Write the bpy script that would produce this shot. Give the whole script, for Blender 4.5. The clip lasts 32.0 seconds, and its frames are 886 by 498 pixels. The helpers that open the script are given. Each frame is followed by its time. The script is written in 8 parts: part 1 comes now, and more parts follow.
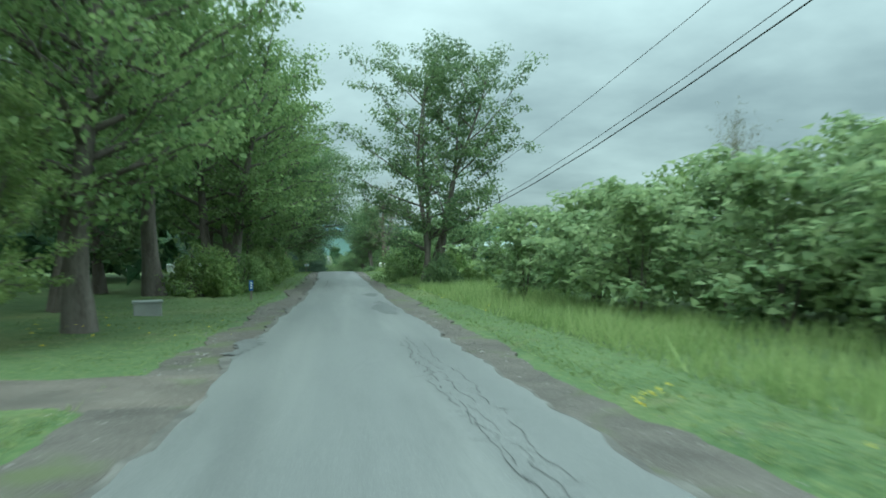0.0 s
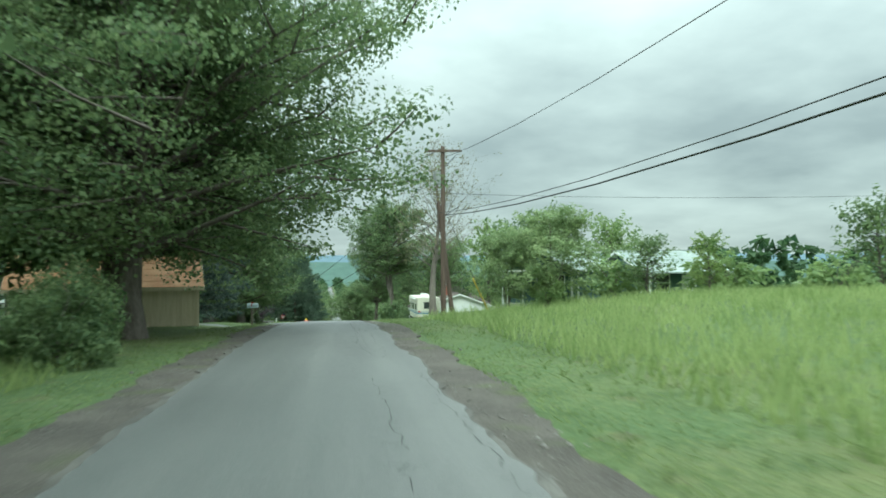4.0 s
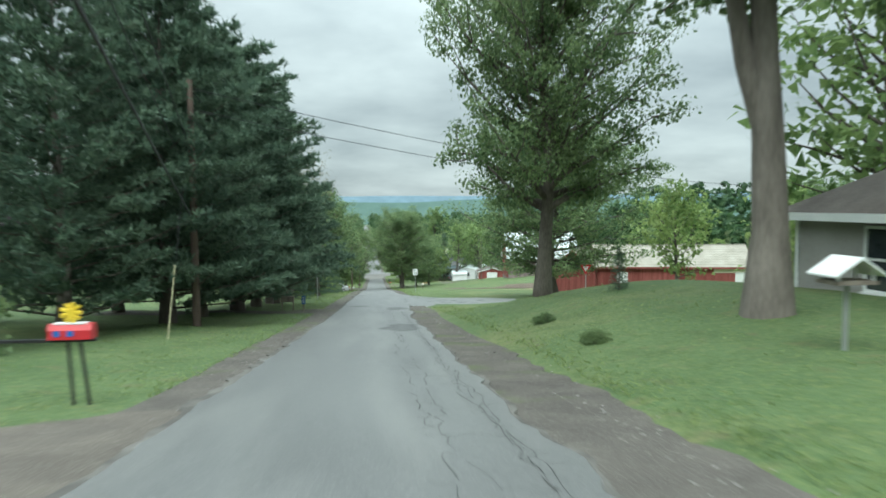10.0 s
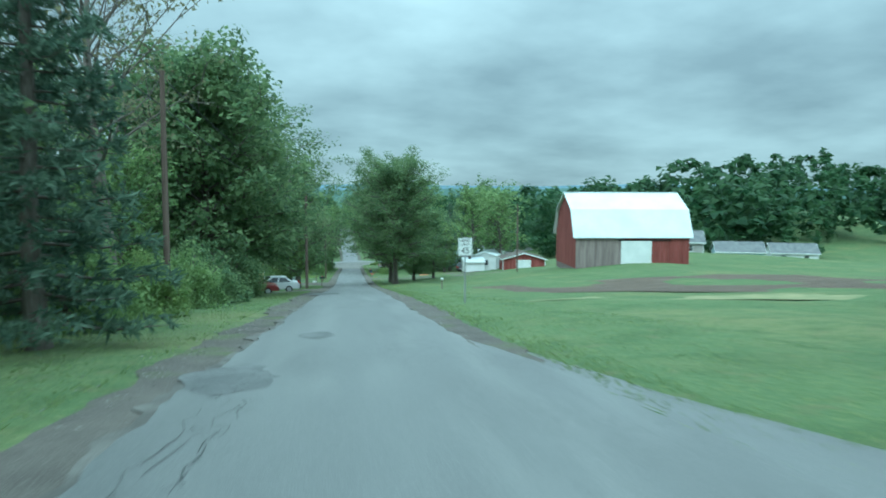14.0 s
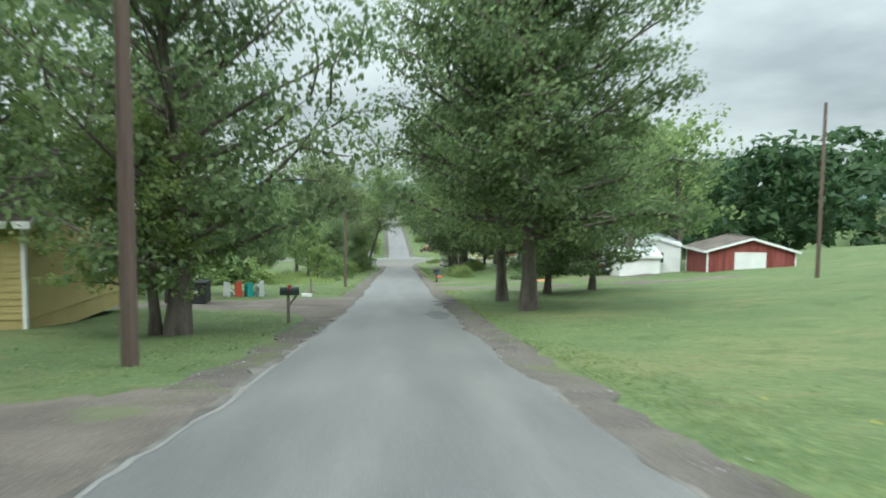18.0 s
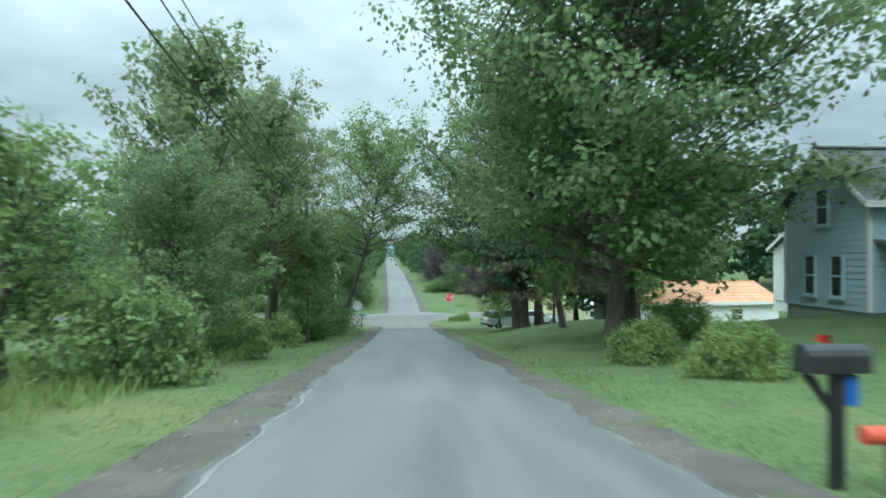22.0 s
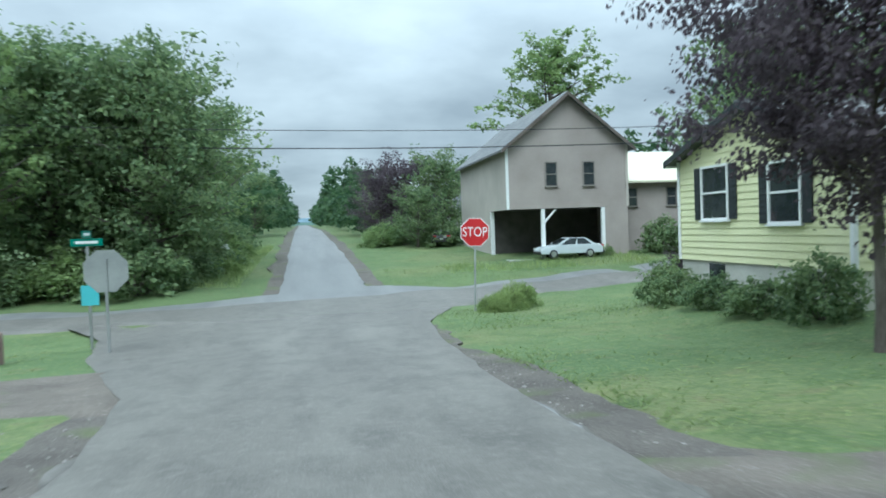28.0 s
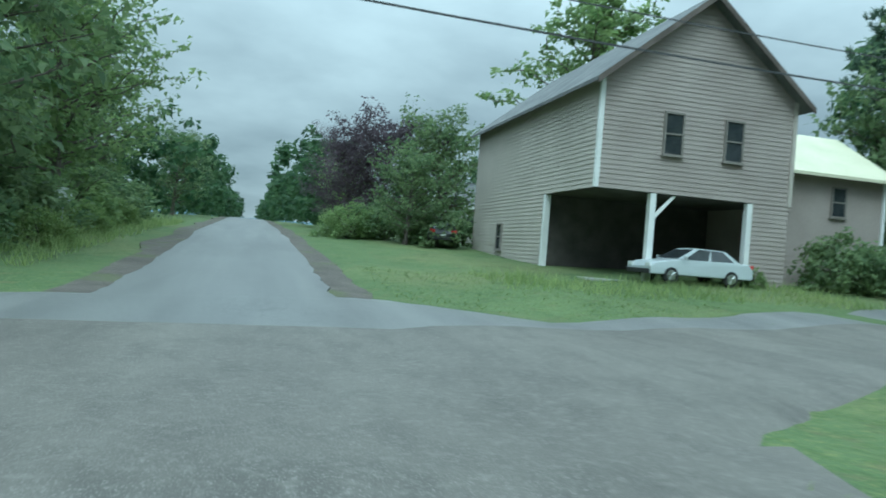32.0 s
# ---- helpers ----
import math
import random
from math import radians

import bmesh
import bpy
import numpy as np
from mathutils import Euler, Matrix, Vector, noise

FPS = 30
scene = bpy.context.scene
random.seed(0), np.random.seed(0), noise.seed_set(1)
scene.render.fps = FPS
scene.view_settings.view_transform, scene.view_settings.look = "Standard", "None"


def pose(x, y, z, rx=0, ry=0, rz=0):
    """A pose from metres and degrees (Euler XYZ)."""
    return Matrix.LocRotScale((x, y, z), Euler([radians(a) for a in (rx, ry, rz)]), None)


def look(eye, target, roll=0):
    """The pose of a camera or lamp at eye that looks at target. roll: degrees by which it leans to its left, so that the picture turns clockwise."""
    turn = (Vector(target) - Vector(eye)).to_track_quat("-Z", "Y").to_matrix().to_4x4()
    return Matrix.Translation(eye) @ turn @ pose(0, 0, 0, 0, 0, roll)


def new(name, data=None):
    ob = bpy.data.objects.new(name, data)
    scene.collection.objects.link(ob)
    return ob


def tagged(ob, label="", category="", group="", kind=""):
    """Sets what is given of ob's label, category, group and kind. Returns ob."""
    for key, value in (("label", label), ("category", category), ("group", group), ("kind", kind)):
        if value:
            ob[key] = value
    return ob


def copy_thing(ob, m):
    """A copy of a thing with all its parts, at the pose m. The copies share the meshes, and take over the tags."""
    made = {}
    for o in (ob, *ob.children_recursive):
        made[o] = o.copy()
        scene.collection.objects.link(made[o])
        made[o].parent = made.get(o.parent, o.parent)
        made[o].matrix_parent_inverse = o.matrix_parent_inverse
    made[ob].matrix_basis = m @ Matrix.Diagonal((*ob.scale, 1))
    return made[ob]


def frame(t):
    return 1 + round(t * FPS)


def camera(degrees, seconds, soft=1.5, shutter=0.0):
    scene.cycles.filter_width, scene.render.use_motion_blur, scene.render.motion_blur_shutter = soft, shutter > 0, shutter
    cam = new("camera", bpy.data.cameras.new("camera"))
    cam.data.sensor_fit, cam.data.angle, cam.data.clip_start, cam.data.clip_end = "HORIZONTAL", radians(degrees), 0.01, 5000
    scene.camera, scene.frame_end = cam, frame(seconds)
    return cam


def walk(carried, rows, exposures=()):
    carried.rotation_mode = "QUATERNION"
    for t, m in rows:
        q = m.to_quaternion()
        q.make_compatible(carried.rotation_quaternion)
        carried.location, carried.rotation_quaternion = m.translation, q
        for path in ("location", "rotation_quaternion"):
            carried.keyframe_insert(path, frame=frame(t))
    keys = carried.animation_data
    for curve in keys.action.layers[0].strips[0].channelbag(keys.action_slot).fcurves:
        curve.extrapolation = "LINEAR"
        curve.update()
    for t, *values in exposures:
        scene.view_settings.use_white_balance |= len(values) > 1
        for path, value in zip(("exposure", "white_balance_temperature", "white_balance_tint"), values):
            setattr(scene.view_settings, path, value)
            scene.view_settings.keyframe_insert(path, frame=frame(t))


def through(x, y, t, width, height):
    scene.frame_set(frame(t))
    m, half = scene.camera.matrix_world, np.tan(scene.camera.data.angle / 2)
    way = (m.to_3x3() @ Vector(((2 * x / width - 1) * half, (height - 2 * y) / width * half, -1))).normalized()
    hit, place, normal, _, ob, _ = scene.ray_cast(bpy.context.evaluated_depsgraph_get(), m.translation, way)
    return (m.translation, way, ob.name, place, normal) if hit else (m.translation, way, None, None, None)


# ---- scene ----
cam = camera(65.1, 32.0, soft=1.7, shutter=0.35)
PATH = [
    (0, (-0.022, -0.597, 1.943), (0.286, 1.378, 1.897), 0.27),
    (0.5, (0.148, 6.800, 1.526), (0.474, 8.772, 1.455), 1.17),
    (1, (0.311, 14.198, 1.124), (0.628, 16.171, 1.051), 0.34),
    (1.5, (0.438, 21.526, 0.760), (0.727, 23.504, 0.699), 0.67),
    (2, (0.472, 28.999, 0.477), (0.757, 30.978, 0.422), 0.86),
    (2.5, (0.561, 36.586, 0.238), (0.841, 38.565, 0.189), 0.29),
    (4.5, (0.787, 66.996, -0.653), (1.103, 68.970, -0.597), -0.71),
    (5, (0.710, 74.433, -0.908), (1.053, 76.403, -0.854), -1.38),
    (5.5, (0.611, 82.051, -1.213), (0.838, 84.038, -1.179), -0.77),
    (6, (0.573, 89.866, -1.601), (0.624, 91.865, -1.637), 0.44),
    (6.5, (0.496, 97.943, -2.162), (0.483, 99.940, -2.268), 1.21),
    (7, (0.420, 105.257, -2.596), (0.424, 107.253, -2.731), 0.07),
    (7.5, (0.389, 112.883, -3.170), (0.437, 114.876, -3.322), -0.95),
    (8, (0.445, 120.407, -3.805), (0.476, 122.404, -3.901), 0.75),
    (8.5, (0.551, 127.830, -4.486), (0.686, 129.825, -4.502), -1.09),
    (9, (0.576, 134.941, -5.208), (0.701, 136.936, -5.269), -2.90),
    (9.5, (0.401, 141.596, -5.967), (0.548, 143.588, -6.071), -1.59),
    (10, (0.274, 148.008, -6.740), (0.468, 149.994, -6.866), -0.44),
    (10.5, (0.297, 154.608, -7.513), (0.551, 156.587, -7.649), 1.52),
    (11, (0.290, 161.380, -8.285), (0.577, 163.355, -8.419), 0.37),
    (11.5, (0.153, 168.310, -9.053), (0.503, 170.276, -9.152), 0.16),
    (12, (0.029, 175.308, -9.815), (0.451, 177.262, -9.872), -0.20),
    (12.5, (-0.001, 182.341, -10.573), (0.472, 184.284, -10.618), -0.36),
    (13, (0.063, 189.465, -11.318), (0.514, 191.410, -11.434), 0.64),
    (13.5, (0.228, 196.699, -12.045), (0.589, 198.658, -12.224), 1.11),
    (14, (0.361, 204.037, -12.767), (0.624, 206.013, -12.920), 0.23),
    (14.5, (0.440, 211.398, -13.505), (0.614, 213.388, -13.611), -1.59),
    (16.5, (0.767, 240.664, -16.615), (0.931, 242.656, -16.685), -0.74),
    (17, (0.774, 247.847, -17.425), (0.933, 249.839, -17.492), 0.03),
    (17.5, (0.728, 254.937, -18.268), (0.885, 256.929, -18.354), 0.79),
    (18, (0.577, 261.907, -19.124), (0.698, 263.898, -19.274), 0.60),
    (18.5, (0.480, 268.778, -19.971), (0.561, 270.765, -20.178), -0.09),
    (19, (0.515, 275.568, -20.792), (0.599, 277.551, -21.038), -1.16),
    (19.5, (0.339, 282.371, -21.561), (0.438, 284.355, -21.787), 0.07),
    (20, (0.115, 289.234, -22.266), (0.207, 291.223, -22.455), 0.09),
    (20.5, (-0.012, 296.134, -22.907), (0.072, 298.124, -23.087), -0.52),
    (21, (-0.085, 302.889, -23.498), (0.018, 304.883, -23.614), -0.91),
    (21.5, (-0.162, 309.419, -24.058), (-0.047, 311.416, -24.086), -0.16),
    (22, (-0.037, 315.672, -24.551), (0.079, 317.668, -24.529), 0.10),
    (22.5, (0.089, 322.032, -25.046), (0.202, 324.028, -25.000), 0.67),
    (23, (0.215, 328.142, -25.535), (0.319, 330.139, -25.482), 0.43),
    (23.5, (0.340, 334.013, -26.016), (0.442, 336.009, -25.942), 1.09),
    (24, (0.452, 339.868, -26.472), (0.557, 341.864, -26.405), 2.62),
    (24.5, (0.529, 345.436, -26.893), (0.628, 347.434, -26.891), 3.45),
    (25, (0.579, 350.696, -27.285), (0.658, 352.695, -27.300), 3.08),
    (25.5, (0.628, 355.580, -27.663), (0.729, 357.576, -27.715), 0.94),
    (27.5, (0.408, 373.398, -29.125), (0.634, 375.385, -29.115), -0.44),
    (28, (0.163, 377.539, -29.460), (0.509, 379.508, -29.521), -2.02),
    (28.5, (0.032, 381.406, -29.758), (0.490, 383.352, -29.838), -3.14),
    (29, (0.081, 384.979, -30.007), (0.635, 386.899, -30.084), -0.39),
    (29.5, (0.255, 388.215, -30.227), (0.874, 390.115, -30.299), -0.42),
    (30, (0.451, 391.080, -30.426), (1.119, 392.965, -30.445), -0.32),
    (30.5, (0.764, 393.499, -30.634), (1.450, 395.377, -30.614), 1.43),
    (31, (0.890, 395.701, -30.828), (1.574, 397.580, -30.793), 3.37),
    (31.5, (0.863, 397.837, -31.023), (1.477, 399.740, -30.987), 4.82),
    (32, (0.939, 399.820, -31.218), (1.432, 401.758, -31.220), 4.50),
]
EXPOSURES = [(0.0, -0.08, 5450, -21), (0.6, 0.05, 5800, -14), (1.3, 0.25, 6200, -4), (2.5, 0.4, 6650, -2), (4.5, 0.08, 5700, -18), (5.2, 0.08, 5550, -18), (6.0, -0.02, 5450, -19), (6.8, 0.05, 5750, -7), (8.0, 0.18, 5950, 0),
             (8.6, 0.05, 5500, -14), (9.2, 0.1, 5550, -14), (10.0, 0.15, 5950, -6), (11.0, 0.25, 6400, -3), (11.6, 0.1, 6100, -10), (12.0, 0.0, 5950, -13), (13.0, 0.03, 5600, -15), (14.0, -0.08, 4800, -24), (14.5, -0.08, 4800, -24), (16.5, -0.08, 5450, -14),
             (17.0, -0.05, 5500, -10), (17.6, 0.2, 5800, -4), (18.1, 0.3, 6200, -1), (18.8, 0.75, 6900, 6), (19.4, 0.7, 6900, 5), (20.0, 0.5, 6500, 0), (20.6, 0.35, 5900, -6), (21.2, 0.3, 5500, -9), (22.0, 0.15, 5450, -10), (22.6, 0.55, 6900, 6), (23.4, 0.65, 7200, 11), (24.5, 0.8, 7500, 12), (25.5, 0.55, 7700, 10), (27.5, 0.08, 5350, -4), (29.0, 0.03, 5350, -3), (30.0, -0.1, 5300, -4), (30.8, -0.3, 5050, -16), (32.0, -0.3, 5100, -15)]
walk(cam, [(t, look(eye, target, roll)) for t, eye, target, roll in PATH], EXPOSURES)

# ---- light: an overcast sky with a broad, weak sun ----
SUN_EL, SUN_AZ = radians(52), radians(205)


def build_world():
    world = bpy.data.worlds.new("overcast_sky")
    scene.world = world
    world.use_nodes = True
    nt = world.node_tree
    nt.nodes.clear()
    N, Lk = nt.nodes.new, nt.links.new
    out, bg = N("ShaderNodeOutputWorld"), N("ShaderNodeBackground")
    sky = N("ShaderNodeTexSky")
    sky.sky_type, sky.sun_disc = "NISHITA", False
    sky.sun_elevation, sky.sun_rotation = SUN_EL, SUN_AZ
    tc, sep = N("ShaderNodeTexCoord"), N("ShaderNodeSeparateXYZ")
    Lk(tc.outputs["Generated"], sep.inputs[0])

    def math_node(op, a, b=None):
        m = N("ShaderNodeMath")
        m.operation = op
        for i, v in enumerate((a, b)):
            if v is None:
                continue
            if isinstance(v, (int, float)):
                m.inputs[i].default_value = v
            else:
                Lk(v, m.inputs[i])
        return m.outputs[0]

    up = math_node("MAXIMUM", sep.outputs[2], 0.0)
    deep = math_node("ADD", up, 0.22)
    px, py = math_node("DIVIDE", sep.outputs[0], deep), math_node("DIVIDE", sep.outputs[1], deep)
    flat = N("ShaderNodeCombineXYZ")
    Lk(px, flat.inputs[0]), Lk(py, flat.inputs[1])
    n1, n2 = N("ShaderNodeTexNoise"), N("ShaderNodeTexNoise")
    for n, s, d in ((n1, 0.75, 6.0), (n2, 2.6, 8.0)):
        n.inputs["Scale"].default_value, n.inputs["Detail"].default_value = s, d
        Lk(flat.outputs[0], n.inputs["Vector"])
    both = math_node("ADD", math_node("MULTIPLY", n1.outputs[0], 0.72), math_node("MULTIPLY", n2.outputs[0], 0.28))
    ramp = N("ShaderNodeValToRGB")
    ramp.color_ramp.elements[0].position, ramp.color_ramp.elements[0].color = 0.38, (0.42, 0.445, 0.47, 1)
    ramp.color_ramp.elements[1].position, ramp.color_ramp.elements[1].color = 0.62, (0.78, 0.80, 0.81, 1)
    Lk(both, ramp.inputs[0])
    # an overcast sky is about three times as bright overhead as near the horizon
    lift = math_node("ADD", math_node("MULTIPLY", math_node("MULTIPLY", up, up), 5.2), 0.88)
    vm = N("ShaderNodeVectorMath")
    vm.operation = "SCALE"
    Lk(ramp.outputs[0], vm.inputs[0]), Lk(lift, vm.inputs["Scale"])
    dim = N("ShaderNodeVectorMath")
    dim.operation = "SCALE"
    dim.inputs["Scale"].default_value = 0.10
    Lk(sky.outputs[0], dim.inputs[0])
    mix = N("ShaderNodeMix")
    mix.data_type = "RGBA"
    mix.inputs[0].default_value = 0.93
    Lk(dim.outputs[0], mix.inputs[6]), Lk(vm.outputs[0], mix.inputs[7])
    Lk(mix.outputs[2], bg.inputs["Color"])
    bg.inputs["Strength"].default_value = 1.0
    Lk(bg.outputs[0], out.inputs[0])


build_world()
sun = new("sun", bpy.data.lights.new("sun", "SUN"))
sun.data.energy, sun.data.angle, sun.data.color = 1.8, radians(25), (1.0, 0.97, 0.92)
sun.matrix_world = look((0, 0, 0), (-math.sin(SUN_AZ) * math.cos(SUN_EL), -math.cos(SUN_AZ) * math.cos(SUN_EL), -math.sin(SUN_EL)))

# ---- materials ----
MATS = {}


def M(name, c1, c2=None, rough=0.8, scale=2.0, fine=30.0, bump=0.25, metal=0.0, rand=0.0, island=0.0, spec=0.4, dist=0.01, stretch=None, mid=(0.35, 0.65)):
    """A procedural surface: two colours mixed by coarse and fine noise in world space, with fine relief."""
    if name in MATS:
        return MATS[name]
    m = bpy.data.materials.new(name)
    m.use_nodes = True
    nt = m.node_tree
    nt.nodes.clear()
    N, Lk = nt.nodes.new, nt.links.new
    out, b = N("ShaderNodeOutputMaterial"), N("ShaderNodeBsdfPrincipled")
    Lk(b.outputs[0], out.inputs[0])
    geo = N("ShaderNodeNewGeometry")
    vec = geo.outputs["Position"]
    if stretch:
        mp = N("ShaderNodeMapping")
        mp.inputs["Scale"].default_value = stretch
        Lk(vec, mp.inputs[0])
        vec = mp.outputs[0]
    a, f = N("ShaderNodeTexNoise"), N("ShaderNodeTexNoise")
    for n, s, d in ((a, scale, 5.0), (f, fine, 3.0)):
        n.inputs["Scale"].default_value, n.inputs["Detail"].default_value = s, d
        Lk(vec, n.inputs["Vector"])
    mixf = N("ShaderNodeMix")
    mixf.inputs[0].default_value = 0.35
    Lk(a.outputs[0], mixf.inputs[2]), Lk(f.outputs[0], mixf.inputs[3])
    fac = mixf.outputs[0]
    ramp = N("ShaderNodeMapRange")
    ramp.inputs[1].default_value, ramp.inputs[2].default_value = mid
    Lk(fac, ramp.inputs[0])
    fac = ramp.outputs[0]
    if rand or island:
        src = N("ShaderNodeObjectInfo").outputs["Random"] if rand else geo.outputs["Random Per Island"]
        ad = N("ShaderNodeMath")
        ad.operation = "MULTIPLY_ADD"
        ad.inputs[1].default_value = rand or island
        Lk(src, ad.inputs[0]), Lk(fac, ad.inputs[2])
        sb = N("ShaderNodeMath")
        sb.operation, sb.use_clamp = "SUBTRACT", True
        sb.inputs[1].default_value = (rand or island) / 2
        Lk(ad.outputs[0], sb.inputs[0])
        fac = sb.outputs[0]
    col = N("ShaderNodeMix")
    col.data_type = "RGBA"
    c2 = c2 or tuple(v * 0.7 for v in c1)
    col.inputs[6].default_value, col.inputs[7].default_value = (*c1, 1), (*c2, 1)
    Lk(fac, col.inputs[0])
    Lk(col.outputs[2], b.inputs["Base Color"])
    b.inputs["Roughness"].default_value, b.inputs["Metallic"].default_value = rough, metal
    b.inputs["Specular IOR Level"].default_value = spec
    if bump:
        bp = N("ShaderNodeBump")
        bp.inputs["Strength"].default_value, bp.inputs["Distance"].default_value = bump, dist
        Lk(f.outputs[0], bp.inputs["Height"]), Lk(bp.outputs[0], b.inputs["Normal"])
    MATS[name] = m
    return m


def leaf_mat(name, c1, c2, through=0.55):
    if name in MATS:
        return MATS[name]
    m = M(name, c1, c2, rough=0.55, scale=0.5, fine=6, bump=0, island=0.9, spec=0.3)
    nt = m.node_tree
    b = next(n for n in nt.nodes if n.type == "BSDF_PRINCIPLED")
    out = next(n for n in nt.nodes if n.type == "OUTPUT_MATERIAL")
    tr, mx = nt.nodes.new("ShaderNodeBsdfTranslucent"), nt.nodes.new("ShaderNodeMixShader")
    nt.links.new(b.inputs["Base Color"].links[0].from_socket, tr.inputs[0])
    mx.inputs[0].default_value = through
    nt.links.new(b.outputs[0], mx.inputs[1]), nt.links.new(tr.outputs[0], mx.inputs[2]), nt.links.new(mx.outputs[0], out.inputs[0])
    return m


def overlay(m, c, scale, lo, hi, amount=1.0, stretch=None, detail=4.0, cracks=0.0):
    """Lays a second tone over a surface where a noise passes lo to hi; with cracks, along the edges of cells instead, inside the noise's patches."""
    nt = m.node_tree
    N, Lk = nt.nodes.new, nt.links.new
    b = next(n for n in nt.nodes if n.type == "BSDF_PRINCIPLED")
    src = b.inputs["Base Color"].links[0].from_socket
    vec = N("ShaderNodeNewGeometry").outputs["Position"]
    if stretch:
        mp = N("ShaderNodeMapping")
        mp.inputs["Scale"].default_value = stretch
        Lk(vec, mp.inputs[0])
        vec = mp.outputs[0]
    n = N("ShaderNodeTexNoise")
    n.inputs["Scale"].default_value, n.inputs["Detail"].default_value = scale, detail
    Lk(vec, n.inputs["Vector"])
    r = N("ShaderNodeMapRange")
    r.inputs[1].default_value, r.inputs[2].default_value, r.inputs[4].default_value = lo, hi, amount
    Lk(n.outputs[0], r.inputs[0])
    fac = r.outputs[0]
    if cracks:
        wn, add = N("ShaderNodeTexNoise"), N("ShaderNodeVectorMath")
        wn.inputs["Scale"].default_value = 2.0
        add.operation = "MULTIPLY_ADD"
        add.inputs[1].default_value = (0.5, 0.5, 0.0)
        Lk(vec, wn.inputs["Vector"]), Lk(wn.outputs["Color"], add.inputs[0]), Lk(vec, add.inputs[2])
        v = N("ShaderNodeTexVoronoi")
        v.feature = "DISTANCE_TO_EDGE"
        v.inputs["Scale"].default_value = cracks
        Lk(add.outputs[0], v.inputs["Vector"])
        e = N("ShaderNodeMapRange")
        e.inputs[1].default_value, e.inputs[2].default_value, e.inputs[3].default_value, e.inputs[4].default_value = 0.0, 0.045, 1.0, 0.0
        Lk(v.outputs["Distance"], e.inputs[0])
        mu = N("ShaderNodeMath")
        mu.operation = "MULTIPLY"
        Lk(e.outputs[0], mu.inputs[0]), Lk(fac, mu.inputs[1])
        fac = mu.outputs[0]
    mx = N("ShaderNodeMix")
    mx.data_type = "RGBA"
    mx.inputs[7].default_value = (*c, 1)
    Lk(fac, mx.inputs[0]), Lk(src, mx.inputs[6]), Lk(mx.outputs[2], b.inputs["Base Color"])
    return m


def glass_mat():
    return M("window_glass", (0.02, 0.025, 0.03), (0.05, 0.055, 0.06), rough=0.08, bump=0, spec=0.8)


LEAF_MAPLE = lambda: leaf_mat("maple_leaves", (0.14, 0.215, 0.08), (0.3, 0.385, 0.155))
LEAF_DARK = lambda: leaf_mat("dark_leaves", (0.108, 0.168, 0.078), (0.24, 0.31, 0.142))
LEAF_BUD = lambda: leaf_mat("budding_leaves", (0.16, 0.15, 0.08), (0.29, 0.28, 0.16))
LEAF_LIGHT = lambda: leaf_mat("bright_leaves", (0.16, 0.24, 0.078), (0.31, 0.38, 0.14))
LEAF_GREY2 = lambda: leaf_mat("pale_green_leaves", (0.16, 0.21, 0.105), (0.3, 0.355, 0.18))
LEAF_PURPLE = lambda: leaf_mat("purple_leaves", (0.07, 0.055, 0.066), (0.135, 0.105, 0.125))
LEAF_GREY = lambda: leaf_mat("grey_green_leaves", (0.19, 0.265, 0.125), (0.38, 0.455, 0.23))
NEEDLE = lambda: leaf_mat("pine_needles", (0.074, 0.12, 0.084), (0.165, 0.225, 0.15), 0.45)
NEEDLE_BROWN = lambda: leaf_mat("dying_needles", (0.125, 0.115, 0.085), (0.24, 0.215, 0.16), 0.45)
NEEDLE_BLUE = lambda: leaf_mat("spruce_needles", (0.065, 0.098, 0.08), (0.145, 0.185, 0.155), 0.45)
BARK = lambda: M("bark", (0.075, 0.062, 0.052), (0.19, 0.165, 0.145), rough=0.95, scale=3, fine=22, bump=0.9, dist=0.04, stretch=(1, 1, 0.25))
BARK_PALE = lambda: M("pale_bark", (0.115, 0.098, 0.085), (0.23, 0.20, 0.175), rough=0.95, scale=3, fine=18, bump=0.9, dist=0.04, stretch=(1, 1, 0.2))

# ---- small building kit ----


def mesh_from(name, verts, faces, mats=(), smooth=False, idx=None):
    me = bpy.data.meshes.new(name)
    me.from_pydata([tuple(v) for v in verts], [], faces)
    for m in mats:
        me.materials.append(m)
    if idx is not None:
        me.polygons.foreach_set("material_index", idx)
    if smooth:
        me.polygons.foreach_set("use_smooth", [True] * len(me.polygons))
    me.update()
    return me


def quads_mesh(name, co, mat):
    """A mesh of loose faces from an array of shape (n, corners, 3)."""
    n, k = co.shape[:2]
    me = bpy.data.meshes.new(name)
    me.vertices.add(k * n), me.loops.add(k * n), me.polygons.add(n)
    me.vertices.foreach_set("co", np.ascontiguousarray(co, np.float32).ravel())
    me.loops.foreach_set("vertex_index", np.arange(k * n, dtype=np.int32))
    me.polygons.foreach_set("loop_start", np.arange(0, k * n, k, dtype=np.int32))
    me.polygons.foreach_set("loop_total", np.full(n, k, np.int32))
    me.materials.append(mat)
    me.update(calc_edges=True)
    return me


def part(name, bm, material, parent, label="", m=None):
    """One mesh object under a thing or under a part; bm: a bmesh or a finished mesh."""
    if isinstance(bm, bmesh.types.BMesh):
        me = bpy.data.meshes.new(name)
        bm.to_mesh(me)
        bm.free()
    else:
        me = bm
    if material and not me.materials:
        me.materials.append(material)
    ob = new(name, me)
    ob.parent = parent
    if m is not None:
        ob.matrix_local = m
    if label:
        ob["label"] = label
    return ob


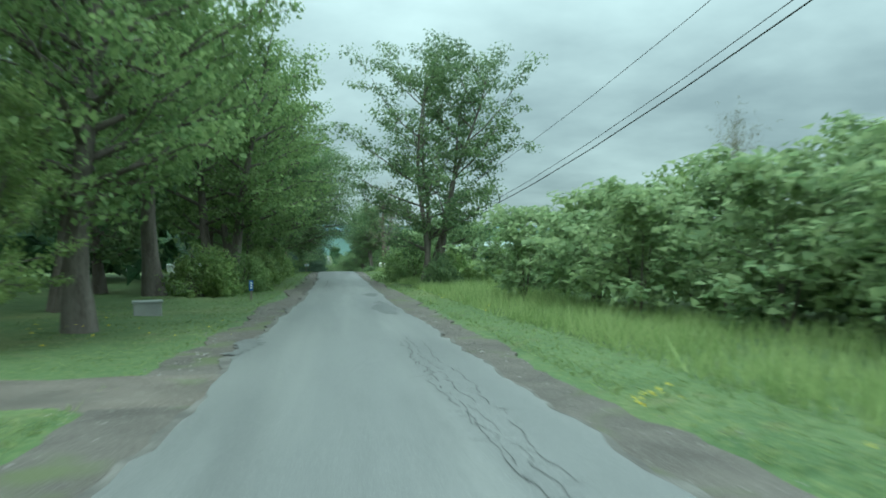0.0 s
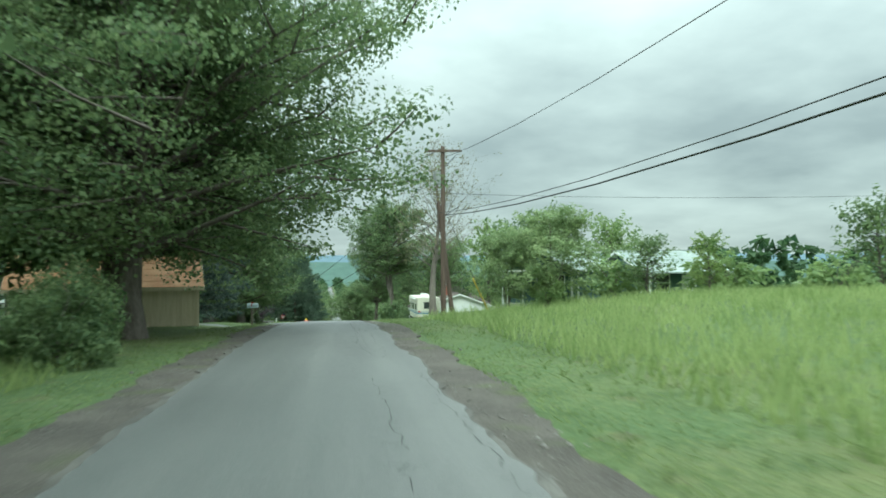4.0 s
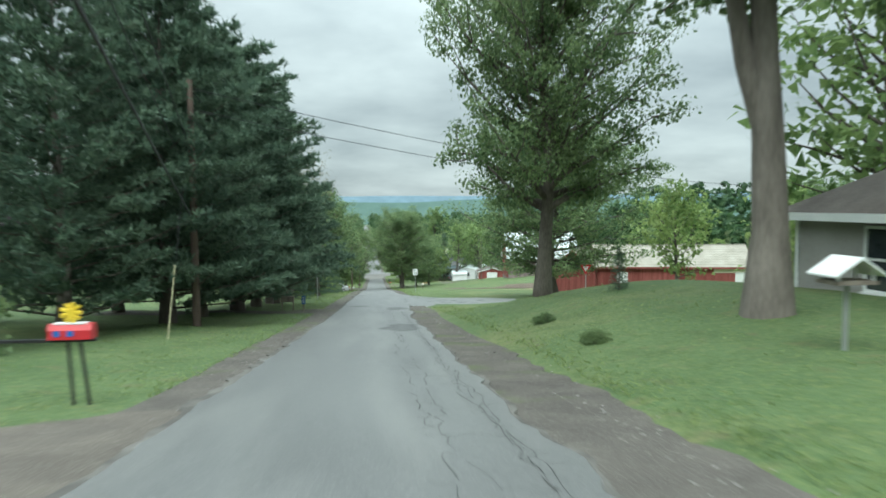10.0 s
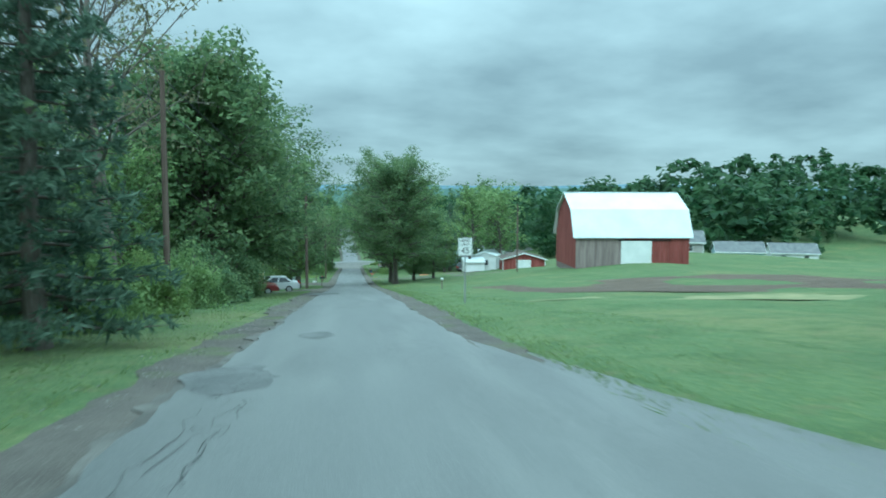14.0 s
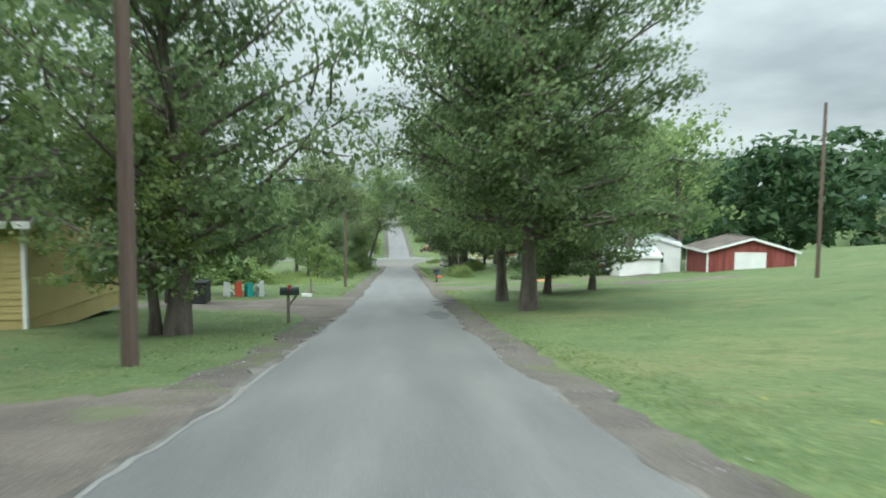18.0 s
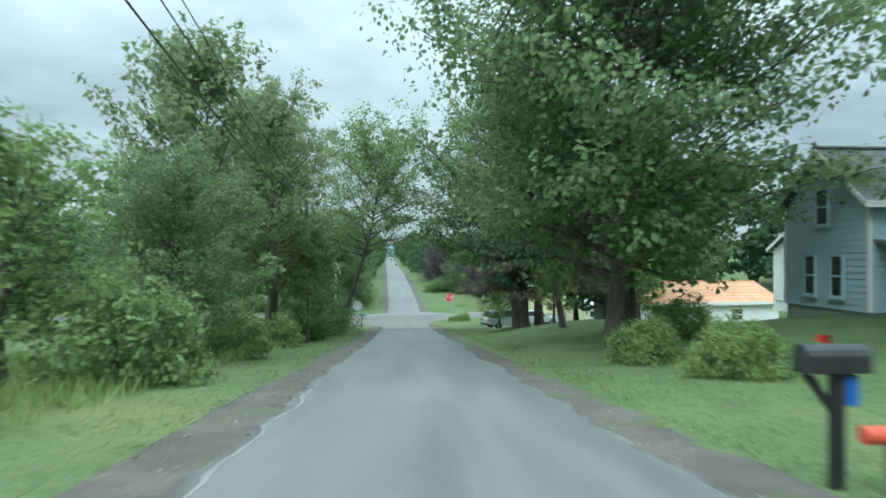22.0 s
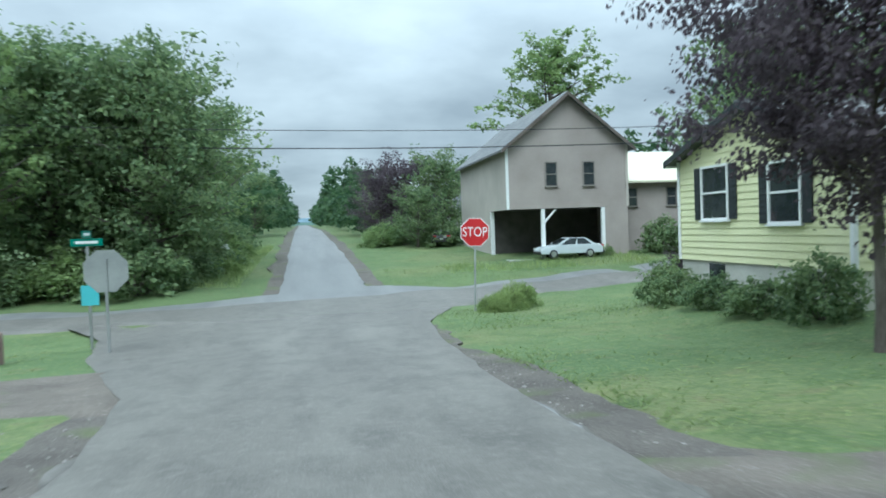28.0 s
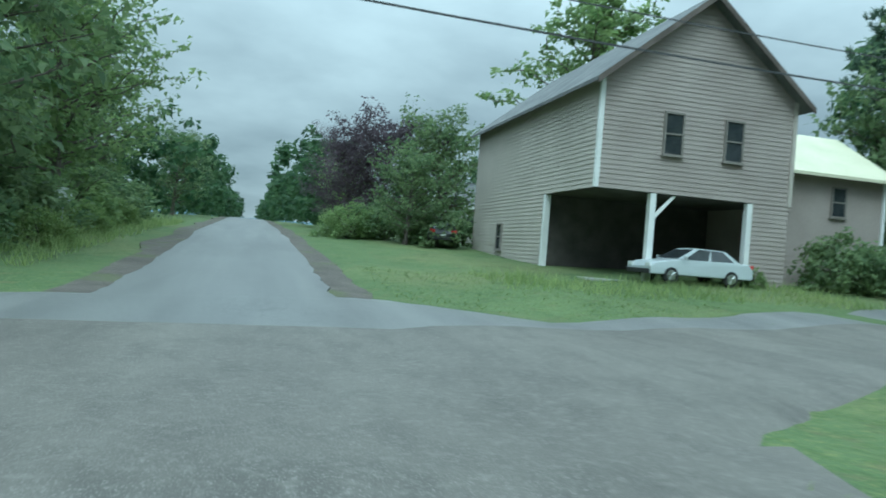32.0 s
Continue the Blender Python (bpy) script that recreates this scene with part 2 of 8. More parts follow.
def thing(name, m, label, category, group="", kind=""):
    ob = new(name)
    ob.empty_display_size = 0.3
    ob.matrix_world = m
    return tagged(ob, label, category, group, kind)


def box(bm, x0, y0, z0, x1, y1, z1, bevel=0.0):
    r = bmesh.ops.create_cube(bm, size=1.0, matrix=Matrix.Translation(((x0 + x1) / 2, (y0 + y1) / 2, (z0 + z1) / 2)) @ Matrix.Diagonal((x1 - x0, y1 - y0, z1 - z0, 1)))
    if bevel:
        es = list({e for v in r["verts"] for e in v.link_edges})
        bmesh.ops.bevel(bm, geom=es, offset=bevel, segments=2, affect="EDGES", profile=0.6)
    return bm


def cyl(bm, p, q, r1, r2=None, seg=10, cap=True):
    p, q = Vector(p), Vector(q)
    d = q - p
    m = Matrix.Translation((p + q) / 2) @ d.to_track_quat("Z", "Y").to_matrix().to_4x4()
    bmesh.ops.create_cone(bm, cap_ends=cap, segments=seg, radius1=r1, radius2=r1 if r2 is None else r2, depth=d.length, matrix=m)
    return bm


def prism(bm, poly, axis, a, b):
    """Extrudes a polygon of (u, v) pairs between a and b along the axis: 'x' gives (t, u, v), 'y' gives (u, t, v), 'z' gives (u, v, t)."""
    put = {"x": lambda u, v, t: (t, u, v), "y": lambda u, v, t: (u, t, v), "z": lambda u, v, t: (u, v, t)}[axis]
    lo, hi = [bm.verts.new(put(u, v, a)) for u, v in poly], [bm.verts.new(put(u, v, b)) for u, v in poly]
    n = len(poly)
    bm.faces.new(lo), bm.faces.new(hi[::-1])
    for i in range(n):
        bm.faces.new((lo[i], hi[i], hi[(i + 1) % n], lo[(i + 1) % n]))
    bmesh.ops.recalc_face_normals(bm, faces=bm.faces)
    return bm


def B():
    return bmesh.new()


# ---- the lie of the land: one long hill, a dip at the crossing, a rise beyond ----
PROFILE = [(-400, 9), (-60, 2.5), (0, .3), (20, -.6), (40, -1.38), (60, -2.05), (73, -2.5), (84, -2.8), (92, -3.2), (100, -3.85), (110, -4.55),
           (120, -5.35), (130, -6.3), (140, -7.3), (160, -9.62), (180, -11.82), (200, -13.87), (220, -15.9), (240, -18.04), (260, -20.39), (280, -22.77),
           (300, -24.74), (320, -26.39), (340, -27.97), (360, -29.53), (380, -31.14), (395, -32.3), (406, -32.7), (416, -32.5), (425, -32.0), (440, -31.2),
           (500, -29.2), (600, -28), (800, -25), (1000, -30), (1500, -60), (2500, -90), (5000, -90)]
PYS, PZS = (np.array(v, float) for v in zip(*PROFILE))
FINE_Y = np.arange(-400, 1000, 1.0)
FINE_Z = np.interp(FINE_Y, PYS, PZS)
_k = np.exp(-np.linspace(-2, 2, 13) ** 2)
FINE_Z[6:-6] = np.convolve(FINE_Z, _k / _k.sum(), "valid")
# x, y, half-width across, half-length along, height
BUMPS = [(26, 95, 13, 22, 1.1), (34, 283, 16, 22, 2.0), (60, 330, 30, 40, 4.0), (150, 432, 55, 45, 15), (16, 395, 6, 6.5, 0.75), (12, 160, 6, 14, 0.35), (-5.4, 120, 1.1, 28, -0.32), (24, 432, 12, 14, 0.3), (-30, 160, 16, 40, 0.8), (18, 108, 9, 11, 0.9), (11, 172, 8, 12, 1.3), (11, 350, 7, 11, 0.9), (17, 337, 6.5, 6, 1.15), (-9.5, 265.5, 4, 5.5, -0.45)]


def bend(y):
    """Beyond the crossing the road bears a little to the left."""
    return -0.026 * max(0.0, y - 418)


def shelf(x):
    """The land lies a hand lower under the road and its shoulders."""
    return 0.10 * np.clip(np.where(x < 0, (2.9 + x) / 0.7, (3.7 - x) / 0.6), 0, 1)


def road_z(y):
    y = np.asarray(y, float)
    return np.where(y < 990, np.interp(y, FINE_Y, FINE_Z), np.interp(y, PYS, PZS))


def G(x, y):
    """Height of the ground."""
    x, y = np.asarray(x, float), np.asarray(y, float)
    z = road_z(y)
    side = np.clip((np.abs(x) - 2.6) / 4.0, 0, 1)
    for bx, by, sx, sy, h in BUMPS:
        z = z + side * h * np.exp(-((x - bx) / sx) ** 2 - ((y - by) / sy) ** 2)
    z = z + side * (0.10 * np.sin(x * 0.7 + y * 0.31) * np.sin(y * 0.23 - x * 0.4) - 0.06)
    far = np.clip((np.abs(x) - 60) / 200, 0, 1)
    return z + far * 6 * np.sin(x * 0.011 + 1.3) * np.sin(y * 0.008)


def gz(x, y):
    return float(G(x, y))

# ---- ground, road, shoulders, side roads and drives ----
GRASS = M("mown_grass", (0.053, 0.096, 0.035), (0.11, 0.154, 0.06), rough=0.9, scale=0.3, fine=11, bump=1.0, dist=0.07, mid=(0.3, 0.7))
overlay(GRASS, (0.19, 0.175, 0.075), 0.16, 0.5, 0.72, 0.6)
overlay(GRASS, (0.04, 0.075, 0.022), 0.9, 0.5, 0.68, 0.7)
overlay(GRASS, (0.13, 0.105, 0.055), 1.7, 0.58, 0.72, 0.55)
overlay(GRASS, (0.05, 0.088, 0.02), 4.5, 0.5, 0.64, 0.55)
overlay(GRASS, (0.18, 0.2, 0.07), 8.0, 0.54, 0.66, 0.5)
overlay(GRASS, (0.20, 0.23, 0.08), 26.0, 0.5, 0.72, 0.5, detail=2.0)
ASPHALT = M("worn_asphalt", (0.117, 0.116, 0.116), (0.156, 0.155, 0.152), rough=0.5, scale=0.35, fine=45, bump=0.5, dist=0.006, stretch=(2.2, 0.35, 1), mid=(0.3, 0.7), spec=0.5)
overlay(ASPHALT, (0.205, 0.2, 0.192), 1.5, 0.48, 0.68, 0.5, stretch=(1, 0.025, 1))
overlay(ASPHALT, (0.085, 0.084, 0.085), 1.1, 0.5, 0.7, 0.6, stretch=(1, 0.1, 1))
overlay(ASPHALT, (0.095, 0.093, 0.092), 0.55, 0.54, 0.7, 0.4, stretch=(1, 0.35, 1), detail=7.0)
overlay(ASPHALT, (0.30, 0.295, 0.28), 70.0, 0.54, 0.7, 0.6, detail=2.0)
overlay(ASPHALT, (0.05, 0.05, 0.05), 95.0, 0.54, 0.7, 0.6, detail=2.0)
overlay(ASPHALT, (0.04, 0.04, 0.04), 0.32, 0.54, 0.66, 0.45, stretch=(1, 0.4, 1), cracks=3.4)
PATCH = M("dark_patch_asphalt", (0.075, 0.075, 0.076), (0.16, 0.158, 0.155), rough=0.6, scale=1.6, fine=50, bump=0.8, dist=0.012)
overlay(PATCH, (0.035, 0.035, 0.035), 1.0, 0.35, 0.5, 0.9, cracks=3.5)
GRAVEL = M("dirt_shoulder", (0.062, 0.053, 0.046), (0.13, 0.113, 0.098), rough=0.95, scale=1.1, fine=38, bump=1.0, dist=0.03)
DRIVE = M("gravel_drive", (0.082, 0.068, 0.056), (0.16, 0.135, 0.114), rough=0.95, scale=0.8, fine=30, bump=1.0, dist=0.03)
overlay(GRAVEL, (0.25, 0.23, 0.21), 42.0, 0.55, 0.68, 0.7, detail=2.0)
overlay(GRAVEL, (0.10, 0.12, 0.045), 0.7, 0.55, 0.66, 0.7)
overlay(DRIVE, (0.27, 0.25, 0.23), 36.0, 0.55, 0.68, 0.7, detail=2.0)
overlay(DRIVE, (0.07, 0.062, 0.052), 0.45, 0.52, 0.68, 0.6)
overlay(DRIVE, (0.10, 0.13, 0.045), 0.6, 0.58, 0.68, 0.6)
WORN = M("worn_brown_asphalt", (0.1, 0.091, 0.08), (0.138, 0.127, 0.111), rough=0.6, stretch=(1.5, 0.3, 1), scale=0.5, fine=40, bump=0.7, dist=0.01)
overlay(WORN, (0.066, 0.06, 0.053), 2.4, 0.46, 0.66, 0.6, stretch=(1, 0.5, 1), detail=8.0)
overlay(WORN, (0.055, 0.05, 0.045), 0.9, 0.54, 0.72, 0.55, stretch=(1, 0.55, 1), detail=8.0)
overlay(WORN, (0.19, 0.178, 0.158), 9.0, 0.52, 0.7, 0.5, detail=6.0)
overlay(WORN, (0.185, 0.172, 0.15), 0.5, 0.56, 0.74, 0.32, stretch=(1.6, 0.3, 1))
overlay(WORN, (0.27, 0.255, 0.235), 60.0, 0.55, 0.7, 0.6, detail=2.0)
PALE = M("pale_road_edge", (0.16, 0.156, 0.148), (0.25, 0.242, 0.23), rough=0.8, scale=3, fine=40, bump=0.4)


def ground():
    xs = np.r_[-2600, -1500, -900, -600, -400, -280, -200, -150, -120, -95, -75, np.arange(-60, -12, 4.0), np.arange(-12, 12.1, 0.8), np.arange(16, 64, 4.0), 75, 95, 120, 150, 200, 280, 400, 600, 900, 1500, 2600]
    ys = np.r_[-400, -300, -200, -140, -100, -70, np.arange(-50, 480, 2.0), np.arange(484, 820, 12.0), 900, 1050, 1250, 1500, 2000, 3000, 4500]
    X, Y = np.meshgrid(xs, ys)
    Z = G(X, Y)
    Z -= shelf(X) * (Y < 425)
    Z -= 0.10 * (np.abs(X + 0.026 * np.maximum(0, Y - 418)) < 4.3) * (Y >= 425) * (Y < 830)
    ny, nx = X.shape
    i = np.arange(ny * nx).reshape(ny, nx)
    faces = np.stack([i[:-1, :-1], i[:-1, 1:], i[1:, 1:], i[1:, :-1]], -1).reshape(-1, 4)
    me = mesh_from("ground", np.stack([X, Y, Z], -1).reshape(-1, 3), faces.tolist(), [GRASS], smooth=True)
    tagged(new("ground", me), "green grassy land sloping down along the road", "ground", kind="structure")


ground()


def wob(y, seed, amp, step):
    """A ragged edge: smooth noise along the way."""
    return sum(amp * k * noise.noise(Vector((y / step * f, seed * 7.3, f))) for f, k in ((1, 0.8), (3.7, 0.5), (11, 0.4)))


def strip(name, ys, left, right, lift, mat, label, category, cols=6, kind="structure", thick=0.08):
    """A ragged ribbon along the main road, draped on the land, with an edge of its own thickness."""
    V, F = [], []
    for y in ys:
        a, b = left(y), right(y)
        row = [a] + list(np.linspace(a, b, cols)) + [b]
        for k, x in enumerate(row):
            z = float(road_z(y)) + lift - (thick if k in (0, cols + 1) else 0) - 0.012 * (x / 2.2) ** 2
            V.append((x + bend(y), y, z))
    w = cols + 2
    for j in range(len(ys) - 1):
        for k in range(w - 1):
            a = j * w + k
            F.append((a, a + 1, a + 1 + w, a + w))
    ob = new(name, mesh_from(name, V, F, [mat], smooth=False))
    return tagged(ob, label, category, kind=kind)


RY = np.r_[-60:-10:4, -10:425:0.3, 425:500:3, 500:820:12]
EDGE_Y = (0, 20, 30, 60, 75, 100, 130, 145, 155, 181, 188, 200, 225, 260, 300, 315, 335, 350, 372, 386)
EDGE_L = (-1.65, -1.6, -1.35, -1.4, -1.8, -1.85, -2.05, -2.0, -2.0, -1.75, -1.75, -1.7, -1.5, -1.5, -1.6, -1.75, -1.8, -1.6, -1.65, -2.05)
EDGE_R = (2.4, 2.3, 2.25, 2.35, 2.4, 2.25, 2.4, 2.2, 1.8, 1.85, 2.2, 2.5, 2.5, 2.5, 2.5, 2.5, 2.5, 2.5, 2.5, 2.5)
mean_l, mean_r = (lambda y: float(np.interp(y, EDGE_Y, EDGE_L))), (lambda y: float(np.interp(y, EDGE_Y, EDGE_R)))
left_edge = lambda y: mean_l(y) + wob(y, 3, 0.2, 5)
strip("shoulder", RY, lambda y: mean_l(y) - 1.1 + wob(y, 1, 0.45, 6), lambda y: max(mean_r(y) + 1.0, 3.35) + wob(y, 2, 0.45, 6), -0.005, GRAVEL, "dark dirt and gravel shoulder along the road", "shoulder", 4)
strip("road", RY, left_edge, lambda y: mean_r(y) + wob(y, 4, 0.24, 4), 0.035, ASPHALT, "narrow worn grey asphalt country road with ragged edges", "road", 6)
GRIT = M("pale_road_grit", (0.098, 0.09, 0.081), (0.175, 0.163, 0.148), rough=0.9, scale=2.2, fine=34, bump=0.8, dist=0.02, stretch=(1, 0.3, 1))
overlay(GRIT, (0.07, 0.063, 0.057), 1.6, 0.46, 0.6, 0.8)
strip("grit_edge", np.arange(-10, 386, 0.3), lambda y: left_edge(y) - 0.08 - abs(wob(y, 51, 0.32, 2.2)), lambda y: left_edge(y) + 0.05, 0.018, GRIT, "pale crumbled grit along the edge of the asphalt", "road edge", cols=3, thick=0.03)
strip("grit_edge", np.arange(-10, 386, 0.3), lambda y: mean_r(y) + wob(y, 4, 0.24, 4) - 0.05, lambda y: mean_r(y) + wob(y, 4, 0.24, 4) + 0.04 + abs(wob(y, 53, 0.22, 1.6)), 0.018, GRIT, "pale crumbled grit along the edge of the asphalt", "road edge", cols=3, thick=0.03)


def surface(x, y, on_road):
    """The visible surface: the asphalt, the shoulder or the grass."""
    if on_road:
        return float(road_z(y)) + 0.035 - 0.012 * (min(abs(x), 3.0) / 2.2) ** 2
    low = gz(x, y) - float(shelf(x))
    return max(low, float(road_z(y)) - 0.005 - 0.012 * (x / 2.2) ** 2) if abs(x) < 4.4 else low


def drape(name, pts, lift, mat, label, category, step=1.0, kind="structure", ragged=0.25, seed=5, on_road=False, grain=3.0, drop=0.07):
    """A flat patch between two rails [(left_x, left_y), (right_x, right_y)], row by row, draped on the land."""
    V, F, rows = [], [], []
    for (a, b), (c, d) in zip(pts[:-1], pts[1:]):
        n = max(1, int(max((Vector(a) - Vector(c)).length, (Vector(b) - Vector(d)).length) / step))
        for i in range(n):
            t = i / n
            rows.append((Vector(a).lerp(Vector(c), t), Vector(b).lerp(Vector(d), t)))
    rows.append(tuple(Vector(v) for v in pts[-1]))
    w = 7
    for j, (a, b) in enumerate(rows):
        d = (b - a).normalized() if (b - a).length > 1e-6 else Vector((1, 0))
        a2, b2 = a + d * wob(j * step, seed, ragged, grain), b + d * wob(j * step, seed + 1, ragged, grain)
        for k in range(w):
            p = a2.lerp(b2, k / (w - 1))
            sink = drop if k in (0, w - 1) and not on_road else 0.0
            V.append((p.x, p.y, surface(p.x, p.y, on_road) + lift - sink))
    for j in range(len(rows) - 1):
        for k in range(w - 1):
            a = j * w + k
            F.append((a, a + 1, a + 1 + w, a + w))
    return tagged(new(name, mesh_from(name, V, F, [mat])), label, category, kind=kind)


drape("side_road", [((2.0, 185), (2.0, 227)), ((3.3, 187.4), (3.3, 218)), ((5, 189.3), (5, 210.6)), ((9, 189.6), (9, 203.5)), ((14, 189.2), (14, 197.6)), ((30, 188.0), (30, 193.8))], 0.024, ASPHALT, "grey asphalt side road joining at a wide mouth", "road", seed=11)
drape("side_road", [((29.5, 188.05), (29.5, 193.85)), ((80, 184), (80, 190))], 0.11, ASPHALT, "worn grey asphalt side road running off between fields", "road", seed=19, drop=0.25)
JUNCTION = [((-1.65, 369.6), (2.45, 370.4)), ((-1.65, 374), (2.5, 374)), ((-1.75, 378), (2.5, 378)), ((-2.1, 384), (2.55, 384)), ((-2.8, 388), (2.65, 388)), ((-5.2, 394.5), (3.0, 393)), ((-6.4, 399.5), (3.5, 399.5)), ((-9, 404.6), (5.2, 404.6))]
drape("junction_apron", JUNCTION, 0.004, WORN, "wide worn grey-brown asphalt mouth at the crossing", "road", seed=15, ragged=0.12, on_road=True)
drape("cross_road", [((-80, 403), (-80, 411)), ((-8, 403.6), (-8, 412.2)), ((-3, 402), (-3, 415)), ((3, 402), (3, 417.5)), ((7, 405.4), (7, 415)), ((15, 409.8), (15, 417.8)), ((30, 416), (30, 424)), ((80, 436), (80, 444))], 0.055, ASPHALT, "grey asphalt cross road at the stop sign", "road", seed=13, drop=0.2)
drape("junction_mouth", [((-14, 403.6), (-14, 408.4)), ((-8, 403.7), (-8, 410.0)), ((-3, 402.1), (-3, 411.2)), ((3, 402.1), (3, 412.3)), ((7, 405.5), (7, 413.4)), ((11, 407.7), (11, 414.4)), ((15, 409.9), (15, 415.4)), ((24, 413.7), (24, 417.2))], 0.08, WORN, "rough grey-brown mouth of the road at the crossing", "road", seed=13, ragged=0.25, drop=0.2)
DRIVES = [("gravel_drive", [((-3, 7.4), (-3, 10.4)), ((-16, 7.0), (-16, 10.0))], DRIVE, "pale gravel drive through the grass"),
          ("asphalt_drive", [((-2.6, 99.5), (-2.6, 110)), ((-5, 100.6), (-5, 108.3)), ((-24, 101.5), (-24, 108.2))], M("drive_asphalt", (0.13, 0.13, 0.13), (0.2, 0.2, 0.2), scale=0.7, fine=40, bump=0.5), "worn grey asphalt drive beside the garage"),
          ("dirt_drive", [((-2.7, 149), (-2.7, 158)), ((-6, 151), (-6, 155)), ((-24, 152), (-24, 156))], DRIVE, "pale dirt drive across the lawn"),
          ("gravel_drive", [((2.8, 145), (2.8, 152.5)), ((6, 144.3), (6, 149.2)), ((14, 143.5), (14, 149.5))], GRAVEL, "dark gravel drive beside the grey house"),
          ("dirt_drive", [((-2.7, 183), (-2.7, 189)), ((-14, 184), (-14, 188))], GRAVEL, "dark dirt drive under the pines"),
          ("gravel_drive", [((-2.6, 259), (-2.6, 273)), ((-6, 261), (-6, 270)), ((-16, 260), (-16, 272))], DRIVE, "gravel parking yard in front of the yellow house"),
          ("gravel_drive", [((-2.5, 284.5), (-2.5, 303)), ((-6, 289.8), (-6, 300)), ((-20, 291), (-20, 298.5))], DRIVE, "wide brown gravel drive across the lawn"),
          ("gravel_drive", [((2.7, 308.5), (2.7, 316)), ((6, 309), (6, 312.4)), ((26, 307), (26, 310.4))], DRIVE, "thin gravel drive across the lawn"),
          ("gravel_drive", [((2.7, 317.2), (2.7, 321)), ((6, 317.6), (6, 320.4)), ((22, 318), (22, 321))], DRIVE, "thin gravel drive past the mailbox"),
          ("gravel_drive", [((2.7, 377.2), (2.7, 383.4)), ((6, 378.6), (6, 382.6)), ((26, 380), (26, 386))], DRIVE, "gravel drive with parked cars"),
          ("asphalt_drive", [((-2.5, 386), (-2.5, 394)), ((-6, 387.5), (-6, 392)), ((-26, 388), (-26, 392))], DRIVE, "pale drive between lawns")]
for i, (n, pts, mt, lb) in enumerate(DRIVES):
    (ax, ay), (bx, by) = pts[0]
    inner = 1.9 if ax > 0 else -1.25
    pts = [((inner, ay), (inner, by))] + pts
    drape(n, pts, 0.02, mt, lb, "driveway", seed=20 + i)
strip("pale_edge_line", np.arange(257, 331, 0.3), lambda y: left_edge(y) + 0.015, lambda y: left_edge(y) + 0.075 + wob(y, 41, 0.06, 1), 0.039, PALE, "worn pale edge strip of the road", "road edge", cols=2, thick=0.0)
for i, (cx, cy, w, l) in enumerate([(-1.1, 147.5, 0.85, 1.9), (-1.2, 213.4, 0.6, 1.3), (-0.4, 219, 0.4, 0.9), (-1.3, 247.5, 1.0, 3.2), (1.75, 24.5, 0.35, 4.0), (1.1, 171, 0.6, 2.0), (1.4, 186, 0.6, 1.8), (1.9, 287, 0.5, 2.2), (-1.7, 13.5, 0.25, 1.6), (-0.7, 190, 0.6, 0.9), (1.8, 99, 0.3, 2.4), (1.7, 33.5, 0.35, 1.7)]):
    c = [(math.sin(math.pi * (j + .02) / 16.04) ** 0.7, j / 16) for j in range(17)]
    drape("asphalt_patch", [((cx - w * s, cy - l + 2 * l * t), (cx + w * s, cy - l + 2 * l * t)) for s, t in c], 0.004, PATCH, "dark worn patch and pothole in the asphalt", "road patch", step=0.1, ragged=0.34, seed=60 + 3 * i, on_road=True, grain=0.8)
# potholes and crumbled spots in the mouth of the side road
for i, (cx, cy, w, l) in enumerate([(6.2, 195.7, 0.5, 0.34), (4.95, 196.0, 0.32, 0.3), (5.4, 195.9, 0.2, 0.22), (4.1, 195.7, 0.28, 0.3), (5.15, 199.0, 0.5, 0.5), (5.9, 198.2, 0.25, 0.25), (5.0, 194.6, 0.3, 0.3), (6.9, 194.2, 0.6, 0.35), (4.6, 203.0, 0.5, 0.4), (7.6, 196.3, 0.35, 0.2)]):
    c = [(math.sin(math.pi * (j + .02) / 10.04) ** 0.7, j / 10) for j in range(11)]
    drape("asphalt_patch", [((cx - w * s, cy - l + 2 * l * t), (cx + w * s, cy - l + 2 * l * t)) for s, t in c], 0.046, PATCH, "dark worn patch and pothole in the asphalt", "road patch", step=0.06, ragged=0.2, seed=160 + 3 * i, grain=0.4, drop=0.012)
# wet mud at the edge of the road opposite the wide drive
MUD = M("wet_mud", (0.03, 0.026, 0.023), (0.075, 0.064, 0.055), rough=0.5, scale=2.2, fine=26, bump=1.0, dist=0.02)
for i, (cx, cy, w, l) in enumerate([(2.75, 296.4, 0.6, 1.3), (3.3, 298.9, 0.5, 1.1), (2.45, 293.6, 0.35, 1.0)]):
    c = [(math.sin(math.pi * (j + .02) / 10.04) ** 0.7, j / 10) for j in range(11)]
    drape("mud_patch", [((cx - w * s, cy - l + 2 * l * t), (cx + w * s, cy - l + 2 * l * t)) for s, t in c], 0.05, MUD, "dark wet mud at the broken road edge", "mud patch", step=0.1, ragged=0.25, seed=230 + 3 * i, grain=0.5, drop=0.012)
# ploughed garden with a straw-coloured strip
drape("garden_soil", [((11, 243), (40, 236)), ((10, 264), (56, 262))], 0.03, M("tilled_soil", (0.075, 0.052, 0.038), (0.16, 0.115, 0.08), scale=0.6, fine=14, bump=1, dist=0.08, stretch=(0.4, 3, 1)), "brown tilled garden soil in the lawn", "garden", ragged=0.8, seed=90)
drape("straw_strip", [((7.5, 234.6), (24, 231)), ((9, 238.6), (29, 235))], 0.02, M("dry_straw", (0.11, 0.135, 0.05), (0.26, 0.24, 0.12), scale=0.7, fine=9, bump=0.8), "dry straw-coloured strip beside the garden", "garden", ragged=0.7, seed=92)

# ---- trees and shrubs ----


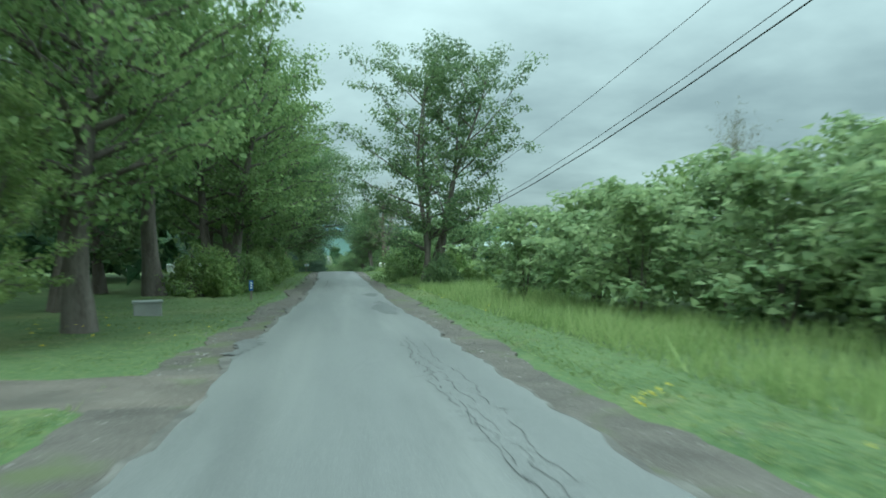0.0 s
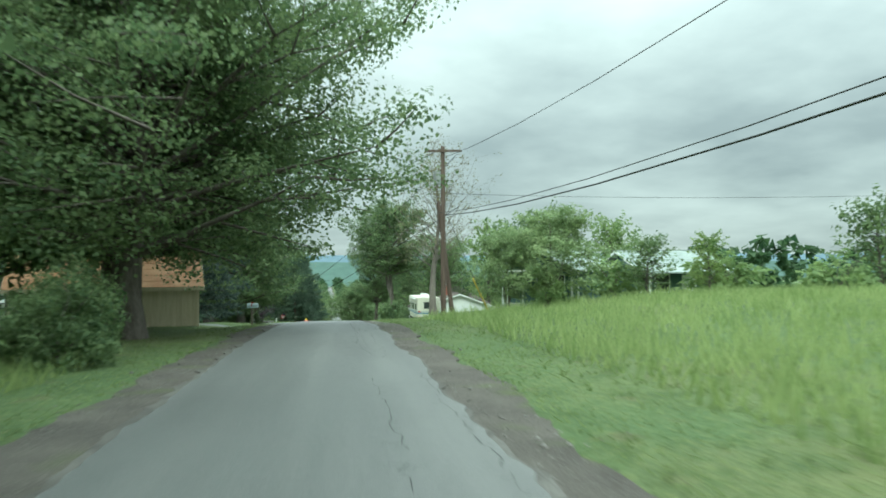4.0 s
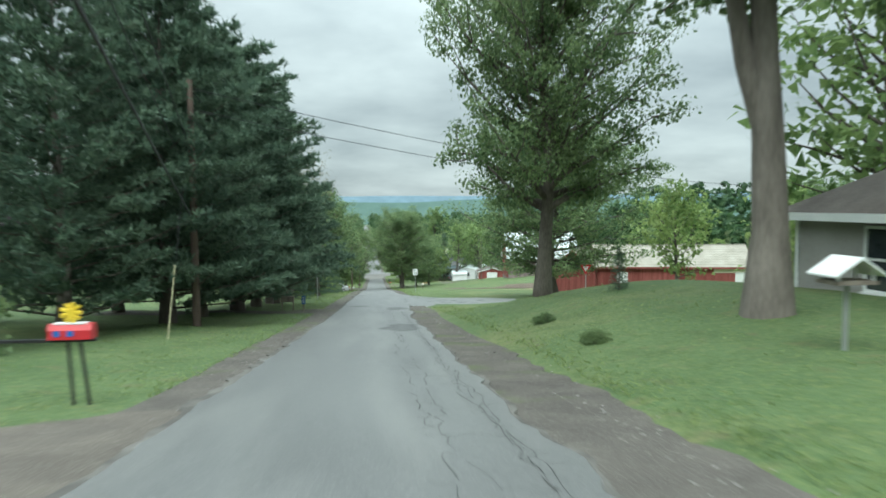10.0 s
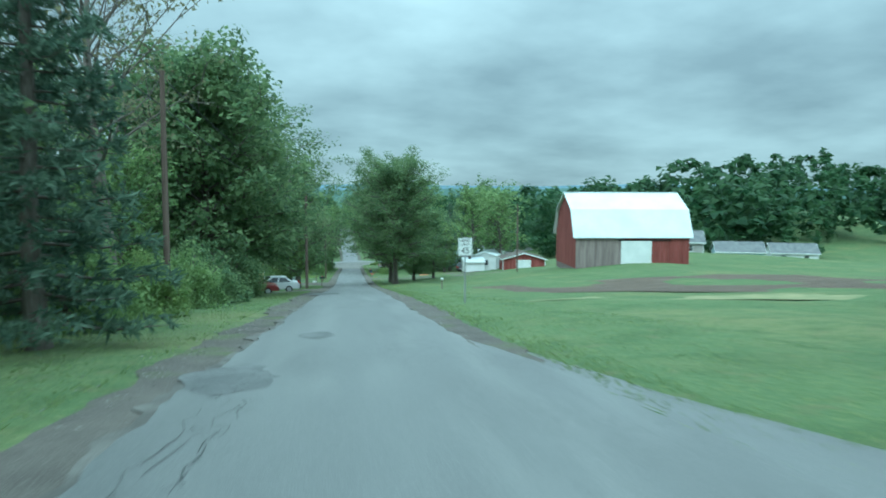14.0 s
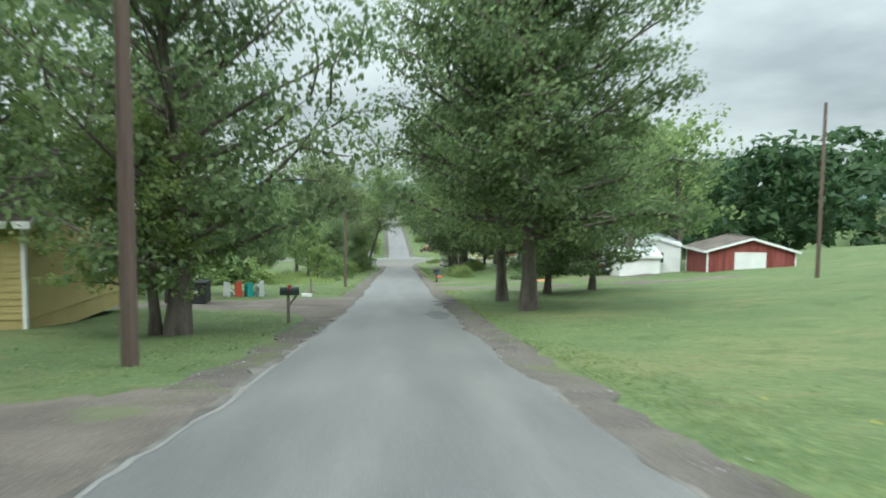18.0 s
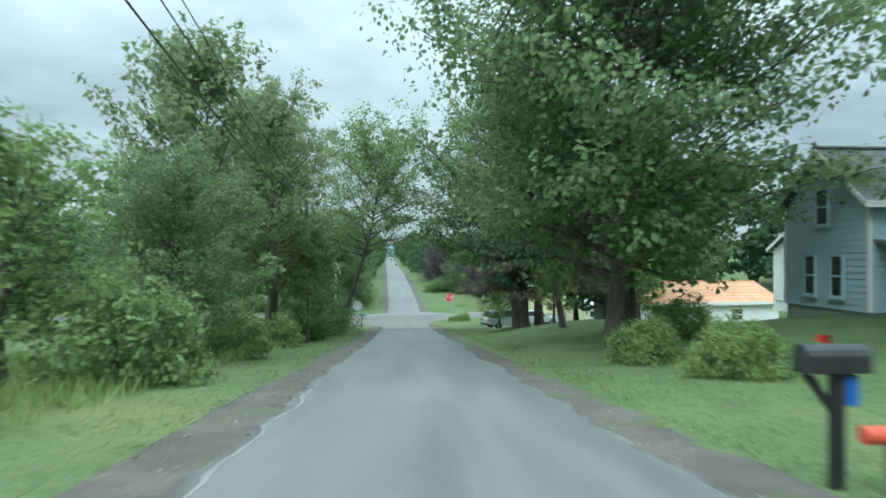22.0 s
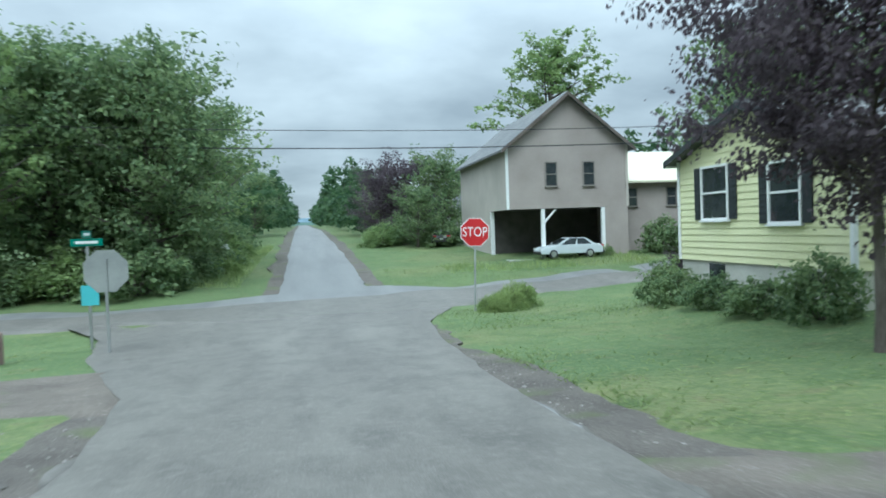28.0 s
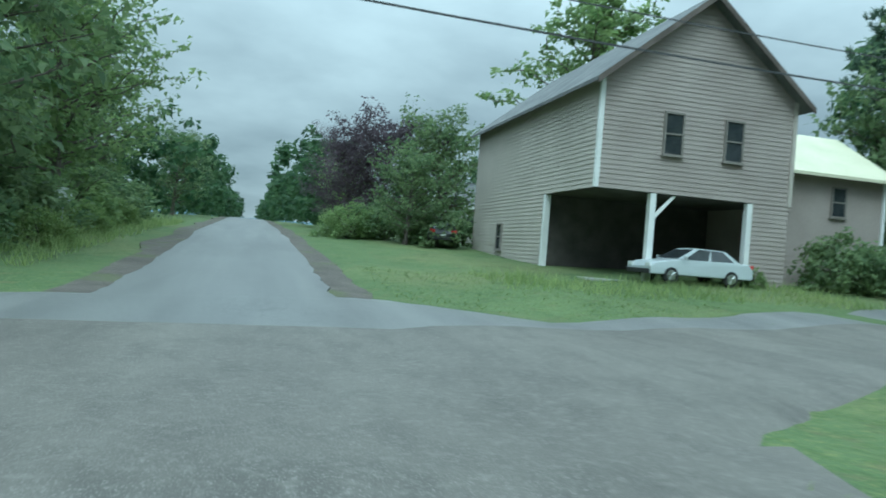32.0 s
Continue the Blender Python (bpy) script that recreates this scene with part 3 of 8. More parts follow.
def tube(V, F, pts, radii, n=6):
    """A tapered, bent tube appended to the lists."""
    pts = [np.array(p, float) for p in pts]
    if DETAIL[0] < 1 and n < 7:
        n = 3
    start = len(V)
    for i, p in enumerate(pts):
        d = pts[min(i + 1, len(pts) - 1)] - pts[max(i - 1, 0)]
        d = d / (np.linalg.norm(d) + 1e-9)
        u = np.cross(d, (0.31, 0.92, 0.2))
        u /= np.linalg.norm(u) + 1e-9
        v = np.cross(d, u)
        for k in range(n):
            a = 2 * math.pi * k / n
            V.append(p + radii[i] * (math.cos(a) * u + math.sin(a) * v))
    for i in range(len(pts) - 1):
        for k in range(n):
            a, b = start + i * n + k, start + i * n + (k + 1) % n
            F.append((a, b, b + n, a + n))


DETAIL = [1.0]


def leaf_quads(rng, centres, spread, count, size, up=0.6, slim=0.72, droop=0.0):
    """Leaves in rounded clumps: pointed blades, each turned roughly away from the middle of its clump."""
    k = len(centres)
    c = np.repeat(np.array(centres), count, 0)
    n = len(c)
    out = rng.normal(size=(n, 3))
    out /= np.linalg.norm(out, axis=1, keepdims=True)
    reach = 1.75 * rng.uniform(0, 1, (n, 1)) ** 0.42 * np.repeat(rng.uniform(0.6, 1.3, (k, 1)), count, 0)
    p = c + out * reach * np.array(spread)
    nor = out * 0.85 + rng.normal(size=(n, 3)) * 0.5 + (0, 0, up)
    nor /= np.linalg.norm(nor, axis=1, keepdims=True)
    d = rng.normal(size=(n, 3)) - (0, 0, droop)
    d -= (d * nor).sum(1, keepdims=True) * nor
    d /= np.linalg.norm(d, axis=1, keepdims=True)
    w = np.cross(nor, d)
    s = size * rng.uniform(0.6, 1.35, (n, 1))
    if DETAIL[0] >= 1 and size < 0.3:
        return np.stack([p - d * s * 0.5, p - w * s * slim * 0.5 + nor * s * 0.08, p + d * s * 0.6 - nor * s * 0.08, p + w * s * slim * 0.5 + nor * s * 0.08], 1)
    return np.stack([p - d * s * 0.4 + w * s * slim * 0.6, p - d * s * 0.4 - w * s * slim * 0.6, p + d * s * 0.75 - nor * s * 0.1], 1)


def broadleaf(seed, H, base, R, limbs, leaves, leaf, size, stems=1, sparse=1.0, bark=None, trunk_r=None, droop=0.0, rise=0.55, spread=0.42, name="tree", top_bias=1.0, lean=(0, 0), fork=0.0, sway=0.016, slender=1.0):
    """A broadleaf tree: one or more tapered stems, limbs, twigs and a crown of leaf clumps. Returns an Empty with trunk and crown."""
    rng = np.random.default_rng(seed)
    V, F, clumps = [], [], []
    r0 = trunk_r or H * 0.024
    for s in range(stems):
        a0 = 2 * math.pi * s / stems + rng.uniform(0, 1)
        tilt = (0.13 if stems > 1 else 0.0)
        foot = np.array([math.cos(a0), math.sin(a0), 0]) * (r0 * 0.9 if stems > 1 else 0)
        hs = np.linspace(0, 0.86 * H * rng.uniform(0.9, 1.0), 9)
        path = [foot + np.array([lean[0] * h / H + tilt * h * math.cos(a0) + sway * H * math.sin(h * 0.5 + seed + s), lean[1] * h / H + tilt * h * math.sin(a0) + sway * H * math.cos(h * 0.43 + 2 * seed), h]) for h in hs]
        rr = [r0 * (1.35 if i == 0 else 1.0) * (1 - 0.88 * i / 8) / (stems ** 0.4) for i in range(9)]
        tube(V, F, path, rr, 9)
        if fork:
            k0 = max(1, int(fork * 8))
            twin = [path[k0] + (np.array([0.62, 0.2, 0]) * 2.2 * (i / 6) ** 0.7 + np.array([0, 0, 1.0]) * (path[8][2] - path[k0][2]) * 0.92 * i / 6) for i in range(7)]
            tube(V, F, twin, [rr[k0] * 0.8 * (1 - 0.85 * i / 6) for i in range(7)], 8)
            clumps += [p + rng.normal(size=3) * 0.6 for p in twin[2:] for _ in range(3)]
        nl = limbs // stems
        for i in range(nl):
            u = (i + rng.uniform(0, 0.8)) / nl
            h = base + (0.84 * H - base) * u ** top_bias
            k = min(7, int(h / hs[-1] * 8))
            f = h / hs[-1] * 8 - k
            p0 = path[k] * (1 - f) + path[k + 1] * f
            az = 2.39996 * i + a0 + rng.uniform(-0.5, 0.5)
            L = R * math.sqrt(max(0.12, math.sin(math.pi * (0.18 + 0.74 * u)))) * rng.uniform(0.72, 1.08)
            el = rise * (0.5 + 1.1 * u) + rng.uniform(-0.15, 0.15)
            pts, p, e = [p0], p0.copy(), el
            for j in range(4):
                p = p + np.array([math.cos(az) * math.cos(e), math.sin(az) * math.cos(e), math.sin(e)]) * L / 4
                e += rng.uniform(-0.12, 0.22) - droop * 0.35
                az += rng.uniform(-0.16, 0.16)
                pts.append(p.copy())
            lr = slender * r0 * 0.42 * (1 - 0.65 * u) / (stems ** 0.3)
            tube(V, F, pts, [lr, lr * 0.75, lr * 0.5, lr * 0.3, lr * 0.1], 5)
            clumps += [pts[4], pts[3] + rng.normal(size=3) * 0.3, pts[2] + rng.normal(size=3) * 0.4]
            for t in range(5):
                j = 1 + t % 4
                q0 = pts[j]
                a2 = az + rng.choice((-1, 1)) * rng.uniform(0.5, 1.3)
                e2 = el + rng.uniform(-0.5, 0.5) - droop
                ln = L * rng.uniform(0.22, 0.42)
                q1 = q0 + np.array([math.cos(a2) * math.cos(e2), math.sin(a2) * math.cos(e2), math.sin(e2)]) * ln
                if DETAIL[0] > 0.3 or sparse < 0.6:
                    tube(V, F, [q0, (q0 + q1) / 2 + rng.normal(size=3) * 0.08, q1], [lr * 0.35, lr * 0.22, lr * 0.06], 4)
                clumps += [q1, (q0 + q1) / 2]
                if sparse < 0.6:
                    for _ in range(3):
                        q2 = q1 + rng.normal(size=3) * ln * 0.45 + (0, 0, ln * 0.15)
                        tube(V, F, [(q0 + q1) / 2 if rng.random() < 0.5 else q1, q2], [lr * 0.13, lr * 0.04], 3)
                        clumps.append(q2)
    clumps = np.array(clumps)
    clumps = clumps[rng.random(len(clumps)) < sparse]
    fine = 1.3 if DETAIL[0] >= 1 else 1.0
    per = max(2, int(leaves * fine / max(1, len(clumps))))
    size = size * (0.76 if fine > 1 else 0.92)
    sp = spread * (R / 4.5)
    me = quads_mesh(name + "_crown", leaf_quads(rng, clumps, (sp, sp, sp * 0.62), per, size, droop=droop * 2), leaf)
    root = new(name)
    root.empty_display_size = 0.3
    part("trunk", mesh_from("trunk", V, F, smooth=True), bark or BARK(), root)
    part("crown", me, leaf, root)
    root["height"] = H
    return root


def conifer(seed, H, base, R, leaf, needles=7000, plume=0.5, name="tree", power=0.75, trunk_r=None):
    rng = np.random.default_rng(seed)
    V, F, Q = [], [], []
    r0 = trunk_r or H * 0.018
    tube(V, F, [(0.05 * math.sin(i), 0.05 * math.cos(i * 2), H * i / 8) for i in range(9)], [r0 * (1.3 if i == 0 else 1) * (1 - 0.96 * i / 8) for i in range(9)], 8)
    nb = int((H - base) * 7)
    cs, ds = [], []
    for i in range(nb):
        u = (i + rng.uniform(0, 1)) / nb
        h = base + (H * 0.985 - base) * u
        L = R * ((1 - u) ** power * rng.uniform(0.72, 1.12) + 0.05)
        az = 2.39996 * i + rng.uniform(-0.4, 0.4)
        sag = 0.16 - 0.34 * u if plume < 0.4 else -0.12 - 0.3 * u
        p0 = np.array([0, 0, h])
        way = np.array([math.cos(az), math.sin(az), -sag])
        p1 = p0 + way * L * 0.55
        p2 = p0 + way * L + (0, 0, 0.10 * L if plume < 0.4 else 0.16 * L)
        tube(V, F, [p0, p1, p2], [r0 * 0.22 * (1 - 0.7 * u), r0 * 0.13 * (1 - 0.7 * u), 0.006], 4)
        m = max(2, int(needles / nb / 9 * (0.35 + 1.3 * L / R)))
        t = rng.uniform(0.12, 1.02, m) ** 0.8
        side = np.array([-math.sin(az), math.cos(az), 0])
        c = p0 + (p2 - p0) * t[:, None] + side * rng.uniform(-0.36, 0.36, (m, 1)) * L * (0.25 + 0.5 * t[:, None]) + rng.normal(size=(m, 3)) * np.array([0.1, 0.1, 0.12])
        c, t = np.repeat(c, 9, 0), np.repeat(t, 9)
        d = rng.normal(size=(9 * m, 3)) * 0.75 + way * 0.75 + (0, 0, plume)
        cs.append(c), ds.append(d)
    c, d = np.concatenate(cs), np.concatenate(ds)
    d /= np.linalg.norm(d, axis=1, keepdims=True)
    c = c + d * rng.uniform(0.02, 0.16, (len(c), 1))
    w = np.cross(d, rng.normal(size=d.shape))
    w /= np.linalg.norm(w, axis=1, keepdims=True)
    s = rng.uniform(0.16, 0.34, (len(c), 1)) * (H / 14) ** 0.5 * DETAIL[0] ** -0.3
    q = np.stack([c - d * s * 0.3 + w * s * 0.145, c - d * s * 0.3 - w * s * 0.145, c + d * s * 0.8], 1)
    root = new(name)
    root.empty_display_size = 0.3
    part("trunk", mesh_from("trunk", V, F, smooth=True), BARK(), root)
    part("crown", quads_mesh("conifer_crown", q, leaf), leaf, root)
    root["height"] = H
    return root


def shrub(seed, H, R, leaf, leaves=3500, size=0.16, stems=9, name="shrub", gaps=0.8, spread=0.25):
    rng = np.random.default_rng(seed)
    V, F, cl = [], [], []
    for i in range(stems):
        az, out = rng.uniform(0, 6.28), rng.uniform(0.25, 0.95)
        h = H * (1 - 0.45 * out * out) * rng.uniform(0.75, 1.05)
        p = [np.array([0.15 * math.cos(az), 0.15 * math.sin(az), 0])]
        for j in range(1, 5):
            t = j / 4
            p.append(np.array([math.cos(az) * R * out * t ** 1.3, math.sin(az) * R * out * t ** 1.3, h * t]) + rng.normal(size=3) * 0.06 * H)
        tube(V, F, p, [0.045 * H / 3, 0.035 * H / 3, 0.025 * H / 3, 0.015 * H / 3, 0.006], 4)
    n = int(110 * gaps)
    az, rr, zz = rng.uniform(0, 6.28, n), np.sqrt(rng.uniform(0, 1, n)), rng.uniform(0.06, 1, n)
    env = np.sqrt(np.clip(1 - (zz * 0.98 - 0.15) ** 2, 0.03, 1)) * rng.uniform(0.75, 1.1, n)
    cl = np.stack([np.cos(az) * rr * R * env, np.sin(az) * rr * R * env, zz * H * (1 - 0.3 * rr * rr) * rng.uniform(0.8, 1.05, n)], 1)
    sp = spread * R
    q = leaf_quads(rng, cl, (sp * 0.55, sp * 0.55, 0.10 * H), max(3, int(leaves / n)), size, up=0.5)
    q[..., 2] = np.maximum(q[..., 2], 0.02)
    root = new(name)
    root.empty_display_size = 0.3
    part("woody_base", mesh_from("woody_base", V, F, smooth=True), BARK(), root)
    part("foliage", quads_mesh("foliage", q, leaf), leaf, root)
    root["height"] = H
    return root


KINDS = {
    "maple": lambda q: broadleaf(1, 13, 2.6, 5.2, 40, 15500 * q, LEAF_MAPLE(), 0.22 * q ** -0.38),
    "maple2": lambda q: broadleaf(2, 15, 3.2, 4.8, 42, 16000 * q, LEAF_MAPLE(), 0.23 * q ** -0.38, stems=2),
    "dense": lambda q: broadleaf(3, 12, 1.3, 5.4, 46, 17500 * q, LEAF_DARK(), 0.23 * q ** -0.38, top_bias=0.9),
    "tall": lambda q: broadleaf(4, 17, 5.0, 4.2, 34, 13000 * q, LEAF_MAPLE(), 0.22 * q ** -0.38, sparse=0.85, spread=0.36),
    "ash": lambda q: broadleaf(5, 16, 2.0, 5.2, 52, 25000 * q, LEAF_DARK(), 0.21 * q ** -0.38, stems=4, sparse=0.9, spread=0.36, trunk_r=0.34, lean=(1.5, 0)),
    "full": lambda q: broadleaf(33, 14, 1.5, 5.6, 64, 50000 * q, LEAF_DARK(), 0.215 * q ** -0.38, top_bias=0.9, spread=0.5),
    "bare": lambda q: broadleaf(6, 14, 4.6, 5.2, 40, 9000 * q, LEAF_BUD(), 0.10 * q ** -0.38, sparse=0.55, bark=BARK_PALE(), spread=0.3, rise=0.85, trunk_r=0.34, slender=0.55),
    "walnut": lambda q: broadleaf(7, 13, 2.7, 8.6, 84, 92000 * q, LEAF_DARK(), 0.185 * q ** -0.38, droop=0.30, rise=0.62, spread=0.34, trunk_r=0.40),
    "light": lambda q: broadleaf(8, 9, 1.6, 3.4, 30, 11000 * q, LEAF_LIGHT(), 0.19 * q ** -0.38),
    "grey": lambda q: broadleaf(9, 14, 1.5, 5.8, 62, 34000 * q, LEAF_DARK(), 0.22 * q ** -0.38, sparse=0.95, spread=0.38, rise=0.3),
    "purple": lambda q: broadleaf(10, 11, 1.4, 5.4, 46, 24000 * q, LEAF_PURPLE(), 0.17 * q ** -0.38),
    "pine": lambda q: conifer(11, 15, 0.7, 4.6, NEEDLE(), 66000 * q, plume=0.5, power=0.42),
    "pine2": lambda q: conifer(12, 16, 2.0, 4.3, NEEDLE(), 60000 * q, plume=0.55, power=0.45),
    "browned": lambda q: conifer(44, 16, 2.6, 4.6, NEEDLE_BROWN(), 54000 * q, plume=0.3, power=0.45),
    "spruce": lambda q: conifer(13, 15, 0.6, 3.0, NEEDLE(), 20000 * q, plume=0.15, power=0.85),
    "blue": lambda q: conifer(14, 14, 0.6, 4.0, NEEDLE_BLUE(), 46000 * q, plume=0.15, power=0.5),
    "fork": lambda q: broadleaf(23, 17, 6.6, 6.0, 52, 27000 * q, LEAF_DARK(), 0.27 * q ** -0.38, trunk_r=0.36, spread=0.36, bark=BARK_PALE(), fork=0.30, sway=0.006),
    "purple_high": lambda q: broadleaf(24, 7, 2.2, 3.4, 48, 30000 * q, LEAF_PURPLE(), 0.135 * q ** -0.38, trunk_r=0.13, droop=0.12),
    "great": lambda q: broadleaf(41, 15.5, 3.0, 6.6, 66, 46000 * q, LEAF_DARK(), 0.24 * q ** -0.38, trunk_r=0.33, spread=0.42, top_bias=0.9, rise=0.42, sway=0.006, slender=1.5),
    "leaning": lambda q: broadleaf(42, 15, 5.2, 5.8, 44, 20000 * q, LEAF_MAPLE(), 0.2 * q ** -0.38, trunk_r=0.21, spread=0.36, lean=(3.4, 0), sparse=0.85, droop=0.16, sway=0.012),
    "open": lambda q: broadleaf(43, 15, 3.0, 4.4, 44, 15000 * q, LEAF_GREY2(), 0.19 * q ** -0.38, spread=0.34, sparse=0.8, trunk_r=0.2, rise=0.7),
    "oak": lambda q: broadleaf(21, 16, 3.3, 6.4, 66, 46000 * q, LEAF_DARK(), 0.225 * q ** -0.38, trunk_r=0.42, spread=0.36),
    "bush": lambda q: shrub(15, 3.4, 2.2, LEAF_MAPLE(), 6500 * q, 0.15 * q ** -0.38),
    "bush2": lambda q: shrub(16, 2.6, 2.0, LEAF_LIGHT(), 5500 * q, 0.14 * q ** -0.38),
    "bush3": lambda q: shrub(17, 3.2, 2.4, LEAF_DARK(), 7500 * q, 0.15 * q ** -0.38),
    "low": lambda q: shrub(18, 1.2, 1.1, LEAF_LIGHT(), 8000 * q, 0.062 * q ** -0.38, gaps=1.2),
    "sumac": lambda q: broadleaf(19, 4.6, 0.7, 2.0, 26, 8500 * q, LEAF_GREY(), 0.15 * q ** -0.38, stems=3, droop=0.12, spread=0.6, trunk_r=0.06, name="shrub"),
    "sapling": lambda q: broadleaf(20, 7.5, 1.4, 2.0, 22, 6000 * q, LEAF_MAPLE(), 0.17 * q ** -0.38, sparse=0.9, trunk_r=0.08),
}
PROTO = {}
LABELS = {
    "maple": "green broadleaf maple with a dense rounded crown on grass", "maple2": "tall green maple with two stems and dense leaves",
    "full": "large dark green broadleaf tree with a thick, full crown", "dense": "dark green broadleaf tree with a low full crown", "tall": "tall slim broadleaf tree with an open high crown",
    "ash": "tall many-stemmed tree with open feathery green foliage", "bare": "nearly bare tree with pale bark and few early leaves",
    "walnut": "large overhanging tree with drooping compound leaves", "light": "small yellow-green broadleaf tree in fresh leaf",
    "grey": "broad dark tree with airy spreading branches", "purple": "dark purple-leaved ornamental tree", "pine": "dark white pine with plumed boughs",
    "browned": "tall pine with grey-brown dying boughs", "pine2": "tall dark pine with a bare lower trunk", "spruce": "narrow dark green spruce with drooping boughs", "blue": "grey-green spruce with low sweeping boughs",
    "fork": "tall tree with a forked pale trunk and high crown", "purple_high": "dark purple-leaved tree beside the corner house",
    "great": "huge dark spreading tree with a very thick trunk", "leaning": "slim leaning tree with a high crown over the road", "open": "tall pale green tree with an open, see-through crown",
    "oak": "large dark oak with a thick trunk and spreading crown", "bush": "green leafy bush at the edge of the road", "bush2": "yellow-green bush in tall grass", "bush3": "dark green dense bush on the lawn",
    "low": "low round bright green garden shrub", "sumac": "grey-green sumac shrub with arching stems", "sapling": "slim young tree among the undergrowth",
}
SHRUBS = {"bush", "bush2", "bush3", "low", "sumac"}
FINE = {"grey", "fork", "walnut", "purple_high", "oak", "great", "leaning"}
TREE_RNG = random.Random(5)


def plant(kind, x, y, h, wide=1.0, turn=None, label="", group="", near=False):
    """One tree or shrub of the kind, h metres high, at its place on the ground."""
    turn = TREE_RNG.uniform(0, 360) if turn is None else turn
    m = pose(x, y, gz(x, y) - 0.06, 0, 0, turn)
    fine = near or abs(x) < 6.9 or kind in FINE
    key = (kind, 1.0 if fine else 0.16 if abs(x) >= 15.5 and y < 405 else 0.42)
    DETAIL[0] = key[1]
    if key not in PROTO:
        PROTO[key] = ob = KINDS[kind](key[1])
        ob.matrix_world = m
    else:
        ob = copy_thing(PROTO[key], m)
    s = h / PROTO[key]["height"]
    ob.scale = (s * wide, s * wide, s)
    return tagged(ob, label or LABELS[kind], "shrub" if kind in SHRUBS else "tree", group or ("roadside shrubs" if kind in SHRUBS else "roadside trees"))


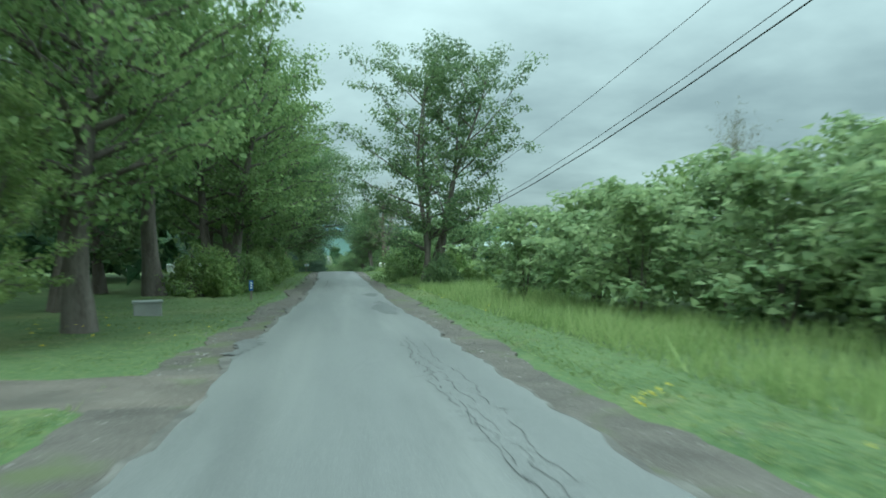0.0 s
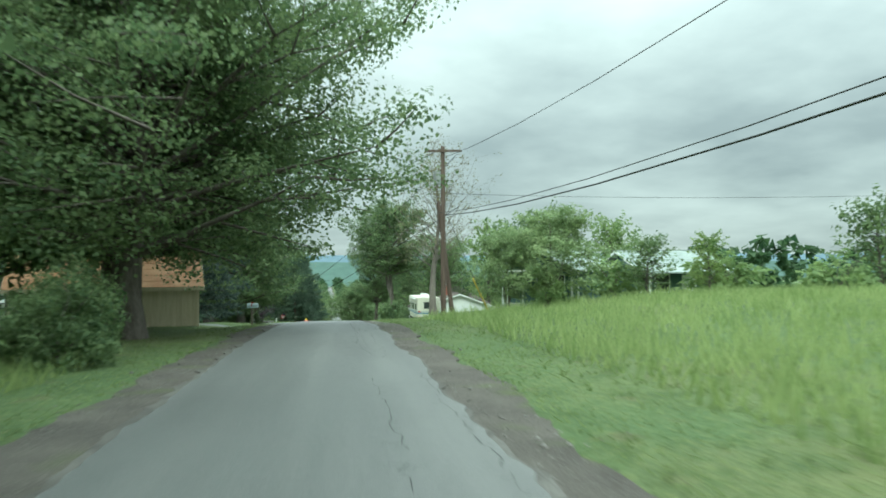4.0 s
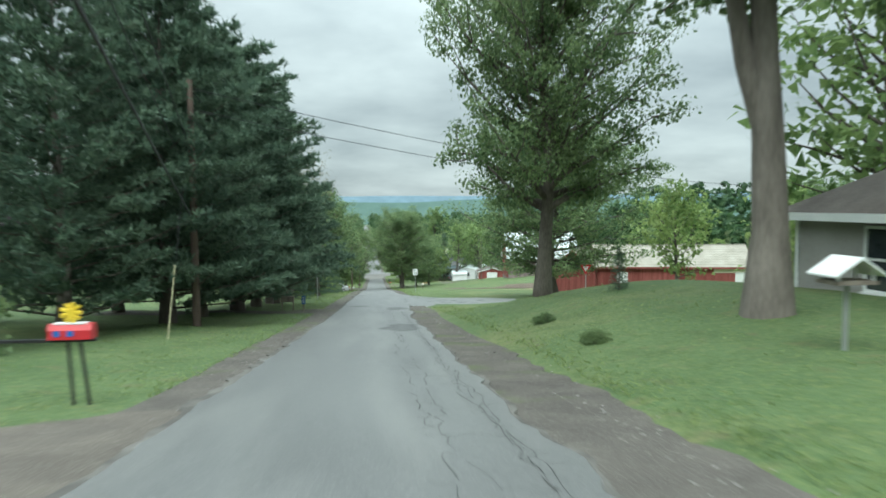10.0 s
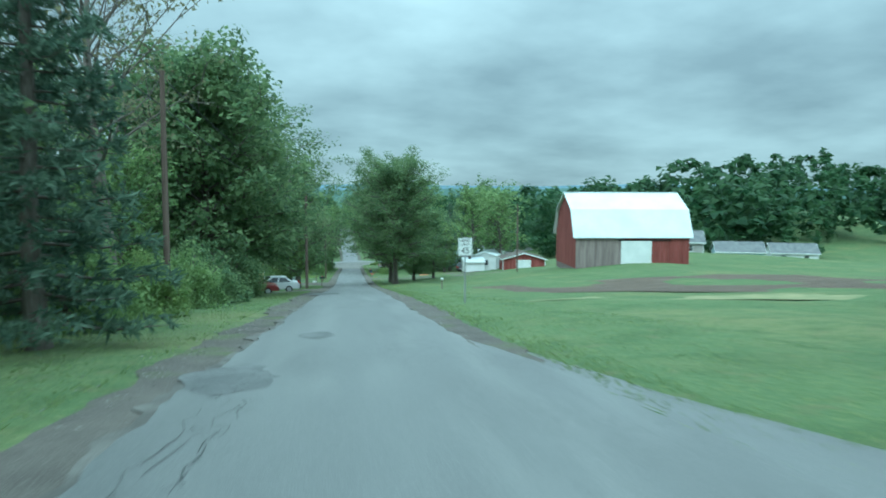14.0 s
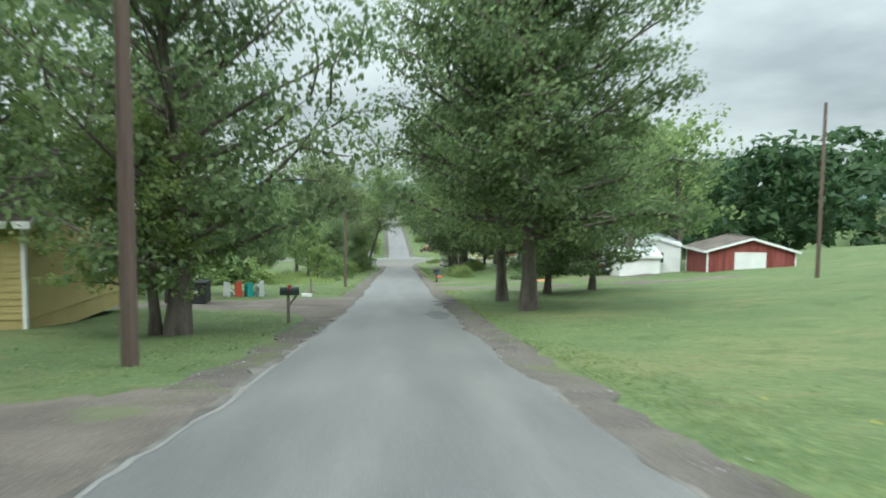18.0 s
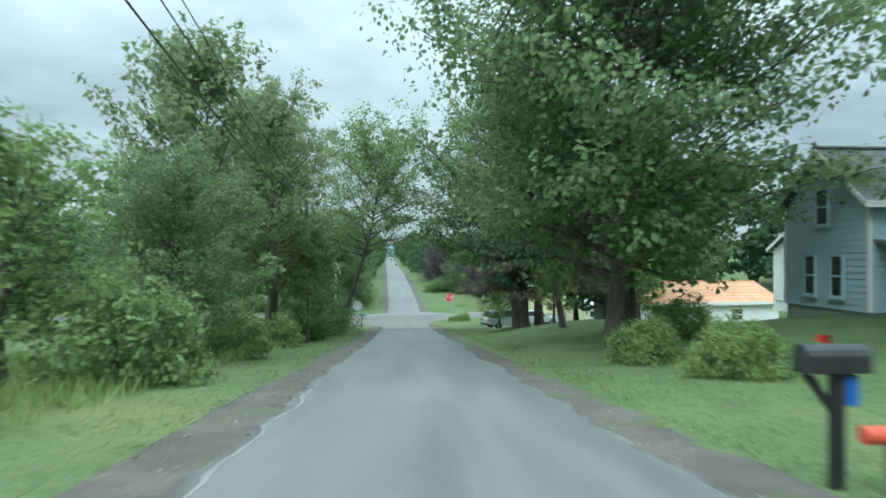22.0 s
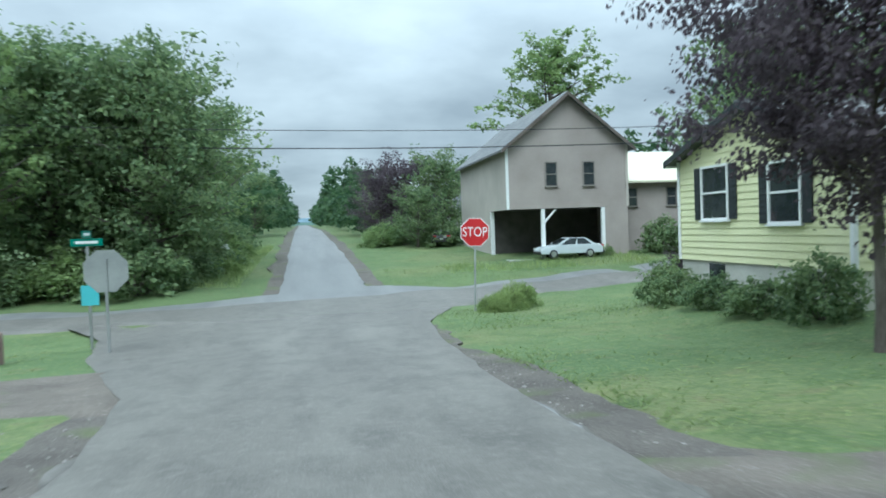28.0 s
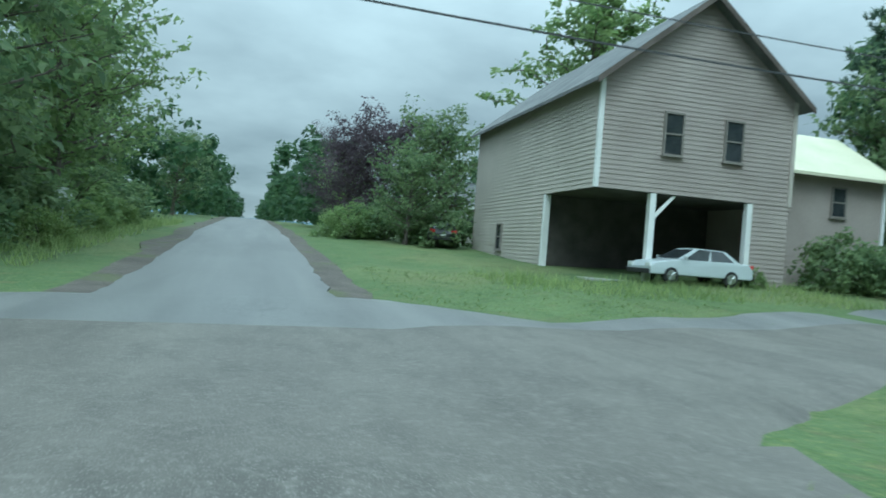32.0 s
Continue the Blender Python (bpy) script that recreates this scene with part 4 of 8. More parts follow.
PLANTS = """
maple -6.0 17.6 14 1.0|light -6.6 13.8 5 0.8|maple2 -9.5 26 16 1.1|dense -12 12 14 1.0|tall -8.5 34 17 1.1|maple2 -6.6 42 16 1.2|maple2 -6.6 50 16.5 1.0|maple -9.5 55 16 1.0|maple2 -6.2 60 16.5 1.2|dense -10 68 13 1|dense -13 40 14 1|sapling -5.3 56 8 1|sapling -5.6 46 8 1|maple -15 25 14 1
bush -5.0 39 2.6 0.9|bush2 -4.9 44 2.4 0.9|bush -5.2 48 3.2 0.8|bush2 -5.2 52 2.2 1|bush2 -5.6 56.5 3.4 0.9|bush -5.4 61 3 0.9|bush2 -5.2 65 2 1|bush -5.6 69 2.6 1|bush2 -6.5 35 2.6 1
ash 6.3 46.5 17 1.1 t0|bush3 6.8 44 2.6 0.7|sumac 8.2 29 4.2 1.3|sumac 9.6 24 4.4 1.3|sumac 9.2 19.5 4.2 1.3|sumac 10.6 14.5 4.4 1.3|sumac 10.4 9.5 4.2 1.3|sumac 11.5 28 5 1.3|sumac 12.5 20 5 1.3|sumac 13 13 5 1.3|bush3 11 39 2.0 1|bush 13 35 2.2 1.2|bush 14 24 4.4 1.2|bush3 14.5 16 4.2 1.2|bare 14.5 23 6.4 0.6|light 16 30 6 1|light 17 20 6 1
bush 6.2 55 4.0 1.1|sumac 7.4 58 4.2 1.3|bush2 9.2 57 3.2 1|bush 5.0 52.5 1.8 0.9|bush2 7.6 51 2.0 1|bush2 12 50 1.8 1|bush 17 56 2.4 1|dense 30 70 5.6 1|bush2 10.5 41 1.7 1|sumac 12.5 44.5 2.8 1.2|bush2 14 40.5 1.9 1.1|sumac 16 48 3.0 1.2|bush2 9.4 46.5 1.4 1|light 20 58 4 1|bush2 18.5 46 2.3 1.1|sumac 21 52 3.2 1.2
walnut -6.0 84.0 13 1.2|walnut -8.8 91.8 13.5 1.22|bush3 -5.2 75.5 2.2 0.9|bush3 -6.2 79 2.6 0.8|bush -7 73 2.6 1|dense -13 86 12 1|full -14.5 106 16 1.0|spruce -11.6 108.0 13 1.15
dense 20 123 9.5 0.9|maple 27 124 9.5 0.9|dense 40 105 8 1|maple 48 110 9 1|dense 58 118 10 1|light 24 100.5 4 1|bush 31 98 3.2 1.2|sumac 14.2 101.6 6.0 1.25 near|sumac 11.6 103.6 5.0 1.1 near|bush 13.4 100.4 2.2 1|dense 20.8 102.5 3.8 1.2|bush 26 102.5 3.4 1.5|bush 19.6 105.2 3.2 1.2|spruce 66 125 12 1|dense 50 92 7 1.2
blue -11 117.5 16 1.05|spruce -13.5 111.5 15 1|pine -18 119 16 1|spruce -22 112 15 1|dense -19 129 11 1|light -14.5 124.5 7 1|pine2 -24 124 16 1|full -9.2 132.5 11.8 1.38 near|full -10.2 139.0 12.5 1.3 near|dense -14 140 11 1|bush3 -9.5 139.5 2.2 1|bush3 -11 136.5 1.9 1|dense -21 142 11 1|dense -30 135 13 1
bare 9.5 122.3 14.5 1.05|dense 15.3 158.0 11.5 1.05 near|dense 25 150 13 1|maple2 31 160 15 1|bush3 8.4 146.8 3.3 0.64|bush3 6.9 141.6 3.0 0.8|bush3 10.8 141 2.3 0.8|dense 20 133 8 0.9|dense 27 137 9 1|maple 34 140 10 1
fork 8.38 161.8 17.5 1.15|maple 19 172 14 1|tall 24 165 17 1.1|maple2 30 175 17 1|bush 10.6 157.8 2.1 0.9|bush3 9.6 153.5 2.0 0.9|bush 11.5 152 2.2 1|light 16 183 6 0.8|bush3 4.8 166.3 0.38 1.3|bush3 4.8 161.9 0.4 1.3|bush3 -4.8 155.6 0.4 2.0|bush3 -5.7 323.6 0.9 1.4|spruce 8.4 170.5 1.5 1.3
pine -7.9 176 13.5 1.15 near|pine2 -8.0 181.5 13.5 1.2 near|pine -7.4 187 14.5 1.36 near|pine -7.4 193.4 14.5 1.12 near|pine2 -7.4 199 12 1.15|pine -9.4 170.5 12 1.1|pine -13 185 13 1.1|pine2 -15 176 12 1.1|spruce -20 178 13 1|spruce -25 172 14.5 1|spruce -17 166 13 1|purple -11.5 163.5 6.2 1.1|purple -15 158 6.0 1|dense -21 158 8 1|light -26 150 9 1|bush3 -9.5 164 2.2 1|dense -32 160 10 1
oak 7.0 175 16 0.74|grey 15.4 205.6 15.5 1.2|light 30 196 8 1|light 36 232 11 1.2|light 44 240 11 1.2|light 50 228 10 1.2|dense 36 200 9 1|dense 44 206 9 1|dense 24 190 1.0 1
spruce -7.2 201.5 11 1.1|dense -7.4 210 8 1|spruce -7.0 206.5 9 1|dense -8.8 217 6.5 1|pine -9.6 221.5 13 0.9|bare -8.8 231 16 1.0|dense -11 229 7.5 1|full -8.3 246 14 1.1|bush -6.6 222 2.8 1|bush -6.2 232 2.6 1|bush2 -6.4 227 2.2 1|bush3 -6.8 237 3.2 1|maple2 -12 250 14 1|maple -10.5 239 7.5 1|dense -16 236 9 1|tall -16 244 15 1|bush3 -6 243 2.8 1|spruce -5.5 217.8 11.5 1.0 near
full -8.6 255.5 14.5 1.15 near|bush3 -8.4 258.2 4.0 0.75 near|dense -9.6 250.6 8.5 0.9 near|light -6.2 281 6.4 1.1|dense -5.6 281.0 14 0.92|full -9.6 267.0 15 0.8 near|maple -12 283 12 1|great 5.7 289.7 15.5 1.0|maple 5.7 296.4 12 1.0|grey 9.3 302 10 0.9|dense 12 303 9 1|dense -12.4 301.5 13.5 1.15 near|maple -19 306 10 1
full 7.6 339.3 18 1.12 near|leaning 7.3 347.4 13 0.8 t180|light 7.8 351.3 3.4 0.95 near|pine2 7.3 357 14 0.8 near|browned 8.2 357.4 13.5 1.1 near|light 14.4 357.5 4.5 1|dense 14.8 329.5 9.5 1.15|spruce 18.2 328.5 12.5 1.1|light 17 326 8.5 1|maple 27 333 15 1|tall 21 322 15 1|low 6.7 329.3 1.35 0.9 near|low 6.3 333.4 1.35 0.9 near|low 8.6 337 1.5 1.0 near|dense 25 340 16 1|bush3 12.5 322.5 2.5 1.2|maple 27 327 14 1
maple -8.5 331 5.6 1.1|dense -6.6 336.5 6 1|light -7 326 3.2 1.2|bush -6.2 331 3 1|bush2 -5.6 339 1.8 1|open -8 345 13.5 1.1|open -6.4 350 13 1.0 near|open -7.4 356 14 0.9|open -8.6 361 15 1.1 near|light -6.6 365 8 1|open -11 350 15 1.0|leaning -4.3 367 15.5 1.0 t0|bush3 -6.2 369 3.4 1.1|light -8.5 374 6 1|sapling -4.6 350.4 6.5 1|bush2 -5.4 345.6 1.5 1.1|bush -5.0 353 2.4 1|bush3 -5.2 358.5 2.8 1|bush -5.2 364 2.4 1|maple -13 352 9 1|maple -13 365 10 1|dense -12 324 7 1|maple -17 328 9 1|dense -14 335 8 1|bush3 -18 312 4 1.3|bush -14 317 3.2 1.5|bush3 -22 315 3.4 1.6|bush -28 313 3.4 1.6|bush3 -35 312 3.6 1.6|bush2 -11.5 319 2.0 1.5|bush3 -24 309.5 2.2 1.6|dense -22 322 9 1|dense -30 315 9 1|maple -38 320 11 1|dense -46 308 11 1
oak 8.5 366.6 17.5 1.2|dense 13.6 370 12 0.8|light 8.6 377 5.0 1.0|dense 15.2 366 13 1|dense 18 372 13 1
purple_high 9.1 387.4 7.8 0.86|bush3 11.0 398.0 1.6 0.9|bush3 10.7 396.9 1.1 1.2|bush3 10.7 394.8 1.05 1.3|bush3 10.6 392.8 1.0 1.3|bush3 10.9 391.0 1.7 0.8|purple 12.9 400.6 1.7 1.0|low 6.1 402.0 0.75 0.8 near|low 6.6 402.5 0.85 0.8 near|low 7.2 403.2 1.05 0.8 near|low 7.9 404.0 1.2 0.75 near|bush3 14.2 400.2 1.3 1
full -9.6 419.5 13 1.0|dense -11 426 14 1.2|full -15 421 13.5 1.1|dense -20 424 13 1.1|bush3 -9.5 416.6 3.4 1.2|bush -13 416.8 3.0 1.3|bush3 -17 416.2 3.2 1.3|bush -21.5 416.4 3 1.3|bush3 -8 421.5 2.6 1.2|bush3 -8.2 427 3 1.3|bush -8 434 3 1.4|bush3 -8.4 440 3 1.4|bush3 -9 447 3.4 1.4|maple -9 436 12 1|dense -12 448 13 1|maple -14 462 13 1|tall -16 414 15 1|maple -24 420 14 1.2|dense -34 428 13 1.2|bush2 -6.0 424 1.3 1.2|bush2 -6.2 430 1.3 1.2|bush2 -6.4 438 1.4 1.2|dense -9 480 9 1
purple 8.8 450 8.6 1.1|dense 12.4 447.5 8.8 1.1|bush3 11 441.5 3.0 1.3|bush3 8.2 445 3.0 1.3|bush 6.0 444 2.6 1.3|purple 6.6 453 7.6 1.0|dense 9 440.5 5.5 1|maple 7.5 462 7.5 1|dense 8 480 7 1|bush3 17.5 437.5 2.6 1|tall 27 455 24 1.3|bush3 27.5 424.5 2.6 1.1|bush 30.5 425 1.4 1.2|spruce 34 412 16 1.25|dense 42 420 15 1.2|dense 38 430 15 1.0|dense 35 430 12 0.9|pine 38.5 433 19 1.0|dense 24 409.5 13 0.9|dense 50 432 13 1|bush3 24.8 424.4 2.9 0.95|bush3 28 424 1.6 1.1|bush 20 424 0.9 1.2
"""
for line in PLANTS.strip().splitlines():
    for item in line.split("|"):
        k, x, y, h, w, *more = item.split()
        turn = next((float(v[1:]) for v in more if v[0] == "t"), None)
        plant(k, float(x), float(y), float(h), float(w), turn, near="near" in more)

# ---- buildings ----
WHITE = M("white_paint", (0.66, 0.67, 0.66), (0.78, 0.78, 0.77), rough=0.6, scale=1.2, fine=25, bump=0.15)
CREAM = M("cream_siding", (0.62, 0.58, 0.44), (0.70, 0.67, 0.53), rough=0.7, scale=0.8, fine=20, bump=0.15)
TANBOARD = M("tan_boards", (0.44, 0.37, 0.26), (0.58, 0.50, 0.37), rough=0.85, scale=1.5, fine=16, bump=0.5, rand=0.5, stretch=(4, 4, 0.5))
REDBOARD = M("weathered_red_boards", (0.16, 0.038, 0.032), (0.28, 0.085, 0.075), rough=0.88, scale=1.2, fine=14, bump=0.6, rand=0.6, stretch=(4, 4, 0.4))
GREYBOARD = M("grey_weathered_boards", (0.17, 0.13, 0.125), (0.32, 0.26, 0.24), rough=0.9, scale=1.0, fine=14, bump=0.6, rand=0.6, stretch=(4, 4, 0.4))
GREYSIDE = M("grey_lap_siding", (0.30, 0.285, 0.265), (0.39, 0.37, 0.345), rough=0.8, scale=0.8, fine=18, bump=0.25)
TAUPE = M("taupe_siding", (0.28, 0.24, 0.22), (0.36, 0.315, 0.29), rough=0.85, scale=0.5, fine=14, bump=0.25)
# TAUPE in a lighter tone, on the left wall and the wing's end
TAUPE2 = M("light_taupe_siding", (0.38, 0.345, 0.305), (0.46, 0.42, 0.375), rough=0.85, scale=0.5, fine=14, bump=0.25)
YELLOW = M("pale_yellow_siding", (0.60, 0.59, 0.34), (0.69, 0.68, 0.43), rough=0.7, scale=0.5, fine=14, bump=0.15)
MUSTARD = M("mustard_siding", (0.36, 0.29, 0.12), (0.45, 0.37, 0.17), rough=0.8, scale=0.6, fine=14, bump=0.2)
BLUESIDE = M("pale_blue_siding", (0.36, 0.46, 0.54), (0.46, 0.56, 0.64), rough=0.75, scale=0.5, fine=14, bump=0.2)
GREENSIDE = M("dark_teal_siding", (0.07, 0.125, 0.12), (0.12, 0.19, 0.18), rough=0.75, scale=0.6, fine=14, bump=0.2)
SHINGLE = M("brown_shingles", (0.085, 0.07, 0.06), (0.16, 0.135, 0.12), rough=0.9, scale=0.9, fine=16, bump=0.7, dist=0.02)
SHINGLE_G = M("grey_shingles", (0.10, 0.105, 0.11), (0.19, 0.19, 0.19), rough=0.9, scale=0.9, fine=16, bump=0.7, dist=0.02)
SHINGLE_P = M("pale_grey_green_roof", (0.22, 0.26, 0.24), (0.34, 0.38, 0.36), rough=0.8, scale=0.9, fine=16, bump=0.5, dist=0.02)
SHINGLE_T = M("tan_shingles", (0.24, 0.22, 0.18), (0.36, 0.33, 0.28), rough=0.9, scale=0.9, fine=16, bump=0.7, dist=0.02)
METAL_W = M("white_metal_roof", (0.60, 0.64, 0.65), (0.72, 0.75, 0.76), rough=0.45, scale=0.4, fine=8, bump=0.1, metal=0.0)
METAL_O = M("rusty_orange_metal_roof", (0.42, 0.20, 0.10), (0.56, 0.32, 0.18), rough=0.6, scale=0.8, fine=10, bump=0.2)
METAL_Y = M("pale_yellow_metal_roof", (0.52, 0.50, 0.36), (0.64, 0.61, 0.46), rough=0.5, scale=0.6, fine=10, bump=0.1)
CONCRETE = M("grey_block", (0.30, 0.30, 0.29), (0.42, 0.42, 0.40), rough=0.9, scale=1.5, fine=20, bump=0.4)
PALEBLOCK = M("pale_painted_block", (0.42, 0.41, 0.36), (0.54, 0.53, 0.47), rough=0.9, scale=1.5, fine=20, bump=0.4)
BRICK = M("red_brick", (0.24, 0.085, 0.06), (0.36, 0.15, 0.11), rough=0.9, scale=4, fine=22, bump=0.5)
# shade inside open bays is put into this dark colour
SHADE_IN = M("shaded_interior", (0.06, 0.056, 0.05), (0.11, 0.10, 0.09), rough=0.95, scale=1.5, fine=20, bump=0.3)
BLACK = M("black_paint", (0.018, 0.018, 0.02), (0.035, 0.035, 0.036), rough=0.5, bump=0.1)
GLASS = glass_mat()


def window(parent, x, y, z, w, h, turn, shutters=None, frame_mat=None, sashes=2):
    """A window in the wall plane at (x, y, z centre), facing local -y after the turn about z."""
    fm = frame_mat or WHITE
    root = part("window", box(B(), -w / 2, -0.02, -h / 2, w / 2, 0.03, h / 2), M("window_backing", (0.03, 0.03, 0.032), rough=0.9), parent, m=pose(x, y, z, 0, 0, turn))
    b, t = B(), 0.07
    for x0, z0, x1, z1 in ((-w / 2 - t, -h / 2 - t, w / 2 + t, -h / 2), (-w / 2 - t, h / 2, w / 2 + t, h / 2 + t), (-w / 2 - t, -h / 2, -w / 2, h / 2), (w / 2, -h / 2, w / 2 + t, h / 2)):
        box(b, x0, -0.09, z0, x1, 0.02, z1)
    for i in range(1, sashes):
        zz = -h / 2 + h * i / sashes
        box(b, -w / 2, -0.075, zz - 0.03, w / 2, 0.0, zz + 0.03)
    part("window_frame", b, fm, root)
    for i in range(sashes):
        z0, z1 = -h / 2 + h * i / sashes + 0.03 * (i > 0), -h / 2 + h * (i + 1) / sashes - 0.03 * (i < sashes - 1)
        part("pane", box(B(), -w / 2, -0.045, z0, w / 2, -0.035, z1), GLASS, root)
    part("window_sill", box(B(), -w / 2 - 0.12, -0.14, -h / 2 - 0.12, w / 2 + 0.12, 0.02, -h / 2 - 0.072), fm, root)
    if shutters:
        for s in (-1, 1):
            b = B()
            c = s * (w / 2 + t + 0.2)
            box(b, c - 0.17, -0.075, -h / 2 - 0.05, c + 0.17, -0.02, h / 2 + 0.05, 0.008)
            for k in range(9):
                zz = -h / 2 + (k + 0.5) * h / 9
                box(b, c - 0.12, -0.09, zz - 0.025, c + 0.12, -0.074, zz + 0.02)
            part("shutter", b, shutters, root)
    return root


def door(parent, x, y, z, w, h, turn, mat, name="door", panels=True):
    root = part(name, box(B(), -w / 2, -0.07, 0, w / 2, 0.02, h, 0.008), mat, parent, m=pose(x, y, z, 0, 0, turn))
    b = B()
    for x0, z0, x1, z1 in ((-w / 2 - 0.1, 0, -w / 2, h + 0.1), (w / 2, 0, w / 2 + 0.1, h + 0.1), (-w / 2, h, w / 2, h + 0.1)):
        box(b, x0, -0.1, z0, x1, 0.02, z1)
    part("door_frame", b, WHITE, root)
    if panels:
        n = max(2, int(w / 0.7))
        for i in range(n):
            for j in range(2 if h < 2.3 else 4):
                jj = 2 if h < 2.3 else 4
                x0, z0 = -w / 2 + 0.08 + i * (w - 0.08) / n, 0.1 + j * (h - 0.1) / jj
                part("door_panel", box(B(), x0, -0.085, z0, x0 + (w - 0.08) / n - 0.08, -0.069, z0 + (h - 0.1) / jj - 0.1, 0.006), mat, root)
    return root


def lap(bm, W, H, gable, step=0.2):
    """Clapboards across a wall W wide and H high with a gable rising above it, in the plane y=0 facing -y, z from 0."""
    z = 0.0
    while z < H + gable - 0.05:
        z1 = min(z + step, H + gable - 0.02)
        hw = W / 2 if z1 <= H else W / 2 * max(0.02, 1 - (z1 - H) / gable)
        vs = [bm.verts.new(v) for v in ((-hw, -0.03, z), (hw, -0.03, z), (hw, -0.006, z1), (-hw, -0.006, z1), (-hw, 0.0, z), (hw, 0.0, z))]
        bm.faces.new((vs[0], vs[1], vs[2], vs[3])), bm.faces.new((vs[1], vs[0], vs[4], vs[5]))
        z = z1


def boards(parent, W, H, gable, mat, m, step=0.28, mid=0.0):
    """Upright boards, each one a piece, covering a wall W wide with a gable above it."""
    n = int(W / step)
    same = {}
    for i in range(n):
        x = -W / 2 + (i + 0.5) * W / n
        h = H + (gable * (1 - abs(x) / (W / 2)) if gable else 0)
        k = round(h, 2)
        if k not in same:
            b = B()
            box(b, -W / n / 2 + 0.008, -0.03, 0.02 * (i % 3), W / n / 2 - 0.008, 0.0, h)
            me = bpy.data.meshes.new("board")
            b.to_mesh(me), b.free()
            me.materials.append(mat)
            same[k] = me
        ob = new("board", same[k])
        ob.parent = parent
        ob.matrix_local = m @ pose(x, -0.004 * (i % 2), 0)


